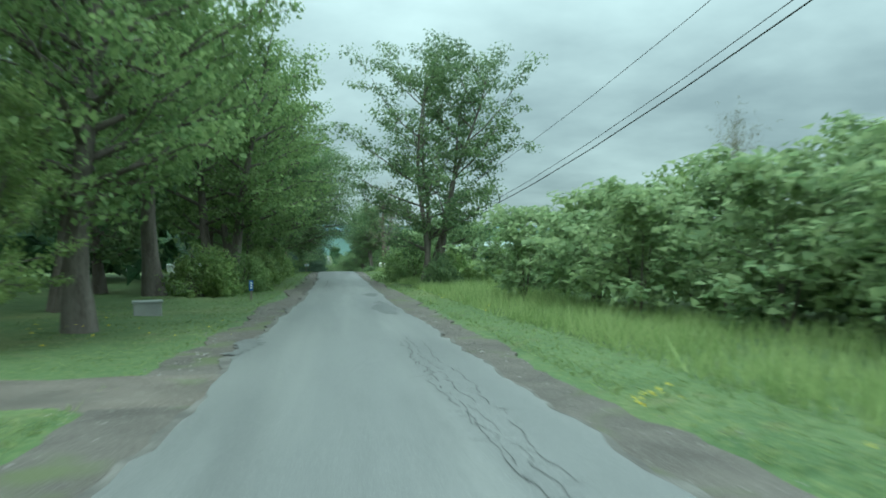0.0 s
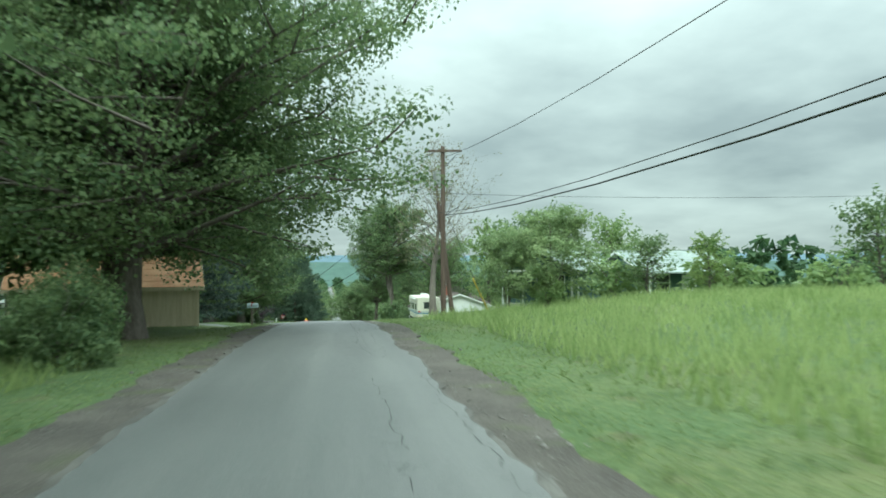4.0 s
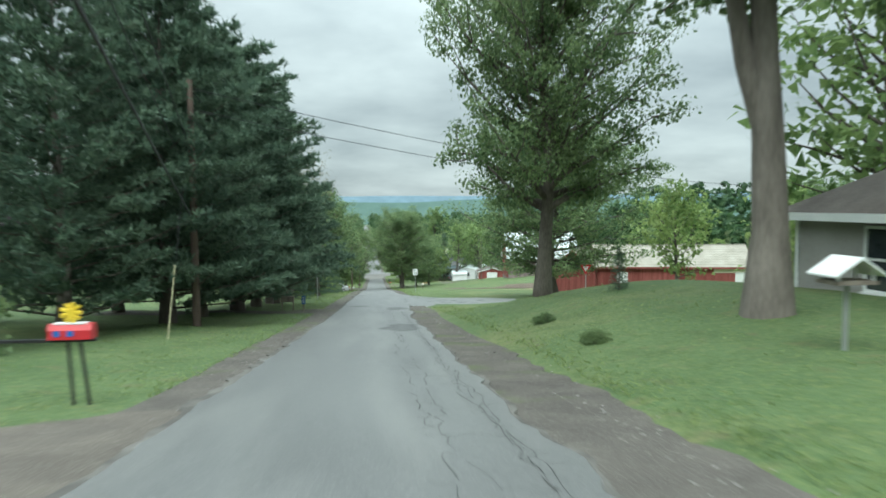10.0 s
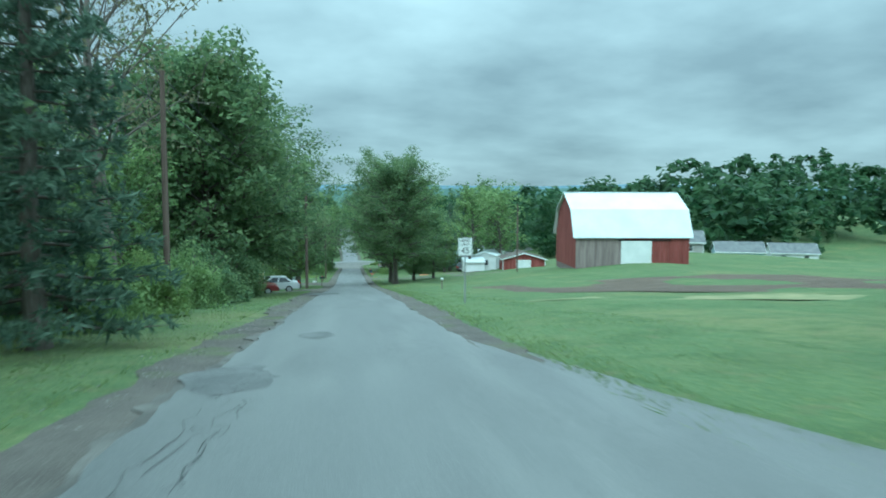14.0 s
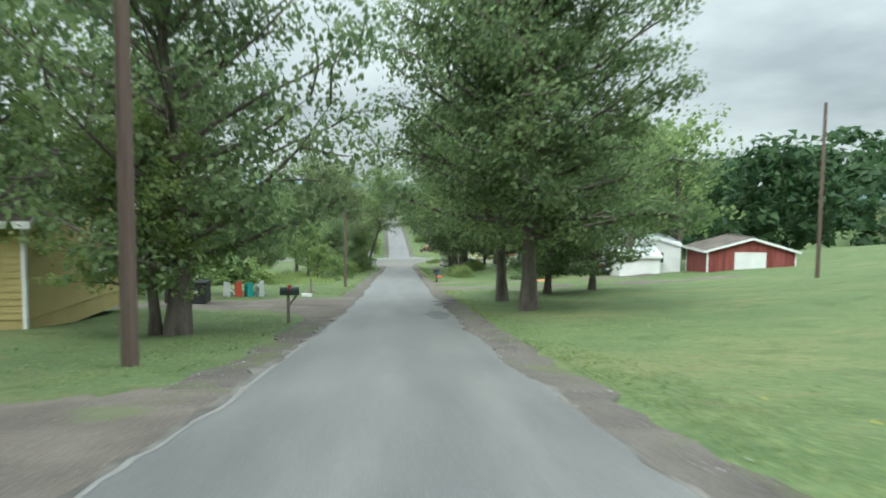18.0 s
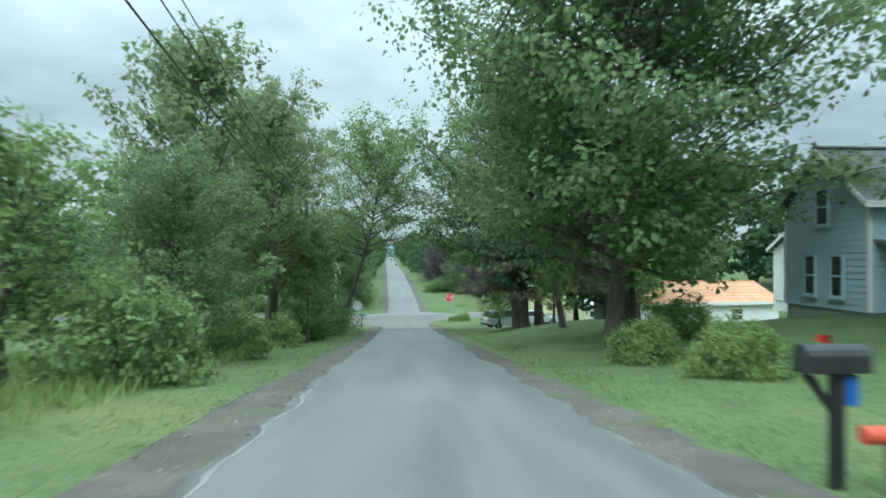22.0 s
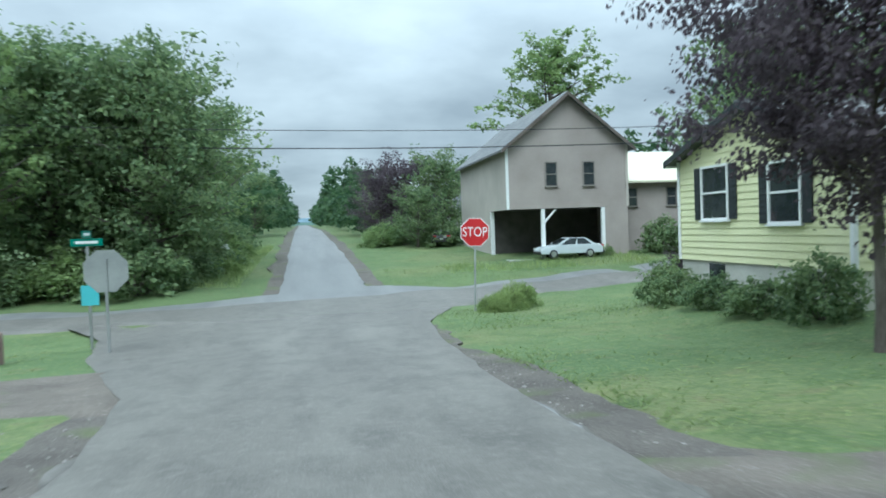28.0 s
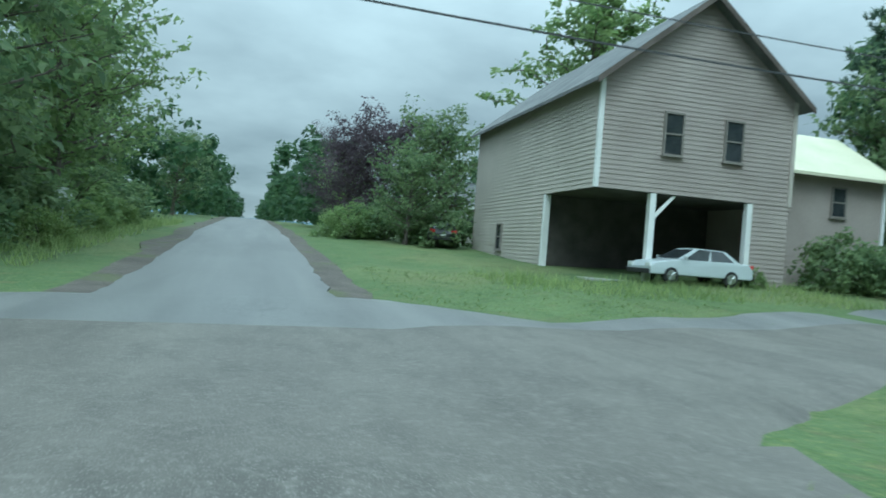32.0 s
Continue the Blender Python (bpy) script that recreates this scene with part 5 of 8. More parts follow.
def house(name, label, category, x, y, turn, L, D, wall_h, roof_h, wall, roof, over=0.4, skin="lap", foundation=0.0, hip=False, z=None, trim=None, base_drop=0.6, rake=None, block=None):
    """A house with its ridge along local x: walls with thickness, skin, roof slabs, fascia and corner boards."""
    z = min(gz(x + a, y + b) for a in (-L / 3, 0, L / 3) for b in (-D / 3, 0, D / 3)) if z is None else z
    root = thing(name, pose(x, y, z, 0, 0, turn), label, category)
    trim = trim or WHITE
    f = foundation
    if f:
        part("foundation", box(B(), -L / 2 + 0.03, -D / 2 + 0.03, -base_drop, L / 2 - 0.03, D / 2 - 0.03, f), block or CONCRETE, root)
    t = 0.16
    g = 0 if hip else roof_h
    lo = f if f else -base_drop
    for nm, W, half, trn in (("wall", L, D / 2, 0), ("wall", L, D / 2, 180), ("wall", D, L / 2, 90), ("wall", D, L / 2, -90)):
        gab = g if W == D and trn in (90, -90) else 0
        inn = 0 if trn in (0, 180) else t
        poly = [(-W / 2 + inn, lo), (W / 2 - inn, lo), (W / 2 - inn, wall_h)] + ([(0, wall_h + gab)] if gab else []) + [(-W / 2 + inn, wall_h)]
        w = part("wall", prism(B(), poly, "y", 0, t), wall, root, m=pose(0, 0, 0, 0, 0, trn) @ pose(0, -half, 0))
        if skin == "lap":
            b = B()
            lap(b, W, wall_h - f, gab)
            tagged(part("siding", b, wall, w, m=pose(0, -0.002, f)), kind="stuff")
        elif skin == "board":
            boards(w, W, wall_h, gab, wall, pose(0, -0.002, 0))
        elif skin == "sheet":
            b = B()
            n = int(W / 0.3)
            for i in range(n):
                xx = -W / 2 + (i + 0.5) * W / n
                hh = wall_h + gab * (1 - abs(xx) / (W / 2))
                box(b, xx - 0.03, -0.025, f, xx + 0.03, 0.0, hh - 0.03)
            tagged(part("siding", b, wall, w, m=pose(0, -0.001, 0)), kind="stuff")
    b = B()
    for sx in (-1, 1):
        for sy in (-1, 1):
            cx, cy = sx * L / 2, sy * D / 2
            part("corner_board", box(B(), cx - 0.06, cy - 0.06, lo if f == 0 else f, cx + 0.06, cy + 0.06, wall_h), trim, root)
    b.free()
    ea, sl = over, roof_h / (D / 2)
    th = 0.13
    if hip:
        r = max(0.3, L / 2 - D / 2)
        X, Y = L / 2 + ea, D / 2 + ea
        zl, zt = wall_h - ea * sl, wall_h + roof_h
        for pts in (((-X, -Y), (X, -Y), (r, 0), (-r, 0)), ((X, Y), (-X, Y), (-r, 0), (r, 0)), ((X, -Y), (X, Y), (r, 0)), ((-X, Y), (-X, -Y), (-r, 0))):
            bm = B()
            top = [bm.verts.new((p, q, (zt if q == 0 else zl) + th)) for p, q in pts]
            bot = [bm.verts.new((p, q, (zt if q == 0 else zl))) for p, q in pts]
            bm.faces.new(top), bm.faces.new(bot[::-1])
            for i in range(len(pts)):
                j = (i + 1) % len(pts)
                bm.faces.new((bot[i], bot[j], top[j], top[i]))
            part("roof", bm, roof, root)
        part("fascia", box(box(box(box(B(), -X - 0.02, -Y - 0.03, zl - 0.06, X + 0.02, -Y, zl + 0.14), -X - 0.02, Y, zl - 0.06, X + 0.02, Y + 0.03, zl + 0.14), X, -Y, zl - 0.06, X + 0.03, Y, zl + 0.14), -X - 0.03, -Y, zl - 0.06, -X, Y, zl + 0.14), trim, root)
    else:
        for s in (-1, 1):
            y0, z0 = s * (D / 2 + ea), wall_h - ea * sl
            poly = [(y0, z0 + 0.02), (0, wall_h + roof_h + 0.02), (0, wall_h + roof_h + 0.02 + th), (y0, z0 + 0.02 + th)]
            rf = part("roof", prism(B(), poly, "x", -L / 2 - ea, L / 2 + ea), roof, root)
            bm = B()
            n = max(3, int(math.hypot(D / 2 + ea, roof_h) / 0.45))
            for k in range(n):
                f0 = k / n
                yy, zz = y0 * (1 - f0), z0 + (wall_h + roof_h - z0) * f0
                f1 = (k + 1) / n
                y1, z1 = y0 * (1 - f1), z0 + (wall_h + roof_h - z0) * f1
                vs = [bm.verts.new(v) for v in ((-L / 2 - ea, yy, zz + th + 0.045), (L / 2 + ea, yy, zz + th + 0.045), (L / 2 + ea, y1, z1 + th + 0.024), (-L / 2 - ea, y1, z1 + th + 0.024), (-L / 2 - ea, yy, zz + th + 0.02), (L / 2 + ea, yy, zz + th + 0.02))]
                bm.faces.new(vs[:4] if s < 0 else vs[3::-1]), bm.faces.new((vs[0], vs[4], vs[5], vs[1]))
            tagged(part("roof_covering", bm, roof, rf), kind="stuff")
            part("fascia", box(B(), -L / 2 - ea - 0.02, min(y0, y0 + s * 0.03), z0 - 0.05, L / 2 + ea + 0.02, max(y0, y0 + s * 0.03), z0 + 0.16), trim, root)
            for e in (-1, 1):
                xx = e * (L / 2 + ea)
                part("rake_board", prism(B(), [(y0, z0 - 0.04), (0, wall_h + roof_h - 0.04), (0, wall_h + roof_h + 0.15), (y0, z0 + 0.15)], "x", min(xx, xx + e * 0.03), max(xx, xx + e * 0.03)), rake or trim, root)
        part("ridge_cap", box(B(), -L / 2 - ea, -0.14, wall_h + roof_h + th + 0.0, L / 2 + ea, 0.14, wall_h + roof_h + th + 0.07), roof, root)
    return root


DGREEN = M("dark_shutter", (0.02, 0.025, 0.028), (0.04, 0.045, 0.05), rough=0.6, bump=0.1)
# the tan garage under the walnut tree
h = house("garage", "tan board garage with a rusty orange metal roof", "garage", -11.9, 100.7, 15, 9, 4.6, 2.5, 1.7, TANBOARD, METAL_O, over=0.3, skin="board", trim=TANBOARD)
# grey-green house beyond the field
h = house("house", "dark teal gabled cottage with a white-posted porch", "house", 17.9, 111.2, 55, 10, 5.2, 2.55, 1.25, GREENSIDE, SHINGLE_P, over=0.45, z=-3.35)
for py in (-2.5, 2.5):
    part("porch_post", box(B(), -6.3, py - 0.06, -0.6, -6.18, py + 0.06, 2.3), WHITE, h)
part("porch_beam", box(B(), -6.3, -2.6, 2.3, -6.18, 2.6, 2.44), WHITE, h)
part("porch_gable", prism(B(), [(-2.6, 2.44), (2.6, 2.44), (0, 3.66)], "x", -6.28, -6.2), GREENSIDE, h)
for e in (-1, 1):
    part("porch_roof", prism(B(), [(e * 3.05, 2.34), (0, 3.82), (0, 3.94), (e * 3.05, 2.46)], "x", -6.7, -5.42), SHINGLE_P, h)
    part("rake_board", prism(B(), [(e * 3.07, 2.30), (0, 3.78), (0, 3.92), (e * 3.07, 2.44)], "x", -6.74, -6.702), WHITE, h)
part("porch_floor", box(B(), -6.5, -2.6, -0.5, -5.0, 2.6, 0.06), CONCRETE, h)
door(h, -5.0, 0.9, 0.06, 0.95, 2.05, -90, GREENSIDE), window(h, -5.0, -1.1, 1.5, 1.0, 1.1, -90)
h = house("house", "low grey-green house with a pale roof and porch posts", "house", 26.9, 113.2, 0, 6.6, 7, 2.8, 1.2, GREENSIDE, SHINGLE_P, over=0.6, z=-3.6)
window(h, -1.6, -3.5, 1.6, 1.1, 1.3, 0), door(h, 0.6, -3.5, 0, 0.95, 2.05, 0, WHITE)
part("porch_roof", prism(B(), [(-5.4, 2.35), (-3.45, 2.75), (-3.45, 2.87), (-5.4, 2.47)], "x", -3.6, 3.9), SHINGLE_P, h)
for px in (-3.3, 0.2, 3.7):
    part("porch_post", box(B(), px - 0.07, -5.2, -0.6, px + 0.07, -5.06, 2.36), WHITE, h)
# white house behind the motorhome
h = house("house", "white sided house with a brown roof and garage door", "house", 16.2, 151.7, 90, 6.6, 9.4, 2.7, 1.7, WHITE, SHINGLE, over=0.4)
window(h, -3.3, 2.2, 1.6, 0.9, 1.1, -90), window(h, -3.3, -2.6, 1.6, 0.9, 1.1, -90), door(h, -1.6, 4.7, 0, 2.5, 2.2, 180, WHITE, "garage_door"), window(h, 2.0, 4.7, 1.6, 1, 1.2, 180)
ch = part("chimney", box(B(), 0.4, 0.6, 3.6, 1.2, 1.4, 5.6), BRICK, h)
part("chimney_cap", box(B(), 0.32, 0.52, 5.6, 1.28, 1.48, 5.72), CONCRETE, ch)
b = B()
cyl(b, (3.0, -1.5, 3.8), (3.0, -1.5, 7.4), 0.03), cyl(b, (3.0, -2.8, 7.3), (3.0, -0.2, 7.3), 0.02), cyl(b, (2.4, -2.3, 7.3), (3.6, -2.3, 7.3), 0.015), cyl(b, (2.5, -0.9, 7.3), (3.5, -0.9, 7.3), 0.015)
part("antenna", b, M("grey_metal", (0.4, 0.4, 0.4), rough=0.4, metal=0.8, bump=0), h)
# grey clapboard house with a hip roof
h = house("house", "grey clapboard house with a brown hip roof", "house", 17.4, 160.7, 2, 11.4, 10, 2.75, 2.9, GREYSIDE, SHINGLE, over=0.5, hip=True, z=-9.6)
for wx in (-3.2, 0.6, 3.6):
    window(h, wx, -5, 1.55, 1.0, 1.5, 0)
window(h, -5.7, -2, 1.55, 0.9, 1.4, -90), window(h, -5.7, 2, 1.55, 0.9, 1.4, -90)
part("vent_pipe", cyl(B(), (-3.6, -1.2, 4.6), (-3.6, -1.2, 6.1), 0.07), BLACK, h)
# long red shed by the side road
h = house("shed", "long weathered red board shed with a grey-brown roof", "shed", 32.9, 222.9, -12, 16, 6.4, 2.9, 2.0, REDBOARD, SHINGLE_T, over=0.35, skin="board", z=-16.4, trim=REDBOARD)
door(h, -5.4, -3.2, 0.05, 0.95, 2.1, 0, WHITE), door(h, 7.0, -3.2, 0.05, 1.0, 2.1, 0, WHITE)
part("cream_gable", box(B(), 4.2, -3.26, 2.2, 8.0, -3.2, 2.88), CREAM, h)
h = house("shed", "weathered red board shed with its gable to the road", "shed", 22.8, 223.7, 62, 5.0, 4.7, 2.9, 1.6, REDBOARD, SHINGLE_T, over=0.25, skin="board", z=-16.4, trim=REDBOARD)
part("loft_hatch", box(B(), -2.56, -0.35, 2.5, -2.5, 0.35, 3.2), GREYBOARD, h)


def barn():
    """The gambrel barn: ridge along local x."""
    L, D, wh, br, bz, rz = 13.4, 9.8, 3.7, 3.6, 6.6, 8.6
    root = thing("barn", pose(33.1, 285.6, -21.0, 0, 0, -4), "weathered red gambrel barn with a white metal roof", "barn")
    prof = [(-D / 2, wh), (-br, bz), (0, rz), (br, bz), (D / 2, wh)]
    for trn in (90, -90):
        w = part("wall", prism(B(), [(-D / 2 + 0.16, -0.8), (D / 2 - 0.16, -0.8)] + [(u * 0.965, v - 0.06) for u, v in prof[::-1]], "y", 0, 0.15), GREYBOARD, root, m=pose(0, 0, 0, 0, 0, trn) @ pose(0, -L / 2, 0))
        n = 30
        for i in range(n):
            x = -D / 2 + (i + 0.5) * D / n
            h = np.interp(x, [u for u, _ in prof], [v for _, v in prof])
            cut = 4.2
            part("board", box(B(), x - D / n / 2 + 0.008, -0.03, -0.05 * (i % 3), x + D / n / 2 - 0.008, 0, cut), REDBOARD, w)
            if h > cut + 0.1:
                part("board", box(B(), x - D / n / 2 + 0.008, -0.036, cut + 0.02, x + D / n / 2 - 0.008, 0, h - 0.03), REDBOARD, w)
    for trn, mt in ((0, GREYBOARD), (180, REDBOARD)):
        w = part("wall", box(B(), -L / 2, 0, -0.8, L / 2, 0.15, wh - 0.04), mt, root, m=pose(0, 0, 0, 0, 0, trn) @ pose(0, -D / 2, 0))
        me = {}
        for mm in (REDBOARD, GREYBOARD):
            b = B()
            box(b, -0.145, -0.03, 0, 0.145, 0, wh - 0.06)
            me[mm.name] = bpy.data.meshes.new("board")
            b.to_mesh(me[mm.name]), b.free()
            me[mm.name].materials.append(mm)
        n = 43
        for i in range(n):
            x = -L / 2 + (i + 0.5) * L / n
            ob = new("board", me[(GREYBOARD if trn == 0 and x < -1.2 else REDBOARD).name])
            ob.parent = w
            ob.matrix_local = pose(x, -0.004 * (i % 2), -0.04 * (i % 3))
    dr = part("sliding_door", box(B(), -1.4, -0.12, 0.1, 2.2, -0.05, 3.1), WHITE, root, "white sliding barn door", m=pose(0, -D / 2 - 0.03, 0))
    part("door_rail", box(B(), -1.8, -0.1, 3.12, 4.4, -0.03, 3.22), BLACK, dr)
    for i in range(6):
        part("door_board", box(B(), -1.4 + i * 0.6 + 0.01, -0.14, 0.12, -1.4 + (i + 1) * 0.6 - 0.01, -0.119, 3.08), WHITE, dr)
    ov = 0.35
    for s in (-1, 1):
        for (u0, v0), (u1, v1) in (((D / 2 + 0.3, wh - 0.28), (br, bz)), ((br, bz), (0, rz))):
            rf = part("roof", prism(B(), [(s * u0, v0), (s * u1, v1), (s * u1, v1 + 0.12), (s * u0, v0 + 0.12)], "x", -L / 2 - ov, L / 2 + ov), METAL_W, root)
            b = B()
            n = 22
            for i in range(n + 1):
                x = -L / 2 - ov + (L + 2 * ov) * i / n
                vs = [b.verts.new(p) for p in ((x - 0.02, s * u0, v0 + 0.155), (x + 0.02, s * u0, v0 + 0.155), (x + 0.02, s * u1, v1 + 0.155), (x - 0.02, s * u1, v1 + 0.155))]
                b.faces.new(vs)
            tagged(part("roof_ribbing", b, METAL_W, rf), kind="stuff")
    part("ridge_cap", box(B(), -L / 2 - ov, -0.16, rz + 0.1, L / 2 + ov, 0.16, rz + 0.18), METAL_W, root)


barn()
# small red shed with a white door, and a white lean-to beside it
h = house("shed", "small red gable shed with a white overhead door", "shed", 29.2, 319.0, 84, 5.4, 7, 2.1, 1.0, REDBOARD, SHINGLE, over=0.3, skin="board", z=-25.4, trim=WHITE)
door(h, -2.7, 0.1, 0.0, 2.3, 1.95, -90, WHITE, "overhead_door")
h = house("shed", "low white lean-to shed beside the red shed", "shed", 21.4, 322.5, 0, 3.4, 3, 1.9, 0.6, WHITE, METAL_W, over=0.2, skin="none")
h = house("house", "small grey-white house with a front porch", "house", 26.5, 352, 12, 9, 7, 3.0, 2.4, WHITE, SHINGLE_G, over=0.3, z=-27.0)
for wx in (-3, 0.2, 3):
    window(h, wx, -3.5, 1.6, 0.9, 1.4, 0)
window(h, -4.5, 0, 4.1, 0.8, 1.0, -90)
for px in (-4.4, -1.5, 1.5, 4.4):
    part("porch_post", box(B(), px - 0.06, -5.4, -0.3, px + 0.06, -5.28, 2.5), WHITE, h)
part("porch_roof", prism(B(), [(-5.7, 2.45), (-3.45, 2.95), (-3.45, 3.05), (-5.7, 2.55)], "x", -4.8, 4.8), METAL_W, h)
for hx, hy, mt, lb in ((66, 338, GREYSIDE, "distant tan and green house on the rise"), (88, 352, BLUESIDE, "distant pale blue house on the rise"), (104, 356, WHITE, "distant white house on the rise")):
    h = house("house", lb, "house", hx, hy, -20, 10, 7, 2.8, 2.0, mt, SHINGLE_G, over=0.4)
    window(h, -2.5, -3.5, 1.6, 1, 1.2, 0), window(h, 2.5, -3.5, 1.6, 1, 1.2, 0), door(h, 0, -3.5, 0, 0.95, 2.05, 0, WHITE)
# house on the left seen between trunks, set back on its lawn
h = house("house", "low white house behind the trees with a metal roof", "house", -31, 137, 0, 14, 8, 2.7, 1.6, WHITE, METAL_W, over=0.4)
window(h, -3.5, -4, 1.6, 1.2, 1.2, 0), window(h, 2.5, -4, 1.6, 1.2, 1.2, 0), door(h, 0, -4, 0, 0.95, 2.05, 0, BRICK), window(h, 7, 0, 1.6, 1.1, 1.2, 90)
# mustard house by the gravel yard
h = house("house", "mustard yellow house with a dark roof and white corners", "house", -14.9, 286.0, 0, 9.6, 7.6, 2.9, 2.2, MUSTARD, SHINGLE, over=0.4, z=-22.75)
window(h, 2.8, -3.8, 1.7, 1.0, 1.5, 0), window(h, -0.6, -3.8, 1.7, 1.0, 1.5, 0), window(h, 4.8, 1.0, 1.7, 0.9, 1.4, 90), door(h, -2.9, -3.8, 0.1, 0.95, 2.05, 0, WHITE)
# white trailer home with its awning
h = house("mobile_home", "white mobile home with dark windows behind the lawn", "mobile home", 25.5, 328, 70, 11, 3.8, 2.9, 0.5, WHITE, METAL_W, over=0.15, foundation=0.4)
for wx in (-3.6, 0.4, 3.6):
    window(h, wx, 1.9, 1.8, 1.2, 0.9, 180, sashes=1)
window(h, -5.5, 0, 1.8, 1.0, 0.9, -90, sashes=1)
# pale blue storey-and-a-half house, gable towards the road, porch in front
h = house("house", "pale blue gabled house with a porch and upper bay", "house", 18.3, 337.75, 0, 9.0, 4.5, 3.7, 1.7, BLUESIDE, SHINGLE_G, over=0.3, z=-26.5, foundation=0.3, base_drop=1.6)
window(h, -4.5, 0.7, 1.35, 0.55, 1.25, -90, frame_mat=BLUESIDE), window(h, -4.5, -0.75, 1.35, 0.55, 1.25, -90, frame_mat=BLUESIDE), window(h, -4.5, 0.0, 3.6, 0.6, 1.1, -90, frame_mat=BLUESIDE)
BLUETRIM = M("light_blue_trim", (0.42, 0.6, 0.68), (0.52, 0.69, 0.76), rough=0.6, scale=1.0, fine=12, bump=0.1)
bay = part("upper_bay", box(B(), -4.0, -2.75, 2.45, -1.4, -2.28, 3.62, 0.01), BLUETRIM, h, "light blue upper bay")
part("bay_window", box(B(), -3.3, -2.77, 2.7, -2.1, -2.74, 3.4), GLASS, bay)
porch = part("porch_floor", box(B(), -4.3, -3.9, -0.35, 4.3, -2.28, 0.12), BLUETRIM, h, "light blue porch floor and skirt")
part("porch_roof", prism(B(), [(-4.15, 2.1), (-2.27, 2.4), (-2.27, 2.5), (-4.15, 2.2)], "x", -4.4, 4.4), SHINGLE_G, h)
for px in (-4.15, -2.0, 0.2, 2.4, 4.15):
    part("porch_post", box(B(), px - 0.07, -3.85, 0.1, px + 0.07, -3.71, 2.14), WHITE, porch)
part("rail", box(B(), -4.1, -3.81, 0.85, 4.1, -3.75, 0.93), WHITE, porch)
door(h, -1.2, -2.25, 0.12, 0.9, 1.95, 0, WHITE), window(h, -3.0, -2.25, 1.35, 0.8, 1.1, 0), window(h, 1.4, -2.25, 1.35, 0.8, 1.1, 0)
# low white building with an orange roof
h = house("outbuilding", "low white outbuilding with a rusty orange roof", "outbuilding", 21.6, 368.0, 12, 12, 6, 2.3, 1.3, WHITE, METAL_O, over=0.3, skin="none")
window(h, -3, -3, 1.4, 0.9, 0.8, 0), window(h, 2.4, -3, 1.4, 0.9, 0.8, 0), door(h, 0, -3, 0, 0.9, 1.95, 0, WHITE)
# yellow garage beside the drive
h = house("garage", "pale yellow garage with an open dark door", "garage", 22.5, 387.5, 4, 9, 6, 2.5, 1.3, YELLOW, METAL_W, over=0.3)
# no hole in the wall: a flat dark panel paints the shade of the doorway
part("bay_shade_panel", box(B(), -2.6, -3.04, 0.0, 0.0, -2.98, 2.1), SHADE_IN, h)
window(h, -3.6, -3, 1.5, 0.9, 0.6, 0, sashes=1), window(h, 2.4, -3, 1.5, 1.2, 1.0, 0)
# pale yellow house at the corner, gable towards the road
h = house("house", "pale yellow gabled house with dark shutters", "house", 16.3, 394.85, 0, 9.0, 7.5, 4.0, 1.15, YELLOW, SHINGLE_G, over=0.35, foundation=0.85, z=-31.6, base_drop=1.4, rake=DGREEN, block=PALEBLOCK)
window(h, -4.5, 1.65, 2.9, 1.3, 1.5, -90, DGREEN), window(h, -4.5, -1.5, 2.75, 1.15, 1.5, -90, DGREEN), window(h, -1.2, 4.0, 2.65, 0.9, 1.4, 180, DGREEN)
for wy in (1.7, -2.3):
    part("cellar_window", box(B(), -4.5, wy - 0.4, 0.34, -4.42, wy + 0.4, 0.78), GLASS, h)


TAUPE_TRIM = M("weathered_window_trim", (0.16, 0.145, 0.13), (0.24, 0.22, 0.2), rough=0.8, bump=0.2)


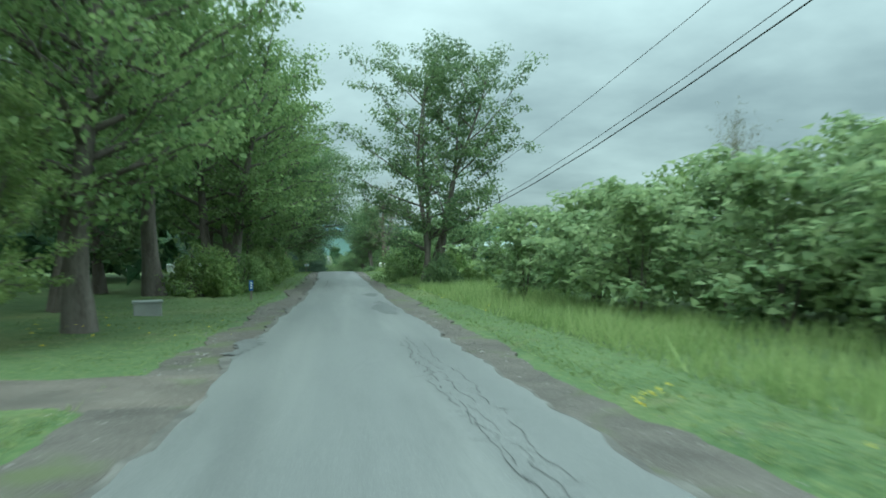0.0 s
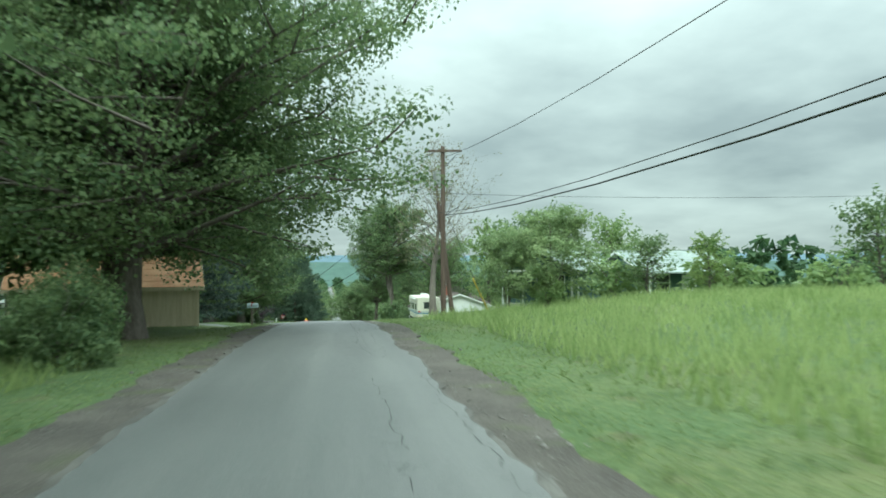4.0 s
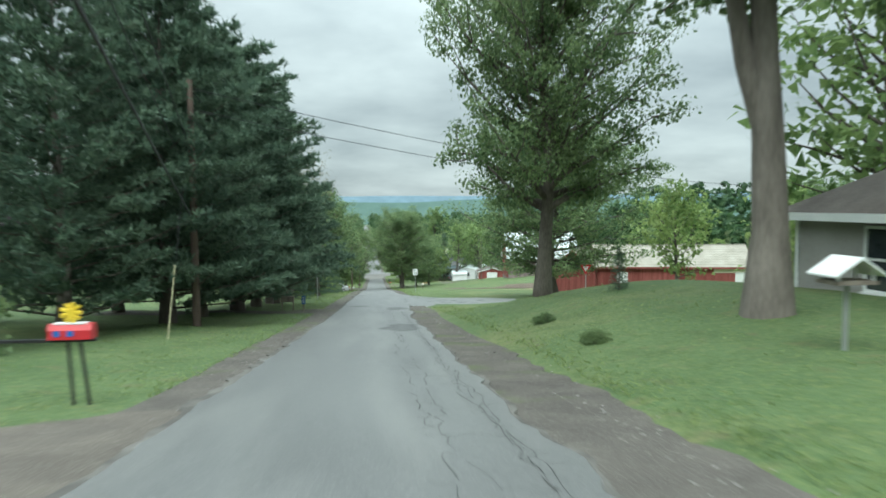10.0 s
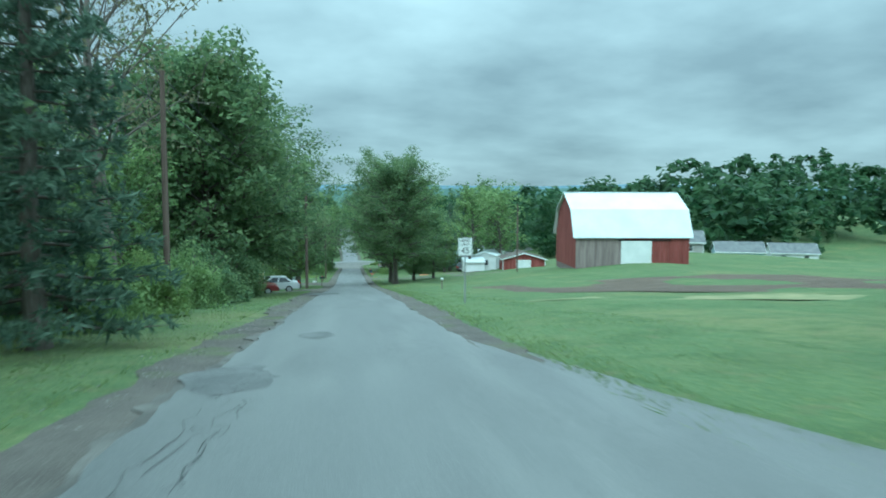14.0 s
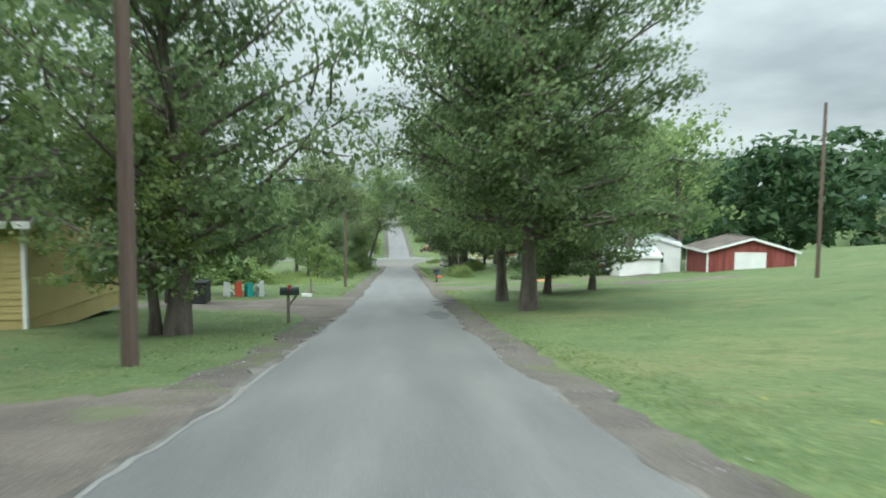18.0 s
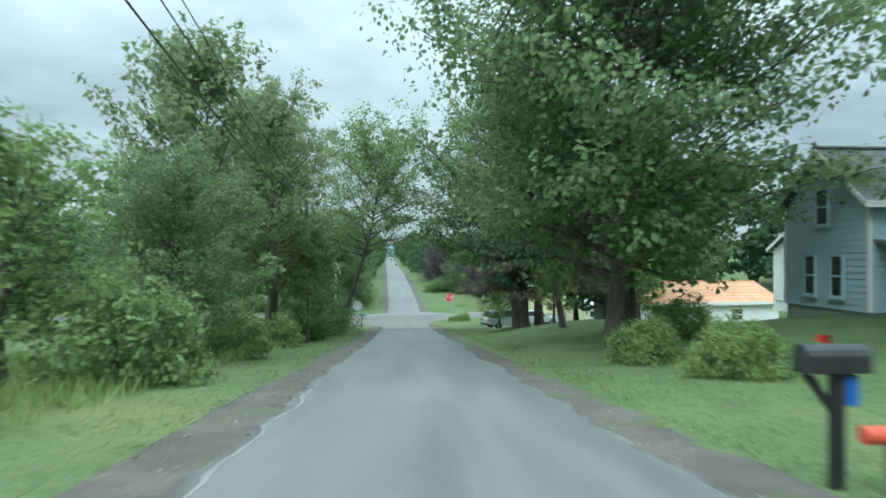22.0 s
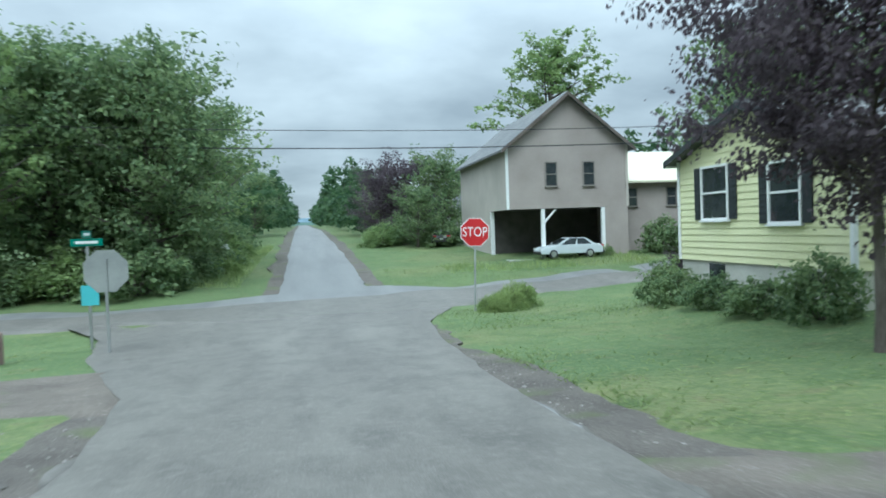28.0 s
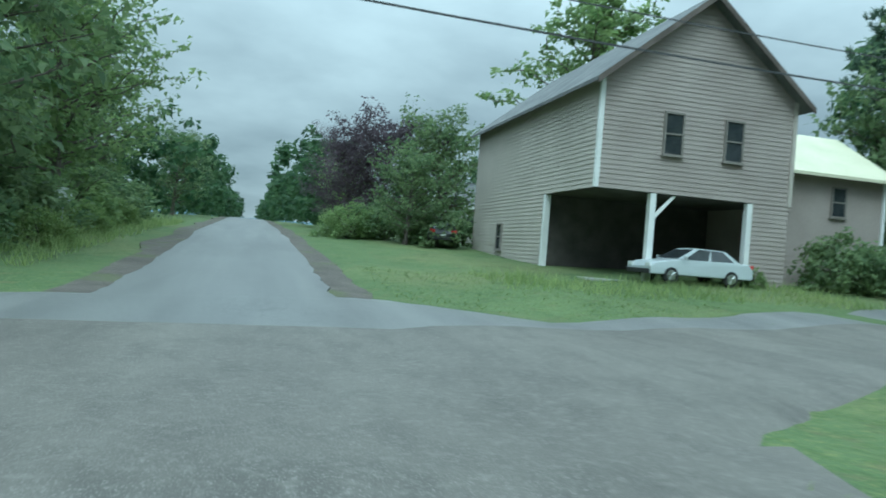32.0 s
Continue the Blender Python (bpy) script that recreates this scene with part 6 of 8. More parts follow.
def carriage_barn():
    """The tall taupe building at the crossing, open below at its corner, with a wing."""
    root = thing("carriage_barn", pose(17.6, 424.6, -31.95), "tall taupe gabled carriage barn, open below, with a wing", "barn")
    W, D, eave, ridge, op = 8.9, 16.0, 8.0, 11.6, 3.6
    t = 0.18

    def panel(poly, m, mat, sid=None):
        w = part("wall", prism(B(), poly, "y", 0, t), mat, root, m=m)
        if sid:
            x0, x1, z0, z1, gab = sid
            b = B()
            z = z0
            while z < z1 + gab - 0.06:
                zz = min(z + 0.19, z1 + gab - 0.02)
                a, c = x0, x1
                if zz > z1:
                    k = (zz - z1) / gab
                    md = (x0 + x1) / 2
                    a, c = x0 + (md - x0) * k, x1 + (md - x1) * k
                vs = [b.verts.new(v) for v in ((a, -0.032, z), (c, -0.032, z), (c, -0.008, zz), (a, -0.008, zz), (a, -0.002, z), (c, -0.002, z))]
                b.faces.new(vs[:4]), b.faces.new((vs[1], vs[0], vs[4], vs[5]))
                z = zz
            tagged(part("siding", b, mat, w), kind="stuff")
        return w

    h = W / 2
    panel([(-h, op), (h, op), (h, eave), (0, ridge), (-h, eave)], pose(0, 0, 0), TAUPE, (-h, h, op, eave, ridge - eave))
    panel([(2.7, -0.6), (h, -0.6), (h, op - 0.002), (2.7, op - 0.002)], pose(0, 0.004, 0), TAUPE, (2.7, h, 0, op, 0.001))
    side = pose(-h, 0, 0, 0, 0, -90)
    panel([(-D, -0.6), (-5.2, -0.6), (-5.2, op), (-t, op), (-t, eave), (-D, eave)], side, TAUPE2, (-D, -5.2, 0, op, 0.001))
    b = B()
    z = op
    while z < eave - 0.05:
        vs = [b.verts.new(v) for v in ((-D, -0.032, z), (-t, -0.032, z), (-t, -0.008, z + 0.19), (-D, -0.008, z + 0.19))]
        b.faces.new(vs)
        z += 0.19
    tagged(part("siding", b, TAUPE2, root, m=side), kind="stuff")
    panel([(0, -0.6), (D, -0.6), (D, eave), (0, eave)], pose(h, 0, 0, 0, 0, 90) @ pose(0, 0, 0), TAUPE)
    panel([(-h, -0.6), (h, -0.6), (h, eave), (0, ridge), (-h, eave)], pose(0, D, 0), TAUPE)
    # back wall and loft floor are darkened to stand for shade in the open bay
    part("back_wall", box(B(), -h + 0.2, 5.2, -0.5, h - 0.2, 5.35, op), SHADE_IN, root)
    part("loft_floor", box(B(), -h + 0.05, 0.05, op - 0.02, h - 0.05, D - 0.05, op + 0.2), SHADE_IN, root)
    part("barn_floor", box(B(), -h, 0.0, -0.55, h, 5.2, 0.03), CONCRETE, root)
    for px, py in ((-1.9, 0.12), (2.6, 0.12), (-h + 0.1, 5.0), (-h + 0.1, 0.14)):
        if (px, py) == (-h + 0.1, 0.14):
            continue
        part("post", box(B(), px - 0.13, py - 0.13, -0.55, px + 0.13, py + 0.13, op - 0.03), WHITE, root)
    part("brace", prism(B(), [(-1.8, op - 0.9), (-1.0, op - 0.05), (-0.85, op - 0.05), (-1.8, op - 1.1)], "y", 0.06, 0.16), WHITE, root)
    for px in (-h, h):
        part("corner_board", box(B(), px - 0.09, -0.07, op, px + 0.09, 0.09, eave), WHITE if px < 0 else TAUPE2, root)
    sl = (ridge - eave) / h
    for s in (-1, 1):
        part("roof", prism(B(), [(s * (h + 0.5), eave - 0.5 * sl), (0, ridge), (0, ridge + 0.16), (s * (h + 0.5), eave - 0.5 * sl + 0.16)], "y", -0.55, D + 0.4), SHINGLE_G, root)
        part("rake_board", prism(B(), [(s * (h + 0.5), eave - 0.5 * sl - 0.12), (0, ridge - 0.12), (0, ridge + 0.14), (s * (h + 0.5), eave - 0.5 * sl + 0.14)], "y", -0.6, -0.552), SHINGLE, root)
    for wx in (-1.25, 1.55):
        window(root, wx, -0.02, 6.0, 0.75, 1.6, 0, frame_mat=TAUPE_TRIM)
    window(root, -h - 0.02, 11.0, 1.6, 0.7, 1.3, -90, frame_mat=TAUPE_TRIM)
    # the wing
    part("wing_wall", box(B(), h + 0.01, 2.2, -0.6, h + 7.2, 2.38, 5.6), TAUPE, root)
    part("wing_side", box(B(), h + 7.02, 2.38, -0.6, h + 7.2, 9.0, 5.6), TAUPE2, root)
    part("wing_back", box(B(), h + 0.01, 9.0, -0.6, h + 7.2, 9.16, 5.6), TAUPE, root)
    part("wing_roof", prism(B(), [(1.6, 5.35), (5.7, 7.9), (9.7, 5.35), (9.7, 5.5), (5.7, 8.06), (1.6, 5.5)], "x", h + 0.12, h + 7.6), METAL_Y, root)
    part("corner_board", box(B(), h + 7.1, 2.1, -0.6, h + 7.26, 2.26, 5.6), WHITE, root)
    window(root, h + 1.4, 2.2, 4.3, 0.7, 1.3, 0, frame_mat=TAUPE_TRIM), window(root, h + 4.6, 2.2, 4.3, 0.7, 1.3, 0, frame_mat=TAUPE_TRIM)


carriage_barn()
h = house("house", "grey house behind the purple tree", "house", 21, 462, 0, 9, 8, 3.2, 2.2, GREYSIDE, SHINGLE_G, over=0.4)
window(h, -3, -4, 1.6, 0.9, 1.3, 0)

# ---- vehicles ----
RUBBER = M("tyre_rubber", (0.015, 0.015, 0.016), (0.03, 0.03, 0.03), rough=0.85, bump=0.3)
CHROME = M("wheel_alloy", (0.45, 0.46, 0.47), (0.6, 0.6, 0.61), rough=0.3, metal=0.9, bump=0)
LAMP_R = M("tail_lamp_red", (0.35, 0.02, 0.02), (0.5, 0.04, 0.03), rough=0.2, bump=0)
LAMP_W = M("head_lamp", (0.6, 0.62, 0.62), (0.75, 0.76, 0.76), rough=0.15, bump=0)


def paint(name, c):
    return M(name, c, tuple(v * 0.88 for v in c), rough=0.3, scale=0.6, fine=20, bump=0.02, spec=0.6)


def wheel(parent, x, y, r, w=0.22):
    b = B()
    cyl(b, (x, y - w / 2, r), (x, y + w / 2, r), r, seg=20)
    bmesh.ops.bevel(b, geom=[e for e in b.edges if e.calc_length() < 0.3 * r * 2 and abs((e.verts[0].co.y - e.verts[1].co.y)) < 1e-4], offset=0.03, segments=2, affect="EDGES")
    wh = part("wheel", b, RUBBER, parent)
    s = 1 if y > 0 else -1
    b = B()
    cyl(b, (x, y + s * (w / 2 - 0.03), r), (x, y + s * (w / 2 + 0.012), r), r * 0.62, r * 0.58, seg=16)
    for k in range(5):
        a = 6.283 * k / 5
        cyl(b, (x, y + s * (w / 2 + 0.012), r), (x + math.cos(a) * r * 0.55, y + s * (w / 2 + 0.02), r + math.sin(a) * r * 0.55), 0.035, seg=5)
    part("rim", b, CHROME, wh)


def car(name, label, x, y, turn, body, glasshouse, mat, W=1.78, wheel_r=0.33, axles=(1.35, -1.3), z=None, group="parked cars"):
    """A car along local x (nose at +x): body shell, glasshouse, panes, wheels, lamps, bumpers."""
    root = thing(name, pose(x, y, gz(x, y) + 0.05 if z is None else z, 0, 0, turn), label, "car", group)
    b = prism(B(), body, "y", -W / 2, W / 2)
    for v in b.verts:
        if v.co.z > 0.8:
            v.co.y *= 0.94
    bmesh.ops.bevel(b, geom=list(b.edges), offset=0.05, segments=2, affect="EDGES", profile=0.6)
    part("body", b, mat, root)
    b = prism(B(), glasshouse, "y", -W / 2 * 0.92, W / 2 * 0.92)
    top = max(p[1] for p in glasshouse)
    low = min(p[1] for p in glasshouse)
    for v in b.verts:
        v.co.y *= 1 - 0.2 * (v.co.z - low) / (top - low)
    bmesh.ops.bevel(b, geom=list(b.edges), offset=0.04, segments=2, affect="EDGES")
    part("cabin", b, mat, root)
    g = np.array(glasshouse)
    c = g.mean(0)
    for s in (-1, 1):
        for f0, f1 in ((0.06, 0.47), (0.53, 0.94)):
            bl, tl, tr, br = g[0], g[1], g[-2], g[-1]
            low_l, low_r, top_l, top_r = bl + (br - bl) * f0, bl + (br - bl) * f1, tl + (tr - tl) * max(0.0, f0 - 0.02), tl + (tr - tl) * min(1.0, f1 + 0.02)
            q = [p + (c - p) * 0.12 for p in (low_l, low_r, top_r, top_l)]
            bm = B()
            vs = []
            for off in (0.0, 0.012):
                for p in q:
                    k = W / 2 * 0.92 * (1 - 0.2 * (p[1] - low) / (top - low)) + 0.004 + off
                    vs.append(bm.verts.new((p[0], s * k, p[1])))
            bm.faces.new(vs[4:]), bm.faces.new(vs[:4])
            for i in range(4):
                bm.faces.new((vs[i], vs[(i + 1) % 4], vs[4 + (i + 1) % 4], vs[4 + i]))
            bmesh.ops.recalc_face_normals(bm, faces=bm.faces)
            part("side_window", bm, GLASS, root)
    for nm, p, q in (("windscreen", g[-1], g[-2]), ("rear_window", g[0], g[1])):
        d = 0.025 if nm == "windscreen" else -0.025
        bm = B()
        a, e = p + (q - p) * 0.12, p + (q - p) * 0.9
        w0, w1 = W / 2 * 0.84, W / 2 * 0.70
        vs = [bm.verts.new(v) for v in ((a[0] + d, -w0, a[1]), (a[0] + d, w0, a[1]), (e[0] + d, w1, e[1]), (e[0] + d, -w1, e[1]))]
        bm.faces.new(vs)
        part(nm, bm, GLASS, root)
    xs = [p[0] for p in body]
    for nm, xx, mt, zz in (("headlight", max(xs), LAMP_W, 0.68), ("tail_light", min(xs), LAMP_R, 0.85)):
        for s in (-1, 1):
            part(nm, box(B(), xx - 0.06, s * W * 0.36 - 0.16, zz - 0.08, xx + 0.03, s * W * 0.36 + 0.16, zz + 0.08, 0.02), mt, root)
    for xx in (max(xs), min(xs)):
        part("bumper", box(B(), xx - 0.1, -W * 0.46, 0.34, xx + 0.06, W * 0.46, 0.52, 0.03), BLACK, root)
    part("number_plate", box(B(), min(xs) - 0.075, -0.16, 0.58, min(xs) - 0.055, 0.16, 0.68), WHITE, root)
    for s in (-1, 1):
        part("door_mirror", box(B(), glasshouse[-1][0] - 0.35, s * W / 2 - 0.03 + s * 0.08, low + 0.02, glasshouse[-1][0] - 0.2, s * W / 2 + 0.03 + s * 0.08, low + 0.17, 0.02), mat, root)
        for a in axles:
            wheel(root, a, s * (W / 2 - 0.1), wheel_r)
    return root


SEDAN = [(-2.25, .34), (-2.28, .72), (-2.1, .95), (-1.1, .98), (.95, .95), (1.95, .82), (2.25, .62), (2.25, .34)]
SEDAN_G = [(-1.75, .94), (-1.1, 1.40), (.2, 1.43), (1.1, .93)]
SUV = [(-2.2, .40), (-2.25, .80), (-2.2, 1.08), (1.0, 1.06), (2.0, .98), (2.2, .75), (2.2, .40)]
SUV_G = [(-2.16, 1.06), (-1.9, 1.66), (.25, 1.70), (1.05, 1.05)]
JEEP = [(-1.9, .50), (-1.95, 1.05), (-1.9, 1.14), (.5, 1.14), (1.75, 1.08), (1.85, .95), (1.85, .50)]
JEEP_G = [(-1.85, 1.13), (-1.8, 1.78), (.3, 1.78), (.55, 1.13)]
car("jeep", "dark grey boxy off-road car parked on gravel", 9.8, 150.8, 205, JEEP, JEEP_G, paint("dark_grey_paint", (0.06, 0.065, 0.07)), 1.7, 0.38, (1.25, -1.2))
car("sedan", "white and silver sedan on the gravel yard", -6.7, 269.0, 190, SEDAN, SEDAN_G, paint("white_paint_car", (0.62, 0.63, 0.63)))
car("sedan", "dark red sedan parked on the gravel yard", -8.0, 263.6, 10, SEDAN, SEDAN_G, paint("dark_red_paint", (0.20, 0.03, 0.03)))
car("suv", "silver sport utility car with red tail lamps", 9.7, 380.2, 20, SUV, SUV_G, paint("silver_paint", (0.48, 0.5, 0.5)))
car("sedan", "pale green-white sedan parked on the drive", 12.9, 382.4, 8, SEDAN, SEDAN_G, paint("pale_green_paint", (0.55, 0.6, 0.57)))
car("sedan", "silver hatchback parked in front of the open barn", 17.3, 424.2, 180, SEDAN, SEDAN_G, paint("silver_blue_paint", (0.5, 0.54, 0.56)))
car("sedan", "dark car parked beside the barn", 11.3, 441.5, 80, SEDAN, SEDAN_G, paint("black_car_paint", (0.02, 0.022, 0.025)))
car("suv", "small white car in front of the far house", 22.4, 330.8, 10, SUV, SUV_G, paint("white_paint_car", (0.62, 0.63, 0.63)))
car("suv", "dark car in front of the mobile home", 20.6, 325.8, 60, SUV, SUV_G, paint("dark_grey_paint", (0.06, 0.065, 0.07)))


def motorhome():
    """A class C motorhome, tail towards the road's upper end (local -x), seen from behind and its side."""
    root = thing("motorhome", pose(10.0, 135.6, gz(10, 134) - 0.02, 0, 0, 92), "cream motorhome with blue stripes parked on the lawn", "motorhome")
    cream = M("cream_motorhome_skin", (0.62, 0.60, 0.50), (0.70, 0.68, 0.59), rough=0.45, scale=0.5, fine=10, bump=0.05)
    blue = M("blue_stripe", (0.06, 0.18, 0.32), (0.09, 0.24, 0.40), rough=0.4, bump=0)
    b = box(B(), -3.5, -1.2, 0.55, 2.1, 1.2, 2.85, 0.09)
    part("house_body", b, cream, root)
    part("over_cab", prism(B(), [(2.05, 1.95), (3.3, 2.15), (3.35, 2.6), (3.0, 2.82), (2.05, 2.84)], "y", -1.15, 1.15), cream, root)
    b = prism(B(), [(2.0, .55), (2.0, 1.95), (2.5, 1.93), (2.95, 1.25), (3.75, 1.15), (3.85, .8), (3.85, .5)], "y", -1.0, 1.0)
    bmesh.ops.bevel(b, geom=list(b.edges), offset=0.05, segments=2, affect="EDGES")
    part("cab", b, cream, root)
    part("skirt", box(B(), -3.46, -1.17, 0.28, 2.0, 1.17, 0.56), M("dark_skirt", (0.05, 0.05, 0.055), (0.09, 0.09, 0.09), bump=0.1), root)
    for s in (-1, 1):
        for z0, z1 in ((1.12, 1.24), (1.30, 1.35)):
            part("stripe", box(B(), -3.5, s * 1.2 - 0.006, z0, 2.1, s * 1.2 + 0.006, z1), blue, root)
        for x0, x1, z0, z1 in ((-2.9, -1.9, 1.5, 2.15), (-1.0, 0.1, 1.5, 2.15), (0.9, 1.5, 1.45, 2.2)):
            w = part("side_window", box(B(), x0, s * 1.2 - 0.02, z0, x1, s * 1.2 + 0.02, z1, 0.015), GLASS, root)
            for z in (z0 - 0.05, z1):
                part("window_trim", box(B(), x0 - 0.05, s * 1.2 - 0.014, z, x1 + 0.05, s * 1.2 + 0.014, z + 0.05), CHROME, w)
        part("side_window", box(B(), 2.35, s * 1.0 - 0.012, 1.3, 2.75, s * 1.0 + 0.012, 1.75), GLASS, root)
        part("vent_hatch", box(B(), -2.0, s * 1.2 - 0.015, 0.7, -1.3, s * 1.2 + 0.015, 1.02), CHROME, root)
        for xx in (3.0, -2.0):
            wheel(root, xx, s * 1.0, 0.37, 0.28)
        part("tail_light", box(B(), -3.54, s * 0.98 - 0.1, 1.28, -3.49, s * 0.98 + 0.1, 1.44, 0.01), LAMP_R, root)
        part("tail_light", box(B(), -3.54, s * 0.98 - 0.1, 0.72, -3.49, s * 0.98 + 0.1, 0.82, 0.01), LAMP_R, root)
    for z0, z1 in ((1.12, 1.24), (1.30, 1.35)):
        part("stripe", box(B(), -3.51, -1.19, z0, -3.495, 1.19, z1), blue, root)
    w = part("rear_window", box(B(), -3.53, -0.5, 1.72, -3.49, 0.5, 2.3, 0.015), GLASS, root)
    for z in (1.66, 2.305):
        part("window_trim", box(B(), -3.52, -0.56, z, -3.49, 0.56, z + 0.055), BLACK, w)
    part("rear_bumper", box(B(), -3.72, -1.15, 0.45, -3.5, 1.15, 0.62, 0.02), CHROME, root)
    ld = B()
    for yy in (-1.02, -0.72):
        cyl(ld, (-3.58, yy, 0.8), (-3.58, yy, 2.95), 0.02, seg=6)
    for k in range(7):
        cyl(ld, (-3.58, -1.02, 0.95 + 0.3 * k), (-3.58, -0.72, 0.95 + 0.3 * k), 0.016, seg=6)
    part("ladder", ld, CHROME, root)
    part("air_conditioner", box(B(), -0.9, -0.35, 2.84, 0.1, 0.35, 3.12, 0.06), WHITE, root)
    part("roof_vent", box(B(), -2.6, -0.25, 2.84, -2.1, 0.25, 2.98, 0.03), WHITE, root)
    part("roof_pod", box(B(), -3.3, 0.2, 2.84, -2.8, 0.9, 3.02, 0.05), WHITE, root)
    part("awning", cyl(B(), (-3.0, 1.27, 2.62), (1.6, 1.27, 2.62), 0.06), WHITE, root)
    part("door", box(B(), 1.2, -1.215, 0.6, 1.85, -1.195, 2.3), cream, root)


motorhome()

# ---- roadside furniture ----
TIMBER = M("weathered_timber", (0.16, 0.13, 0.11), (0.28, 0.24, 0.20), rough=0.95, scale=2, fine=18, bump=0.6, stretch=(3, 3, 0.3))
POLE_W = M("utility_pole_wood", (0.09, 0.062, 0.05), (0.17, 0.125, 0.105), rough=0.95, scale=1.5, fine=14, bump=0.6, stretch=(4, 4, 0.2))
STEEL = M("galvanised_steel", (0.30, 0.31, 0.31), (0.42, 0.43, 0.43), rough=0.5, metal=0.5, bump=0.1)
CABLE = M("black_cable", (0.02, 0.021, 0.023), (0.035, 0.035, 0.036), rough=0.7, bump=0)


def mailbox(x, y, mat, label, turn=0, h=1.05, post="wood", flag=True, size=1.0, post_mat=None):
    """A curb-side mailbox: arched box with its door towards local -y end, flag and post."""
    root = thing("mailbox", pose(x, y, gz(x, y), 0, 0, turn), label, "mailbox", "mailboxes")
    pm = post_mat or TIMBER
    if post == "wood":
        p = part("post", box(B(), -0.05, -0.05, -0.3, 0.05, 0.05, h, 0.006), pm, root)
        part("brace", prism(B(), [(0.05, h - 0.36), (0.3, h - 0.02), (0.22, h - 0.02), (0.05, h - 0.26)], "y", -0.03, 0.03), pm, p)
    else:
        part("post", cyl(B(), (0, 0, -0.3), (0, 0, h), 0.03), pm, root)
    w, l, hh = 0.165 * size / 2 * 1.2, 0.5 * size, 0.22 * size
    prof = [(-w, h), (w, h), (w, h + hh * 0.5)] + [(w * math.cos(a), h + hh * 0.5 + hh * 0.5 * math.sin(a)) for a in np.linspace(0.25, math.pi - 0.25, 7)] + [(-w, h + hh * 0.5)]
    bx = part("box", prism(B(), prof, "x", -l * 0.45, l * 0.55), mat, root)
    part("door", prism(B(), [(u * 1.06, (v - h) * 1.03 + h - 0.004) for u, v in prof], "x", l * 0.55, l * 0.55 + 0.018), mat, bx)
    if flag:
        f = B()
        box(f, -0.02, -w - 0.018, h + hh * 0.4, 0.02, -w - 0.006, h + hh * 1.25), box(f, -0.02, -w - 0.018, h + hh * 1.0, 0.10, -w - 0.006, h + hh * 1.25)
        part("flag", f, LAMP_R, bx)
    return root


mailbox(-4.0, 99.3, M("silver_blue_mailbox", (0.32, 0.42, 0.46), (0.5, 0.58, 0.6), rough=0.35, scale=6, fine=20, bump=0.05), "silver-blue mailbox on a dark timber post", 0, 0.98, size=1.15)
mailbox(-2.95, 283.8, M("dark_green_mailbox", (0.02, 0.035, 0.03), (0.04, 0.055, 0.05), rough=0.4, bump=0.05), "dark green mailbox on a wooden post", 10, 0.9, size=1.15)
mailbox(-3.8, 380.2, M("teal_mailbox", (0.04, 0.16, 0.17), (0.07, 0.22, 0.22), rough=0.4, bump=0.05), "teal mailbox on a dark post", 0, 1.1, size=1.2)
m = mailbox(3.66, 321.4, M("black_mailbox", (0.02, 0.02, 0.022), (0.04, 0.04, 0.042), rough=0.4, bump=0.05), "black mailbox above a blue box", 180, 0.96, size=1.1, post_mat=BLACK)
part("blue_box", box(B(), -0.16, -0.08, 0.68, -0.05, 0.06, 0.94, 0.01), M("blue_paint", (0.02, 0.10, 0.36), (0.03, 0.14, 0.45), rough=0.4, bump=0.05), m, "blue delivery box")
t = thing("newspaper_tube", pose(3.92, 321.0, gz(3.92, 321.0)), "orange-red newspaper tube on a short dark post", "newspaper tube")
part("post", box(B(), -0.07, -0.07, -0.3, 0.07, 0.07, 0.42, 0.01), TIMBER, t)
b = B()
cyl(b, (-0.3, 0, 0.48), (0.2, 0, 0.48), 0.075, seg=14)
part("tube", b, M("orange_red_plastic", (0.5, 0.07, 0.035), (0.6, 0.11, 0.06), rough=0.45, bump=0.05), t)
# red mailbox with a yellow flower on a black stand
t = thing("mailbox", pose(-3.68, 157.4, gz(-3.68, 157.4)), "red mailbox with a yellow flower on a black stand", "mailbox", "mailboxes")
b = B()
for px, q in ((0.0, 0.05), (0.22, 0.12), (-1.15, 0.0)):
    cyl(b, (px, 0, -0.25), (px - q, 0, 0.86), 0.025, seg=6)
box(b, -1.2, -0.03, 0.84, 0.3, 0.03, 0.88)
part("stand", b, BLACK, t)
red = M("red_mailbox_paint", (0.45, 0.02, 0.03), (0.55, 0.04, 0.05), rough=0.35, bump=0.03)
bx = part("box", prism(B(), [(-0.1, 0.88), (0.1, 0.88), (0.1, 1.0), (0.06, 1.08), (-0.06, 1.08), (-0.1, 1.0)], "x", -0.26, 0.28), red, t)
part("roof_strip", box(B(), -0.2, -0.07, 1.075, 0.2, 0.07, 1.09), WHITE, bx)
for px in (-0.15, 0.02):
    part("blue_dot", cyl(B(), (px, -0.108, 0.96), (px, -0.099, 0.96), 0.045, seg=12), M("blue_paint", (0.02, 0.10, 0.36)), bx)
b = B()
yel = M("yellow_paint", (0.65, 0.45, 0.02), (0.75, 0.55, 0.05), rough=0.5, bump=0.05)
for k in range(9):
    a = 6.283 * k / 9
    cyl(b, (0, 0, 1.22), (0.13 * math.cos(a), 0.01, 1.22 + 0.13 * math.sin(a)), 0.022, 0.03, seg=6)
cyl(b, (0, -0.02, 1.22), (0, 0.02, 1.22), 0.05, seg=12)
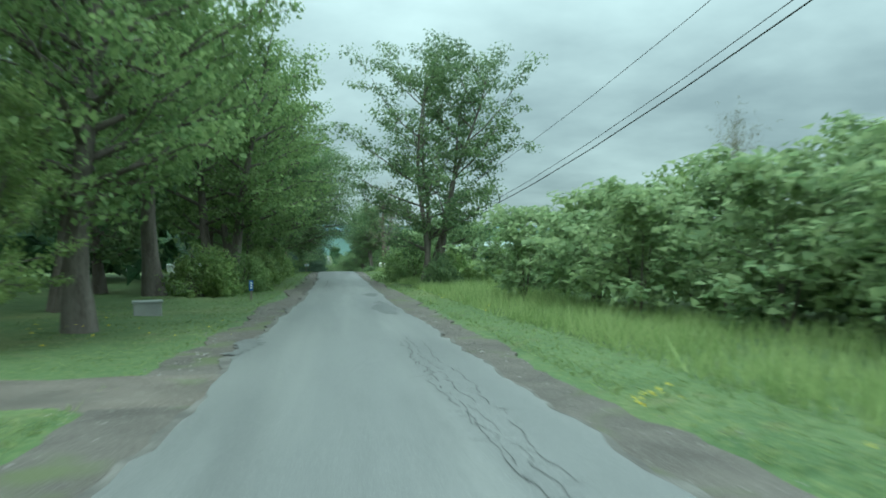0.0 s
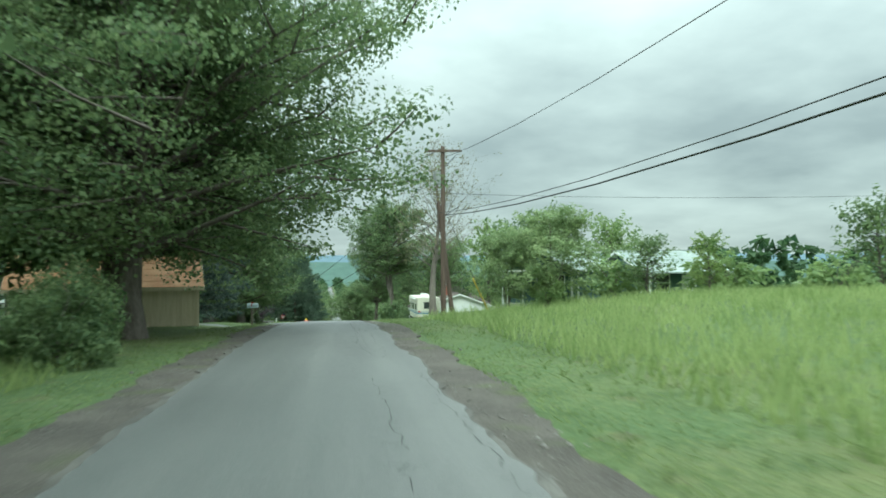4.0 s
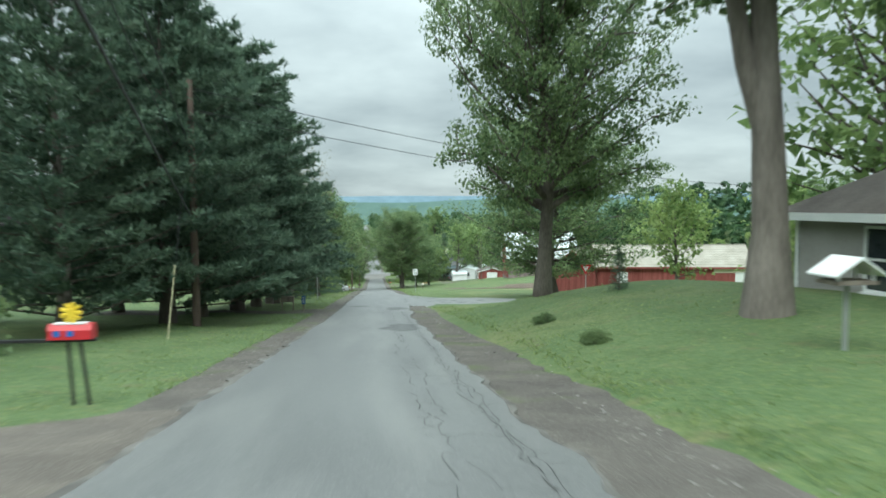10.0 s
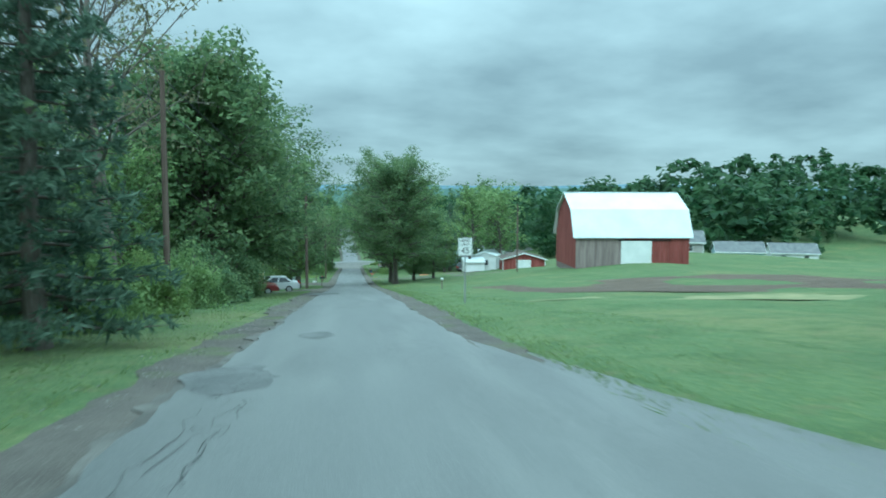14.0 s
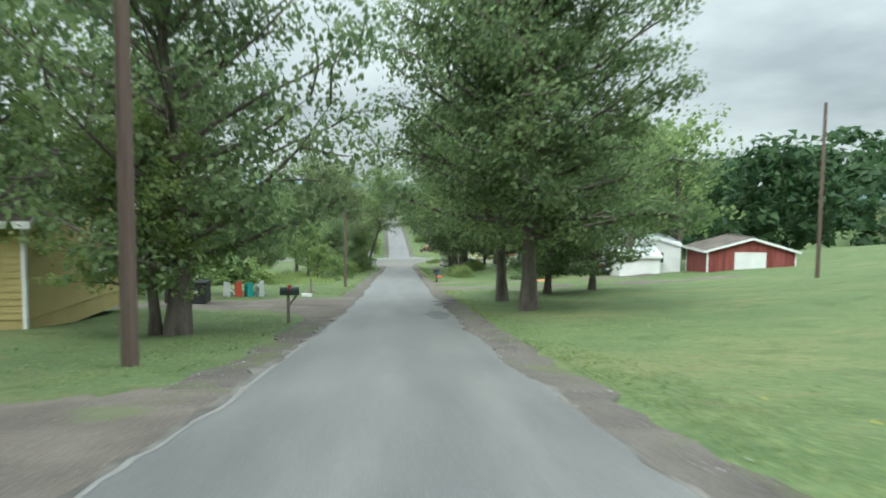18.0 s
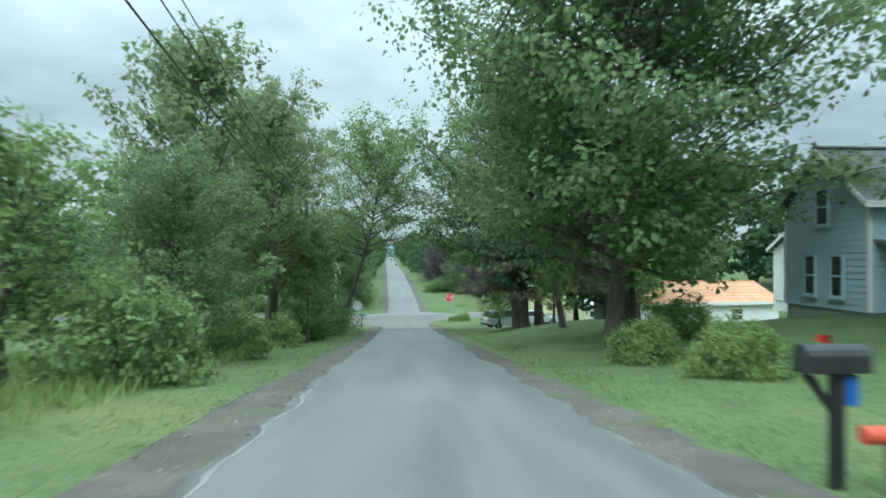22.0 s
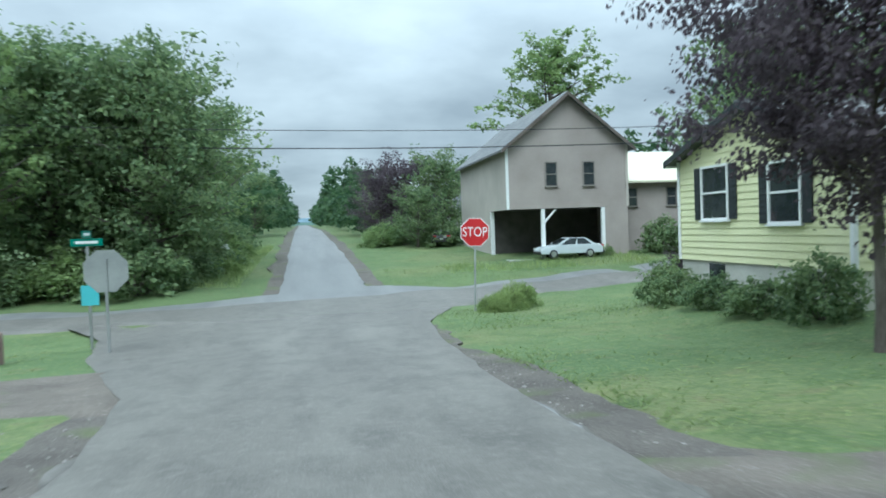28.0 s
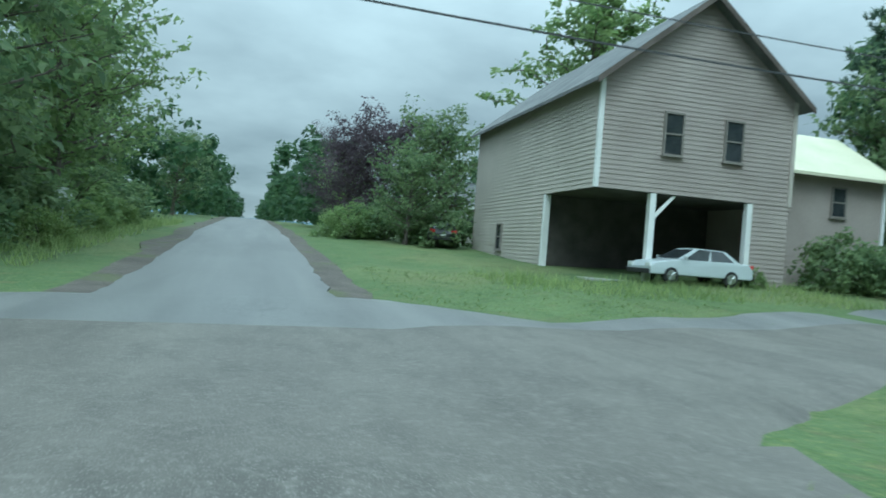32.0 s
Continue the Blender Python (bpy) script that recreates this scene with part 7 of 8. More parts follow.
part("flower", b, yel, t, "yellow metal flower")
# flag on a white post with garden ornaments
t = thing("flag_post", pose(-7.0, 149.0, gz(-7.0, 149.0)), "white post with a small striped flag on a slanted staff", "flag post")
part("post", box(B(), -0.06, -0.06, -0.3, 0.06, 0.06, 1.12, 0.01), WHITE, t)
part("staff", cyl(B(), (0, 0, 1.0), (1.15, 0.1, 1.86), 0.014, seg=6), TIMBER, t)
fl = new("flag")
fl.parent = t
fl.empty_display_size = 0.1
for k in range(7):
    part("stripe", prism(B(), [(0.60 + 0.055 * k, 1.42 + 0.041 * k), (0.655 + 0.055 * k, 1.461 + 0.041 * k), (0.72 + 0.055 * k, 0.98 + 0.041 * k), (0.665 + 0.055 * k, 0.94 + 0.041 * k)], "y", 0.05, 0.056), (red if k % 2 == 0 else WHITE), fl)
part("canton", prism(B(), [(0.78, 1.555), (0.985, 1.708), (1.01, 1.45), (0.815, 1.30)], "y", 0.04, 0.062), M("navy_blue", (0.02, 0.03, 0.12), bump=0.05), fl)
for px, py, nm, lb in ((-5.75, 150.6, "pinwheel", "red and black garden pinwheel"), (-5.2, 150.8, "garden_ornament", "pink bird-shaped garden ornament")):
    t = thing(nm, pose(px, py, gz(px, py)), lb, "garden ornament")
    part("stake", cyl(B(), (0, 0, -0.15), (0, 0, 0.45 if nm == "pinwheel" else 0.3), 0.01, seg=5), STEEL, t)
    if nm == "pinwheel":
        for k in range(5):
            a = 6.283 * k / 5 + 0.3
            part("vane", prism(B(), [(0, 0.48), (0.2 * math.cos(a), 0.48 + 0.2 * math.sin(a)), (0.2 * math.cos(a + 0.8), 0.48 + 0.2 * math.sin(a + 0.8))], "y", -0.01, 0.01), red if k % 2 else BLACK if k == 4 else LAMP_R, t)
    else:
        b = B()
        bmesh.ops.create_uvsphere(b, u_segments=10, v_segments=8, radius=0.1, matrix=Matrix.Translation((0, 0, 0.36)) @ Matrix.Diagonal((1.4, 0.8, 0.9, 1)))
        cyl(b, (0.1, 0, 0.4), (0.15, 0, 0.58), 0.025, seg=6), cyl(b, (0.15, 0, 0.58), (0.24, 0, 0.56), 0.03, 0.01, seg=6)
        part("figure", b, M("pink_plastic", (0.6, 0.16, 0.16), (0.7, 0.22, 0.22), rough=0.4, bump=0), t)
t = thing("flower_bed", pose(-5.9, 149.6, gz(-5.9, 149.6)), "low stony flower bed in the lawn", "flower bed")
rs = random.Random(3)
for k in range(26):
    a = 6.283 * k / 26
    b = B()
    bmesh.ops.create_icosphere(b, subdivisions=1, radius=0.11, matrix=Matrix.Translation((1.0 * math.cos(a), 0.45 * math.sin(a), 0.03)) @ Matrix.Diagonal((rs.uniform(.8, 1.4), rs.uniform(.7, 1.2), rs.uniform(.5, .9), 1)))
    part("stone", b, M("bed_stone", (0.10, 0.095, 0.09), (0.2, 0.19, 0.18), rough=0.9, scale=6, fine=40), t)
b = B()
bmesh.ops.create_cone(b, cap_ends=True, segments=24, radius1=1.0, radius2=0.7, depth=0.1, matrix=Matrix.Translation((0, 0, 0.04)) @ Matrix.Diagonal((1, 0.45, 1, 1)))
part("soil", b, GRAVEL, t)
# bird feeder with a white roof
t = thing("lamp_post", pose(6.2, 154.0, gz(6.2, 154.0)), "small white garden lamp post on the lawn", "lamp post")
part("post", cyl(B(), (0, 0, -0.3), (0, 0, 1.3), 0.045, 0.035, seg=10), WHITE, t)
part("ladder_bar", cyl(B(), (-0.16, 0, 1.14), (0.16, 0, 1.14), 0.014, seg=6), WHITE, t)
lt = part("lantern", cyl(B(), (0, 0, 1.32), (0, 0, 1.52), 0.07, 0.1, seg=8), GLASS, t)
part("cap", cyl(B(), (0, 0, 1.52), (0, 0, 1.62), 0.13, 0.02, seg=8), WHITE, lt)
t = thing("bird_feeder", pose(7.5, 158.0, gz(7.5, 158.0) - 0.45), "white-roofed bird feeder on a steel post", "bird feeder")
part("post", cyl(B(), (0, 0, -0.3), (0, 0, 1.55), 0.04, seg=8), STEEL, t)
part("tray", box(B(), -0.34, -0.25, 1.5, 0.34, 0.25, 1.56), TIMBER, t)
for s in (-1, 1):
    part("roof", prism(B(), [(s * 0.42, 1.62), (0, 1.9), (0, 1.93), (s * 0.42, 1.65)], "y", -0.36, 0.36), WHITE, t)
    for u in (-0.2, 0.2):
        part("upright", box(B(), s * 0.28 - 0.02, u - 0.02, 1.55, s * 0.28 + 0.02, u + 0.02, 1.72), WHITE, t)
# blue and white house number sign in the grass (plain bars), utility box, blue bin
for px, py, mt, lb in ((-3.6, 30.4, M("blue_paint", (0.02, 0.10, 0.36)), "small blue marker sign with pale bars on a post"), (-3.6, 185.6, M("blue_paint", (0.02, 0.10, 0.36)), "small blue marker sign with pale bars on a dark post")):
    t = thing("marker_sign", pose(px, py, gz(px, py)), lb, "sign")
    part("post", box(B(), -0.04, -0.04, -0.3, 0.04, 0.04, 0.85), TIMBER, t)
    p = part("plate", box(B(), -0.09, -0.065, 0.42, 0.09, -0.041, 0.86, 0.004), mt, t)
    for k in range(3):
        part("bar", box(B(), -0.04, -0.07, 0.5 + 0.11 * k, 0.04, -0.066, 0.57 + 0.11 * k), WHITE, p)
t = thing("utility_box", pose(-5.9, 22.6, gz(-5.9, 22.6), 0, 0, 15), "low grey utility box in the grass", "utility box")
part("case", box(B(), -0.42, -0.25, -0.1, 0.42, 0.25, 0.42, 0.03), CONCRETE, t)
part("lid", box(B(), -0.45, -0.28, 0.42, 0.45, 0.28, 0.48, 0.015), STEEL, t)
t = thing("newspaper_box", pose(-4.6, 186.9, gz(-4.6, 186.9)), "weathered grey box on a stand under the pines", "newspaper box")
part("box", box(B(), -0.35, -0.2, 0.55, 0.35, 0.2, 0.85, 0.02), TIMBER, t)
for px in (-0.3, 0.3):
    part("leg", box(B(), px - 0.03, -0.03, -0.2, px + 0.03, 0.03, 0.55), TIMBER, t)
t = thing("propane_tank", pose(-9.4, 142.8, gz(-9.4, 142.8), 0, 0, 70), "white propane tank on the lawn", "propane tank")
b = B()
bmesh.ops.create_uvsphere(b, u_segments=16, v_segments=10, radius=0.45, matrix=Matrix.Translation((0, 0, 0.65)) @ Matrix.Diagonal((2.0, 1, 1, 1)))
part("tank", b, WHITE, t)
for px in (-0.45, 0.45):
    part("foot", box(B(), px - 0.07, -0.3, -0.1, px + 0.07, 0.3, 0.32), STEEL, t)
part("valve_dome", cyl(B(), (0, 0, 1.05), (0, 0, 1.22), 0.12), WHITE, t)
t = thing("culvert", pose(-4.9, 118.2, gz(-4.9, 118.2) - 0.05), "dark culvert pipe with a stone lintel in the ditch", "culvert")
part("pipe", cyl(B(), (-0.1, -0.45, 0.12), (-0.05, 0.35, 0.12), 0.2, seg=14, cap=False), STEEL, t)
# black disc plugging the pipe, painted shade for its inside
part("mouth", cyl(B(), (-0.1, -0.40, 0.12), (-0.09, -0.30, 0.12), 0.18, seg=14), BLACK, t)
part("lintel", box(B(), -0.5, -0.42, 0.3, 0.42, 0.0, 0.37, 0.03), M("bed_stone", (0.10, 0.095, 0.09), (0.2, 0.19, 0.18), rough=0.9, scale=6, fine=40), t)
# bins and toys on the lawn
t = thing("waste_container", pose(-9.6, 295.6, gz(-9.6, 295.6)), "dark waste container on the lawn", "waste container")
part("body", box(B(), -0.95, -0.5, 0.05, 0.95, 0.5, 1.0, 0.05), BLACK, t)
part("lid", box(B(), -1.0, -0.54, 1.0, 1.0, 0.54, 1.1, 0.03), BLACK, t)
for px in (-0.45, 0.45):
    part("label_plate", box(B(), px - 0.16, -0.515, 0.55, px + 0.16, -0.505, 0.7), CONCRETE, t)
for i, (c, nm) in enumerate((((0.65, 0.66, 0.66), "white"), ((0.55, 0.10, 0.07), "red"), ((0.05, 0.38, 0.36), "teal"), ((0.65, 0.66, 0.66), "white"))):
    t = thing("play_slide", pose(-9.2 + 0.55 * i, 301.5 + 0.2 * i, gz(-9.2 + 0.55 * i, 301.5 + 0.2 * i), 0, 0, 20 * i), nm + " plastic toy play set on the lawn", "toy", "lawn toys")
    mt = M(nm + "_toy_plastic", c, tuple(v * 0.85 for v in c), rough=0.4, bump=0.02)
    part("panel", prism(B(), [(-0.2, 0), (0.2, 0), (0.17, 0.8 + 0.12 * (i % 2)), (-0.15, 0.85)], "y", -0.2, -0.14), mt, t)
    part("panel", prism(B(), [(-0.2, 0), (0.2, 0), (0.17, 0.7), (-0.15, 0.75)], "y", 0.14, 0.2), mt, t)
    part("chute", prism(B(), [(-0.2, 0.62), (0.45, 0.05), (0.45, 0.12), (-0.2, 0.7)], "y", -0.13, 0.13), mt, t)
# a post with a crossbar and a white plate lying at its foot
t = thing("lawn_cart", pose(-4.4, 300.6, gz(-4.4, 300.6)), "small weathered stand with a white sign fallen on it", "stand")
part("post", box(B(), -0.05, -0.05, -0.2, 0.05, 0.05, 1.0), TIMBER, t)
part("crossbar", box(B(), -0.25, -0.04, 0.25, 0.3, 0.04, 0.32), TIMBER, t)
part("plate", box(B(), -0.5, -0.12, 0.03, 0.05, 0.12, 0.2, 0.01), WHITE, t)
t = thing("marker_post", pose(8.0, 262.0, gz(8.0, 262.0)), "brown post with a round white cap in the lawn", "marker post")
part("post", box(B(), -0.05, -0.05, -0.2, 0.05, 0.05, 0.75), TIMBER, t)
b = B()
bmesh.ops.create_uvsphere(b, u_segments=12, v_segments=8, radius=0.13, matrix=Matrix.Translation((0, 0, 0.85)))
part("cap", b, WHITE, t)
t = thing("guy_wire", pose(9.9, 101.5, gz(9.9, 101.5)), "steel guy wire with a yellow plastic guard", "guy wire")
part("guard", cyl(B(), (0, 0, 0.1), (-1.0, -0.1, 2.15), 0.055, seg=8), M("yellow_guard", (0.42, 0.33, 0.06), (0.55, 0.44, 0.10), bump=0.1), t)
part("wire", cyl(B(), (0.05, 0, -0.1), (-2.85, -1.2, 6.2), 0.012, seg=5), CABLE, t)
part("anchor", cyl(B(), (0.08, 0, -0.3), (0.0, 0, 0.12), 0.03, seg=6), STEEL, t)
t = thing("guy_wire", pose(-5.7, 168.4, gz(-5.7, 168.4)), "thin steel guy wire of the pole by the pines", "guy wire")
part("wire", cyl(B(), (0, 0, -0.1), (-0.5, 5.3, 7.2), 0.012, seg=5), CABLE, t)
part("guard", cyl(B(), (0, 0, -0.1), (-0.14, 1.5, 2.0), 0.022, seg=6), M("faded_guard", (0.26, 0.24, 0.15), (0.36, 0.33, 0.2), bump=0.1), t)


def spiky_clump(x, y, R, H, n=260):
    """A low clump of long pointed leaves standing out from its middle."""
    rng = np.random.default_rng(61)
    root = thing("spiky_plant", pose(x, y, gz(x, y)), "low clump of spiky grey-green leaves in the lawn", "plant")
    a, out, r0 = rng.uniform(0, 6.28, n), rng.uniform(0.25, 1.0, n), rng.uniform(0, 0.55, n) * R
    foot = np.stack([np.cos(a) * r0, np.sin(a) * r0 * 0.7, np.zeros(n)], 1)
    tip = foot + np.stack([np.cos(a) * out * R * 0.6, np.sin(a) * out * R * 0.5, H * rng.uniform(0.6, 1.1, n) * (1.15 - 0.6 * out)], 1)
    w = np.stack([-np.sin(a), np.cos(a), np.zeros(n)], 1) * 0.025
    part("foliage", quads_mesh("foliage", np.stack([foot - w, foot + w, tip], 1), LEAF_GREY2()), LEAF_GREY2(), root)


spiky_clump(-8.1, 158.5, 1.3, 0.75)
t = thing("lumber_pile", pose(12.4, 318.6, gz(12.4, 318.6), 0, 0, 20), "low heap of orange-brown lumber on the lawn", "lumber pile")
for k in range(7):
    part("plank", box(B(), -0.9 + 0.05 * k, -0.4 + 0.12 * k, 0.02 + 0.04 * (k % 3), 0.9 - 0.1 * (k % 2), -0.3 + 0.12 * k, 0.07 + 0.05 * (k % 3)), METAL_O, t)

# ---- signs ----


def text_part(body, size, mat, parent, m):
    cu = bpy.data.curves.new("lettering", "FONT")
    cu.body, cu.size, cu.align_x, cu.align_y, cu.extrude = body, size, "CENTER", "CENTER", 0.002
    tmp = bpy.data.objects.new("lettering", cu)
    scene.collection.objects.link(tmp)
    me = bpy.data.meshes.new_from_object(tmp.evaluated_get(bpy.context.evaluated_depsgraph_get()))
    bpy.data.objects.remove(tmp)
    me.materials.clear()
    me.materials.append(mat)
    return part("lettering", me, mat, parent, m=m)


SIGN_W = M("sign_white", (0.7, 0.71, 0.71), (0.78, 0.78, 0.78), rough=0.35, bump=0)
SIGN_R = M("sign_red", (0.42, 0.015, 0.02), (0.48, 0.025, 0.03), rough=0.35, bump=0)
SIGN_G = M("sign_green", (0.01, 0.16, 0.11), (0.015, 0.2, 0.14), rough=0.35, bump=0)
SIGN_K = M("sign_black", (0.015, 0.015, 0.015), rough=0.4, bump=0)


def sign_post(t, h):
    b = B()
    box(b, -0.03, 0.0, -0.5, 0.03, 0.012, h), box(b, -0.035, 0.0, -0.5, -0.026, 0.035, h), box(b, 0.026, 0.0, -0.5, 0.035, 0.035, h)
    return part("post", b, STEEL, t)


t = thing("stop_sign", pose(5.75, 402.8, gz(5.75, 402.8), 0, 1.5, -14), "red octagonal stop sign on a steel post", "stop sign")
sign_post(t, 3.42)
R = 0.53 / math.cos(math.pi / 8)
p = part("panel", prism(B(), [(R * math.cos(math.pi / 8 + k * math.pi / 4), 2.95 + R * math.sin(math.pi / 8 + k * math.pi / 4)) for k in range(8)], "y", -0.012, -0.002), SIGN_W, t)
part("red_field", prism(B(), [(R * 0.945 * math.cos(math.pi / 8 + k * math.pi / 4), 2.95 + R * 0.945 * math.sin(math.pi / 8 + k * math.pi / 4)) for k in range(8)], "y", -0.018, -0.0125), SIGN_R, p)
text_part("STOP", 0.475, SIGN_W, p, pose(0, -0.021, 2.945, 90, 0, 0) @ Matrix.Diagonal((0.82, 1.05, 1, 1)))
t = thing("yield_sign", pose(16.9, 201.6, gz(16.9, 201.6), 0, 0, -12), "red and white triangular yield sign on a post", "yield sign")
sign_post(t, 2.5)
tri = lambda s, c: [(-0.45 * s, c + 0.26 * s), (0.45 * s, c + 0.26 * s), (0, c - 0.52 * s)]
p = part("panel", prism(B(), tri(1.0, 2.35), "y", -0.012, -0.002), SIGN_R, t)
part("white_field", prism(B(), tri(0.55, 2.345), "y", -0.018, -0.0125), SIGN_W, p)
part("lettering_bar", box(B(), -0.13, -0.022, 2.40, 0.13, -0.0185, 2.44), SIGN_R, p)
t = thing("speed_limit_sign", pose(5.1, 232.6, gz(5.1, 232.6), 0, 0, 3), "white speed limit 45 sign on a steel post", "speed limit sign")
sign_post(t, 2.8)
p = part("panel", box(B(), -0.305, -0.012, 2.0, 0.305, -0.002, 2.76, 0.003), SIGN_W, t)
bb = B()
for x0, z0, x1, z1 in ((-0.285, 2.02, 0.285, 2.032), (-0.285, 2.728, 0.285, 2.74), (-0.285, 2.032, -0.273, 2.728), (0.273, 2.032, 0.285, 2.728)):
    box(bb, x0, -0.016, z0, x1, -0.0125, z1)
part("border", bb, SIGN_K, p)
for tx, zz, sz in (("SPEED", 2.62, 0.15), ("LIMIT", 2.47, 0.15), ("45", 2.21, 0.36)):
    text_part(tx, sz, SIGN_K, p, pose(0, -0.017, zz, 90, 0, 0))
for px, py, hh in ((-4.6, 206.6, 2.3), (-6.1, 397.8, 2.9)):
    t = thing("street_sign", pose(px, py, gz(px, py)), "green street name blades with pale bars on a steel post", "street sign")
    sign_post(t, hh)
    for k, trn in ((0, 5), (1, 92)):
        p = part("blade", box(B(), -0.4, -0.01, -0.1, 0.4, 0.01, 0.1, 0.004), SIGN_G, t, m=pose(0, 0, hh + 0.02 + 0.22 * k, 0, 0, trn))
        part("lettering_bar", box(B(), -0.28, -0.014, -0.035, 0.28, -0.0105, 0.04), SIGN_W, p)
    if py > 300:
        part("panel", box(B(), -0.2, -0.02, 1.2, 0.25, -0.005, 1.75), M("teal_sign", (0.10, 0.42, 0.46), (0.13, 0.48, 0.52), rough=0.4, bump=0), t, "teal square panel")
t = thing("sign_back", pose(-5.2, 396.2, gz(-5.2, 396.2)), "grey back of a stop sign on a post", "sign")
sign_post(t, 2.4)
part("panel", prism(B(), [(R * math.cos(math.pi / 8 + k * math.pi / 4), 2.1 + R * math.sin(math.pi / 8 + k * math.pi / 4)) for k in range(8)], "y", 0.036, 0.046), STEEL, t)
t = thing("road_sign", pose(-6.4, 428, gz(-6.4, 428)), "pale round sign in the roadside weeds", "sign")
sign_post(t, 1.5)
part("panel", cyl(B(), (0, -0.012, 1.5), (0, -0.002, 1.5), 0.3, seg=20), SIGN_W, t)
# flagpole on a stone base
t = thing("flagpole", pose(-7.6, 395.0, gz(-7.6, 395.0)), "white flagpole with a red and white flag on a stone base", "flagpole")
part("stone_base", box(B(), -0.55, -0.45, -0.2, 0.3, 0.45, 0.75, 0.06), M("brown_stone", (0.18, 0.12, 0.10), (0.28, 0.2, 0.17), bump=0.6), t)
part("white_block", box(B(), -0.85, -0.3, -0.2, -0.56, 0.3, 1.0, 0.03), WHITE, t)
part("pole", cyl(B(), (0, 0, 0.7), (0, 0, 7.4), 0.06, 0.04), WHITE, t)
bm = B()
bmesh.ops.create_uvsphere(bm, u_segments=10, v_segments=8, radius=0.09, matrix=Matrix.Translation((0, 0, 7.45)))
part("ball", bm, yel, t)
fl = new("flag")
fl.parent = t
fl.empty_display_size = 0.1
for k in range(6):
    part("stripe", prism(B(), [(0.05, 7.2 - 0.13 * k), (0.28, 6.9 - 0.13 * k), (0.45, 6.4 - 0.12 * k), (0.45, 6.27 - 0.12 * k), (0.27, 6.77 - 0.13 * k), (0.05, 7.07 - 0.13 * k)], "y", -0.02, 0.02), SIGN_R if k % 2 == 0 else SIGN_W, fl)

# ---- poles and lines ----


def utility_pole(x, y, h, label, arm=True, can=False, lean=(0, 0), arm_turn=0, r=0.15):
    z = gz(x, y)
    t = thing("utility_pole", pose(x, y, z), label, "utility pole", "utility poles")
    part("pole", cyl(B(), (0, 0, -0.5), (lean[0], lean[1], h), r, r * 0.68, seg=12), POLE_W, t)
    if arm:
        c, s = math.cos(radians(arm_turn)), math.sin(radians(arm_turn))
        a = part("crossarm", box(B(), -1.1, -0.06, h - 0.35, 1.1, 0.06, h - 0.23), POLE_W, t, m=pose(lean[0], lean[1] - 0.14, 0, 0, 0, arm_turn))
        for k in (-1.0, -0.55, 0.55, 1.0):
            part("insulator", cyl(B(), (k, 0, h - 0.23), (k, 0, h - 0.06), 0.04, 0.03, seg=8), CONCRETE, a)
    if can:
        cn = part("transformer", cyl(B(), (-0.36, -0.1, h - 2.3), (-0.36, -0.1, h - 1.5), 0.22, seg=14), STEEL, t)
        part("bushing", cyl(B(), (-0.36, -0.1, h - 1.5), (-0.36, -0.1, h - 1.3), 0.05, seg=8), CONCRETE, cn)
    return t


utility_pole(6.9, 100.2, 10.3, "brown wooden utility pole with a crossarm and transformer", can=True, arm_turn=-10, r=0.17)
utility_pole(7.75, 101.6, 7.2, "short leaning wooden utility pole beside a taller one", arm=False, lean=(-0.9, 0.3), r=0.16)
utility_pole(13, -16, 15.6, "wooden utility pole by the thicket")
utility_pole(-6.2, 173.7, 8.8, "tall wooden utility pole in front of the pines", arm=False)
utility_pole(38, 206, 9.5, "wooden utility pole behind the red shed")
utility_pole(-5.7, 228, 8.0, "slim weathered utility pole in the hedge", arm=False, r=0.12)
utility_pole(-4.0, 273.8, 9.6, "brown wooden utility pole at the gravel yard", arm=False)
utility_pole(-3.55, 313.6, 7.4, "dark wooden utility pole on the lawn", arm=False, r=0.11)
utility_pole(23.4, 298.5, 9.5, "wooden utility pole in the field", arm=False, r=0.12)
utility_pole(-6.4, 362, 9.0, "wooden utility pole hidden in the roadside trees", arm=False)
utility_pole(-24, 417, 9.5, "wooden utility pole by the cross road")
utility_pole(44, 421, 9.5, "wooden utility pole by the cross road")


def span(p, q, sag, wires, label, r=0.016):
    """Wires hung between two poles: p and q are (x, y, height over ground); wires: (sideways, down, thickness)."""
    a0, a1 = Vector((p[0], p[1], gz(p[0], p[1]) + p[2])), Vector((q[0], q[1], gz(q[0], q[1]) + q[2]))
    t = thing("power_line", Matrix.Translation(a0), label, "power line", "power lines")
    d = (a1 - a0)
    side = Vector((-d.y, d.x, 0)).normalized()
    for off, down, th in wires:
        V, F = [], []
        pts = []
        for i in range(17):
            f = i / 16
            v = d * f + side * off + Vector((0, 0, -down - sag * 4 * f * (1 - f)))
            pts.append(v)
        tube(V, F, pts, [r * th] * 17, 5)
        part("wire", mesh_from("wire", V, F), CABLE, t)


span((13, -16, 15.4), (6.9, 100.2, 9.6), 4.9, [(0, 0, 0.9)], "thin black overhead wire above the thicket")
span((13, -16, 13.6), (6.9, 100.2, 6.2), 4.7, [(0, 0, 1.7), (0.25, -0.15, 1.0)], "thick black overhead cable beside the road")
span((7.9, 100.1, 9.9), (-6.2, 173.7, 6.2), 0.7, [(0, 0, 0.9), (0.3, 0.35, 0.8)], "thin black overhead wires crossing the road")
span((8.1, 101.4, 6.8), (-6.2, 173.7, 3.8), 0.3, [(0, 0, 1.7)], "thick black overhead cable crossing the road")
span((6.9, 100.2, 10.2), (-17, 131, 5.5), 0.6, [(0, 0, 1.2)], "overhead service wire to the house in the trees")
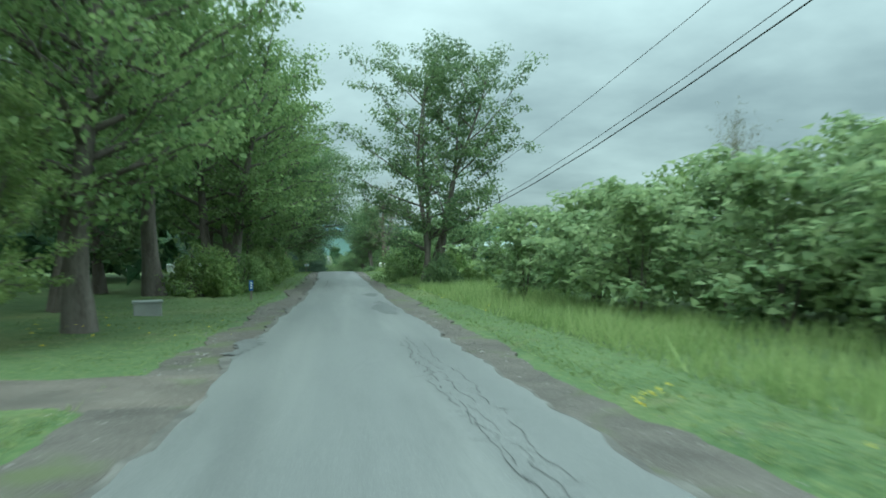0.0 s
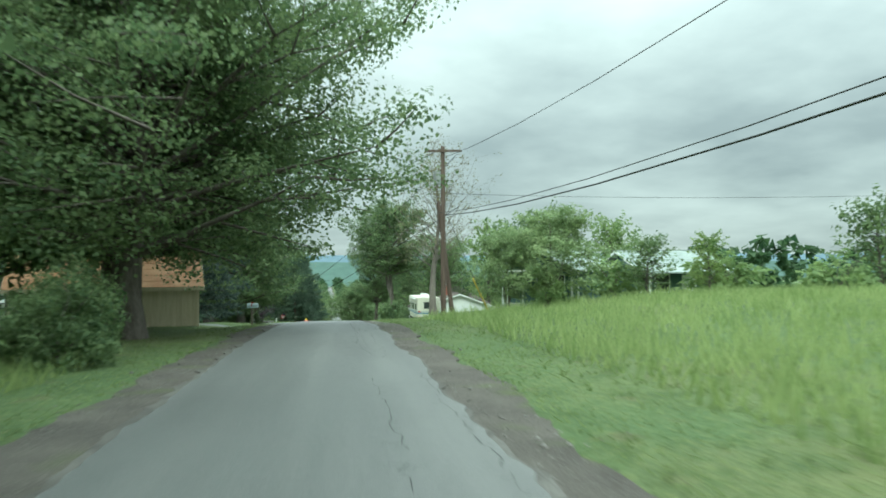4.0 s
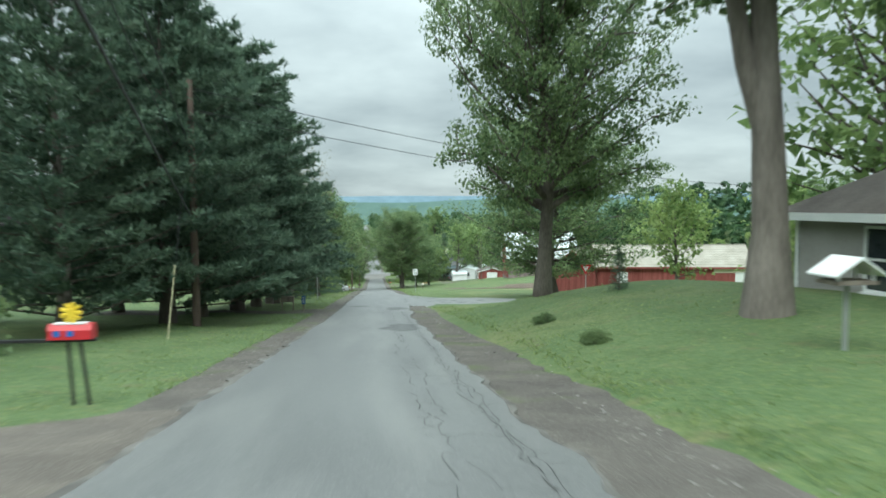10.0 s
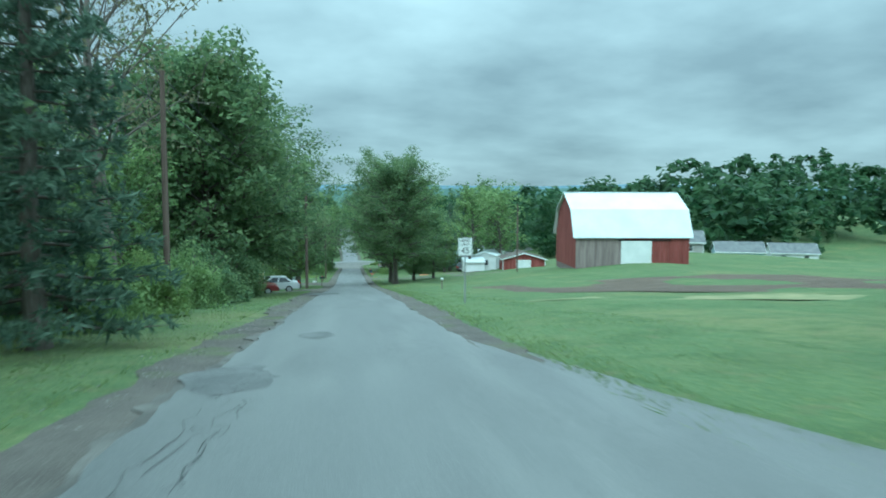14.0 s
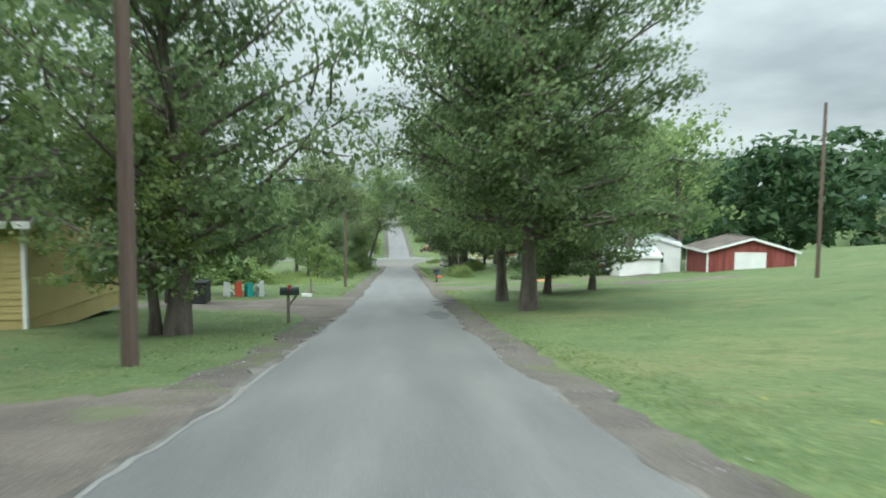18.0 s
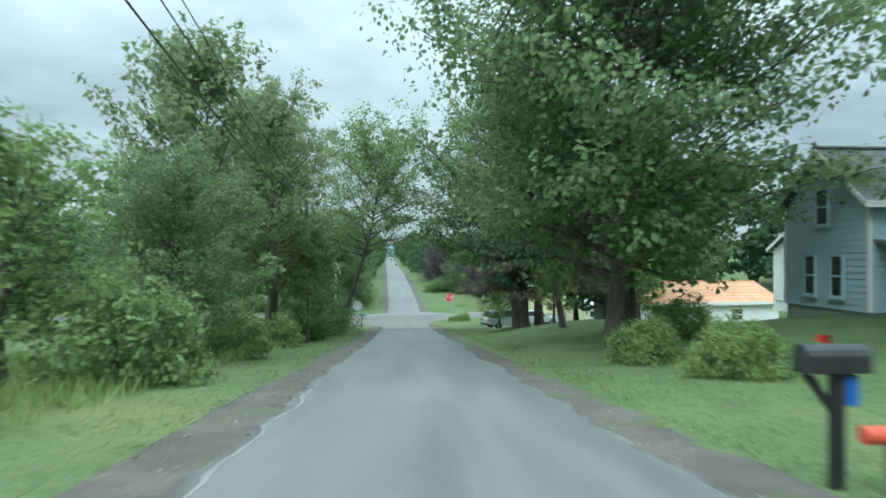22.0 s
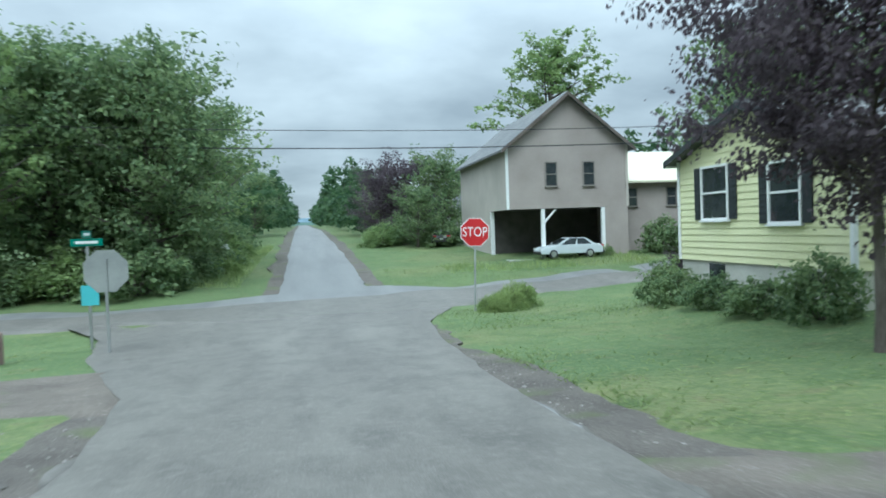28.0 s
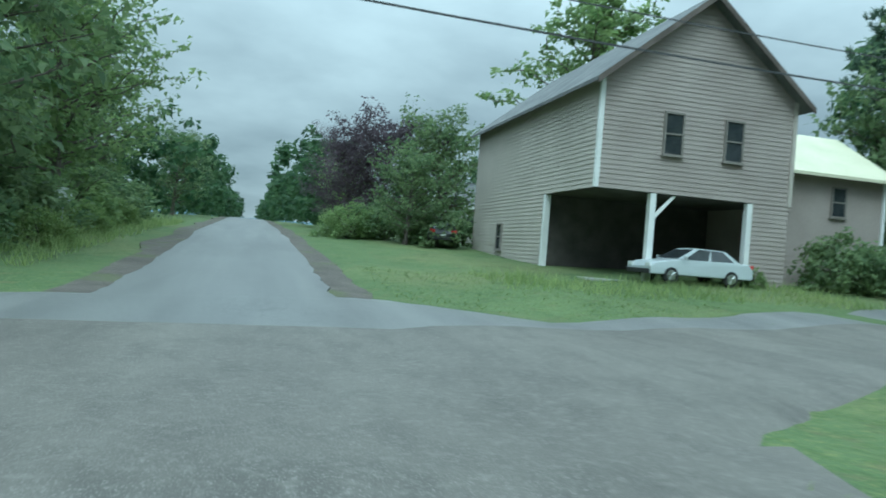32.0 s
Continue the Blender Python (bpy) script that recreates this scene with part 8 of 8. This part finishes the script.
span((6.9, 100.2, 7.5), (40, 96, 7), 0.3, [(0, 0, 0.8)], "thin service wire across the field")
span((-6.2, 173.7, 8.5), (38, 206, 9.2), 1.0, [(0, 0, 1.0), (0.2, 0.7, 1.0)], "overhead wires crossing to the side road")
span((-6.2, 173.7, 8.5), (-5.7, 228, 7.8), 0.7, [(0, 0, 1.0), (0.2, 0.8, 1.2)], "overhead wires beside the pines")
span((-5.7, 228, 7.8), (-4.0, 273.8, 9.4), 0.6, [(0, 0, 1.0), (0.2, 0.8, 1.2)], "overhead wires along the hedge")
span((-4.0, 273.8, 9.4), (-3.55, 313.6, 7.2), 0.6, [(0, 0, 1.1), (0.25, 0.5, 1.6), (-0.5, 0.2, 0.9)], "thick overhead cables above the lawn")
span((-3.55, 313.6, 7.2), (-6.4, 362, 8.8), 0.6, [(0, 0, 1.1), (0.25, 0.5, 1.6), (-0.5, 0.2, 0.9)], "overhead cables along the trees")
span((-24, 417, 9.3), (44, 421, 9.3), 0.9, [(0, -0.15, 1.2), (0.3, 0.85, 1.8)], "overhead cables along the cross road", 0.024)

# ---- distance: woods and hills ----


DETAIL[0] = 1.0


def far_woods():
    """Woods on the slopes round about: many far tree crowns, joined."""
    rng = np.random.default_rng(77)
    spots = []
    for n, x0, x1, y0, y1, h0, h1 in ((130, 48, 230, 372, 450, 15, 21), (60, 50, 130, 150, 240, 9, 14), (70, -110, -28, 190, 270, 11, 16), (60, -120, -28, 60, 130, 11, 16), (90, -90, -26, 300, 420, 9, 14), (110, -160, -22, 430, 520, 11, 16), (60, 60, 220, 40, 140, 9, 14), (90, 26, 160, 470, 600, 10, 16), (120, 14, 140, 600, 760, 9, 14), (120, -150, -10, 540, 780, 9, 14), (60, -40, -16, 10, 75, 10, 15), (60, 120, 300, 250, 372, 10, 15), (40, -60, -22, -60, 5, 10, 15), (50, 20, 80, -80, 0, 6, 10)):
        for _ in range(n):
            spots.append((rng.uniform(x0, x1), rng.uniform(y0, y1), rng.uniform(h0, h1)))
    for y in np.arange(466, 800, 7.0):
        for side in (-1, 1):
            spots.append((bend(y) + side * rng.uniform(6.5, 9.5), y + rng.uniform(-3, 3), rng.uniform(7, 12)))
    Q = []
    for x, y, h in spots:
        k = 22
        az, zz = rng.uniform(0, 6.28, k), rng.uniform(0.12, 1, k)
        rad = h * 0.34 * np.sqrt(np.clip(1 - (zz * 1.7 - 0.8) ** 2, 0.06, 1)) * rng.uniform(0.6, 1.05, k)
        c = np.stack([x + np.cos(az) * rad, y + np.sin(az) * rad, gz(x, y) + zz * h], 1)
        k, s = (20, 0.062) if abs(x) < 75 and y > 360 and y < 600 else (9, 0.1)
        Q.append(leaf_quads(rng, c, (h * 0.07, h * 0.07, h * 0.05), k, h * s, up=0.8, slim=0.8))
    me = quads_mesh("woods", np.concatenate(Q), leaf_mat("far_woods_leaves", (0.04, 0.085, 0.04), (0.10, 0.165, 0.07)))
    tagged(new("woods", me), "distant mixed green woods on the slopes", "woods", kind="stuff")


far_woods()


def hills():
    # distance haze is put into the ridge colours, paler and bluer on the farther one
    for y0, top, seed, c, lb in ((2600, 10, 1, (0.10, 0.15, 0.13), "far wooded hills"), (3900, 62, 2, (0.15, 0.21, 0.25), "far hills on the horizon, blue with painted haze")):
        xs = np.linspace(-4200, 4200, 120)
        crest = [top + 28 * noise.noise(Vector((x / 900, seed * 3.3, 0))) + 12 * noise.noise(Vector((x / 260, seed, 1))) for x in xs]
        V = [(x, y0, -120) for x in xs] + [(x, y0 + 250, c1) for x, c1 in zip(xs, crest)] + [(x, y0 + 700, -60) for x in xs]
        n = len(xs)
        F = [(i, i + 1, n + i + 1, n + i) for i in range(n - 1)] + [(n + i, n + i + 1, 2 * n + i + 1, 2 * n + i) for i in range(n - 1)]
        m = M("hazed_hill_%s" % ("green" if seed == 1 else "blue"), c, tuple(v * 0.8 for v in c), rough=1.0, scale=0.02, fine=0.2, bump=0, spec=0.0)
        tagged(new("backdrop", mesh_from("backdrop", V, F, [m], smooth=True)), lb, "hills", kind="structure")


hills()

# ---- grass, weeds and flowers ----


def on_drive(x, y):
    for _, pts, _, _ in DRIVES:
        for (a, b), (c, d) in zip(pts[:-1], pts[1:]):
            x0, x1 = sorted((a[0], c[0]))
            if x0 <= x <= x1:
                f = (x - a[0]) / (c[0] - a[0] + 1e-9)
                lo, hi = a[1] + (c[1] - a[1]) * f, b[1] + (d[1] - b[1]) * f
                if min(lo, hi) - 0.2 < y < max(lo, hi) + 0.2:
                    return True
    return (x > 2 and 188 < y < 200 + max(0, 9 - x)) or 403.5 < y < 414.5 or (x > 8 and 230 < y < 263)


def blades(name, label, regions, mat, seed, lean=0.35):
    """Loose blades: regions of (count, x0, x1, y0, y1, height, width)."""
    rng = np.random.default_rng(seed)
    Q = []
    for n, x0, x1, y0, y1, h, w in regions:
        x, y = rng.uniform(x0, x1, n), rng.uniform(y0, y1, n)
        clump = np.array([noise.noise(Vector((a * 0.45, b * 0.45, seed))) for a, b in zip(x, y)])
        keep = np.array([not on_drive(a, b) for a, b in zip(x, y)]) & (rng.uniform(-0.5, 0.5, n) < clump * 0.5 + 0.3)
        x, y, clump = x[keep], y[keep], clump[keep]
        z = G(x, y) - 0.02
        m = len(x)
        a, hh = rng.uniform(0, 6.28, m), h * rng.uniform(0.5, 1.2, m) * (1 + 0.4 * clump)
        ww = w * rng.uniform(0.6, 1.3, m)
        lx, ly = rng.normal(0, lean, m) * hh, rng.normal(0, lean, m) * hh
        p = np.stack([x, y, z], 1)
        s = np.stack([np.cos(a) * ww, np.sin(a) * ww, 0 * a], 1)
        tip = p + np.stack([lx, ly, hh], 1)
        Q.append(np.stack([p - s, p + s, tip], 1))
    me = quads_mesh(name, np.concatenate(Q), mat)
    return tagged(new(name, me), label, "grass", kind="stuff")


GRASS_BLADE = leaf_mat("grass_blades", (0.14, 0.195, 0.066), (0.26, 0.315, 0.13), 0.6)
TALL_BLADE = leaf_mat("tall_grass_blades", (0.22, 0.3, 0.105), (0.42, 0.49, 0.21), 0.6)
blades("verge_grass", "short green grass along the verges", [(16000, -9, -4.6, -2, 120, 0.07, 0.022), (16000, 4.6, 8.5, -2, 120, 0.12, 0.025), (14000, -9, -4.6, 120, 250, 0.06, 0.022), (16000, 4.6, 9.5, 100, 250, 0.06, 0.022), (14000, -9, -4.6, 250, 405, 0.06, 0.022), (14000, 4.6, 9.5, 250, 405, 0.06, 0.022), (9000, 4, 14, 396, 424, 0.08, 0.025), (40000, -4.6, -2.85, -2, 384, 0.075, 0.018), (34000, 3.45, 4.6, -2, 392, 0.08, 0.018)], GRASS_BLADE, 1, 1.3)
blades("tall_grass", "tall seeding meadow grass and weeds", [(15000, 5.0, 10, -2, 45, 0.55, 0.02), (26000, 5.6, 32, 60, 101, 0.62, 0.03), (6000, 4.6, 9, 48, 62, 0.5, 0.02), (5000, -7, -4.4, 40, 76, 0.5, 0.02), (9000, -12, -5.0, 318, 346, 0.45, 0.025), (3000, -9, -5.4, 206, 250, 0.4, 0.02), (4000, -8, -4.5, 418, 450, 0.5, 0.02), (2500, 8, 22, 419, 424, 0.4, 0.02)], TALL_BLADE, 2)


def flowers():
    rng = np.random.default_rng(9)
    cs = []
    for n, x, y, sx, sy in ((16, 4.4, 3.2, 0.4, 0.7), (10, 3.3, 6.3, 0.15, 0.15), (40, -6.5, 14, 2.0, 3.0), (25, 4.3, 30, 0.6, 8), (10, 4.1, 313, 0.3, 0.4), (14, 4.2, 265, 0.4, 3), (10, -5, 150, 1, 2)):
        for _ in range(n):
            a, b = rng.normal(x, sx), rng.normal(y, sy)
            cs.append((a, b, gz(a, b) + rng.uniform(0.12, 0.32)))
    q = leaf_quads(rng, cs, (0.01, 0.01, 0.01), 3, 0.045, up=2.5, slim=0.9)
    me = quads_mesh("flowers", q, leaf_mat("yellow_petals", (0.55, 0.45, 0.02), (0.7, 0.58, 0.05), 0.2))
    tagged(new("flowers", me), "small yellow dandelions and weeds in the grass", "flowers", kind="stuff")


flowers()


def cracks():
    """Fine open cracks that wander along the crumbling side of the asphalt, with short links between them."""
    rng = np.random.default_rng(4)
    V, F = [], []

    def line(p, q, w):
        n = len(V)
        across = Vector((-(q[1] - p[1]), q[0] - p[0])).normalized() * w
        for c, sgn in ((p, -1), (p, 1), (q, 1), (q, -1)):
            x, y = c[0] + sgn * across.x, c[1] + sgn * across.y
            V.append((x, y, float(road_z(y)) + 0.0395 - 0.012 * (x / 2.2) ** 2))
        F.append((n, n + 1, n + 2, n + 3))

    for y0, y1, side, strands in ((1, 16, 1, 4), (60, 74, 1, 2), (74, 96, 1, 3), (84, 104, 1, 3), (104, 126, 1, 5), (112, 152, 1, 6), (150, 186, 1, 5), (200, 214, -1, 4), (36, 60, -1, 2)):
        for k in range(strands):
            inset = rng.uniform(0.12, 1.05)
            edge = mean_r if side > 0 else mean_l
            y, x = y0 + rng.uniform(0, 3), edge(y0) - side * inset
            while y < y1 - rng.uniform(0, 3):
                ny = y + rng.uniform(0.12, 0.38)
                nx = edge(ny) - side * (inset + 0.16 * noise.noise(Vector((ny * 0.5, k * 3.1, y0)))) + rng.normal(0, 0.035)
                if rng.random() < 0.86:
                    line((x, y), (nx, ny), rng.uniform(0.002, 0.007))
                if rng.random() < 0.3:
                    line((x, y), (x + rng.choice((-1, 1)) * rng.uniform(0.1, 0.32), y + rng.uniform(-0.1, 0.2)), rng.uniform(0.002, 0.005))
                x, y = nx, ny
    tagged(new("road_cracks", mesh_from("road_cracks", V, F, [M("crack_filler", (0.045, 0.045, 0.045), (0.08, 0.078, 0.075), rough=0.9)])), "dark open cracks in the asphalt", "cracks", kind="stuff")


cracks()


def pebbles():
    """Loose stones and crumbs of asphalt along both shoulders."""
    rng = np.random.default_rng(31)
    V, F = [], []
    oct6 = np.array([(1, 0, 0), (0, 1, 0), (-1, 0, 0), (0, -1, 0), (0, 0, 1), (0, 0, -1)], float)
    tri8 = [(0, 1, 4), (1, 2, 4), (2, 3, 4), (3, 0, 4), (1, 0, 5), (2, 1, 5), (3, 2, 5), (0, 3, 5)]
    for k in range(9000):
        y = rng.uniform(-2, 400)
        x = (-2.15 - abs(rng.normal(0, 0.5))) if rng.random() < 0.5 else (2.55 + abs(rng.normal(0, 0.5)))
        if abs(x) > 4.2:
            continue
        r = rng.uniform(0.008, 0.026) * (2.0 if rng.random() < 0.04 else 1)
        z = surface(x, y, False)
        b = len(V)
        c = oct6 * rng.uniform(0.65, 1.2, (6, 1)) * (r, r * rng.uniform(0.7, 1.3), r * 0.6)
        V += [tuple(p + (x, y, z + r * 0.25)) for p in c]
        F += [(i + b, j + b, l + b) for i, j, l in tri8]
    me = mesh_from("pebbles", V, F, [M("shoulder_stones", (0.12, 0.11, 0.10), (0.32, 0.30, 0.28), rough=0.9, island=1.0, bump=0.2)])
    tagged(new("pebbles", me), "loose grey stones and asphalt crumbs on the shoulder", "gravel", kind="stuff")


pebbles()
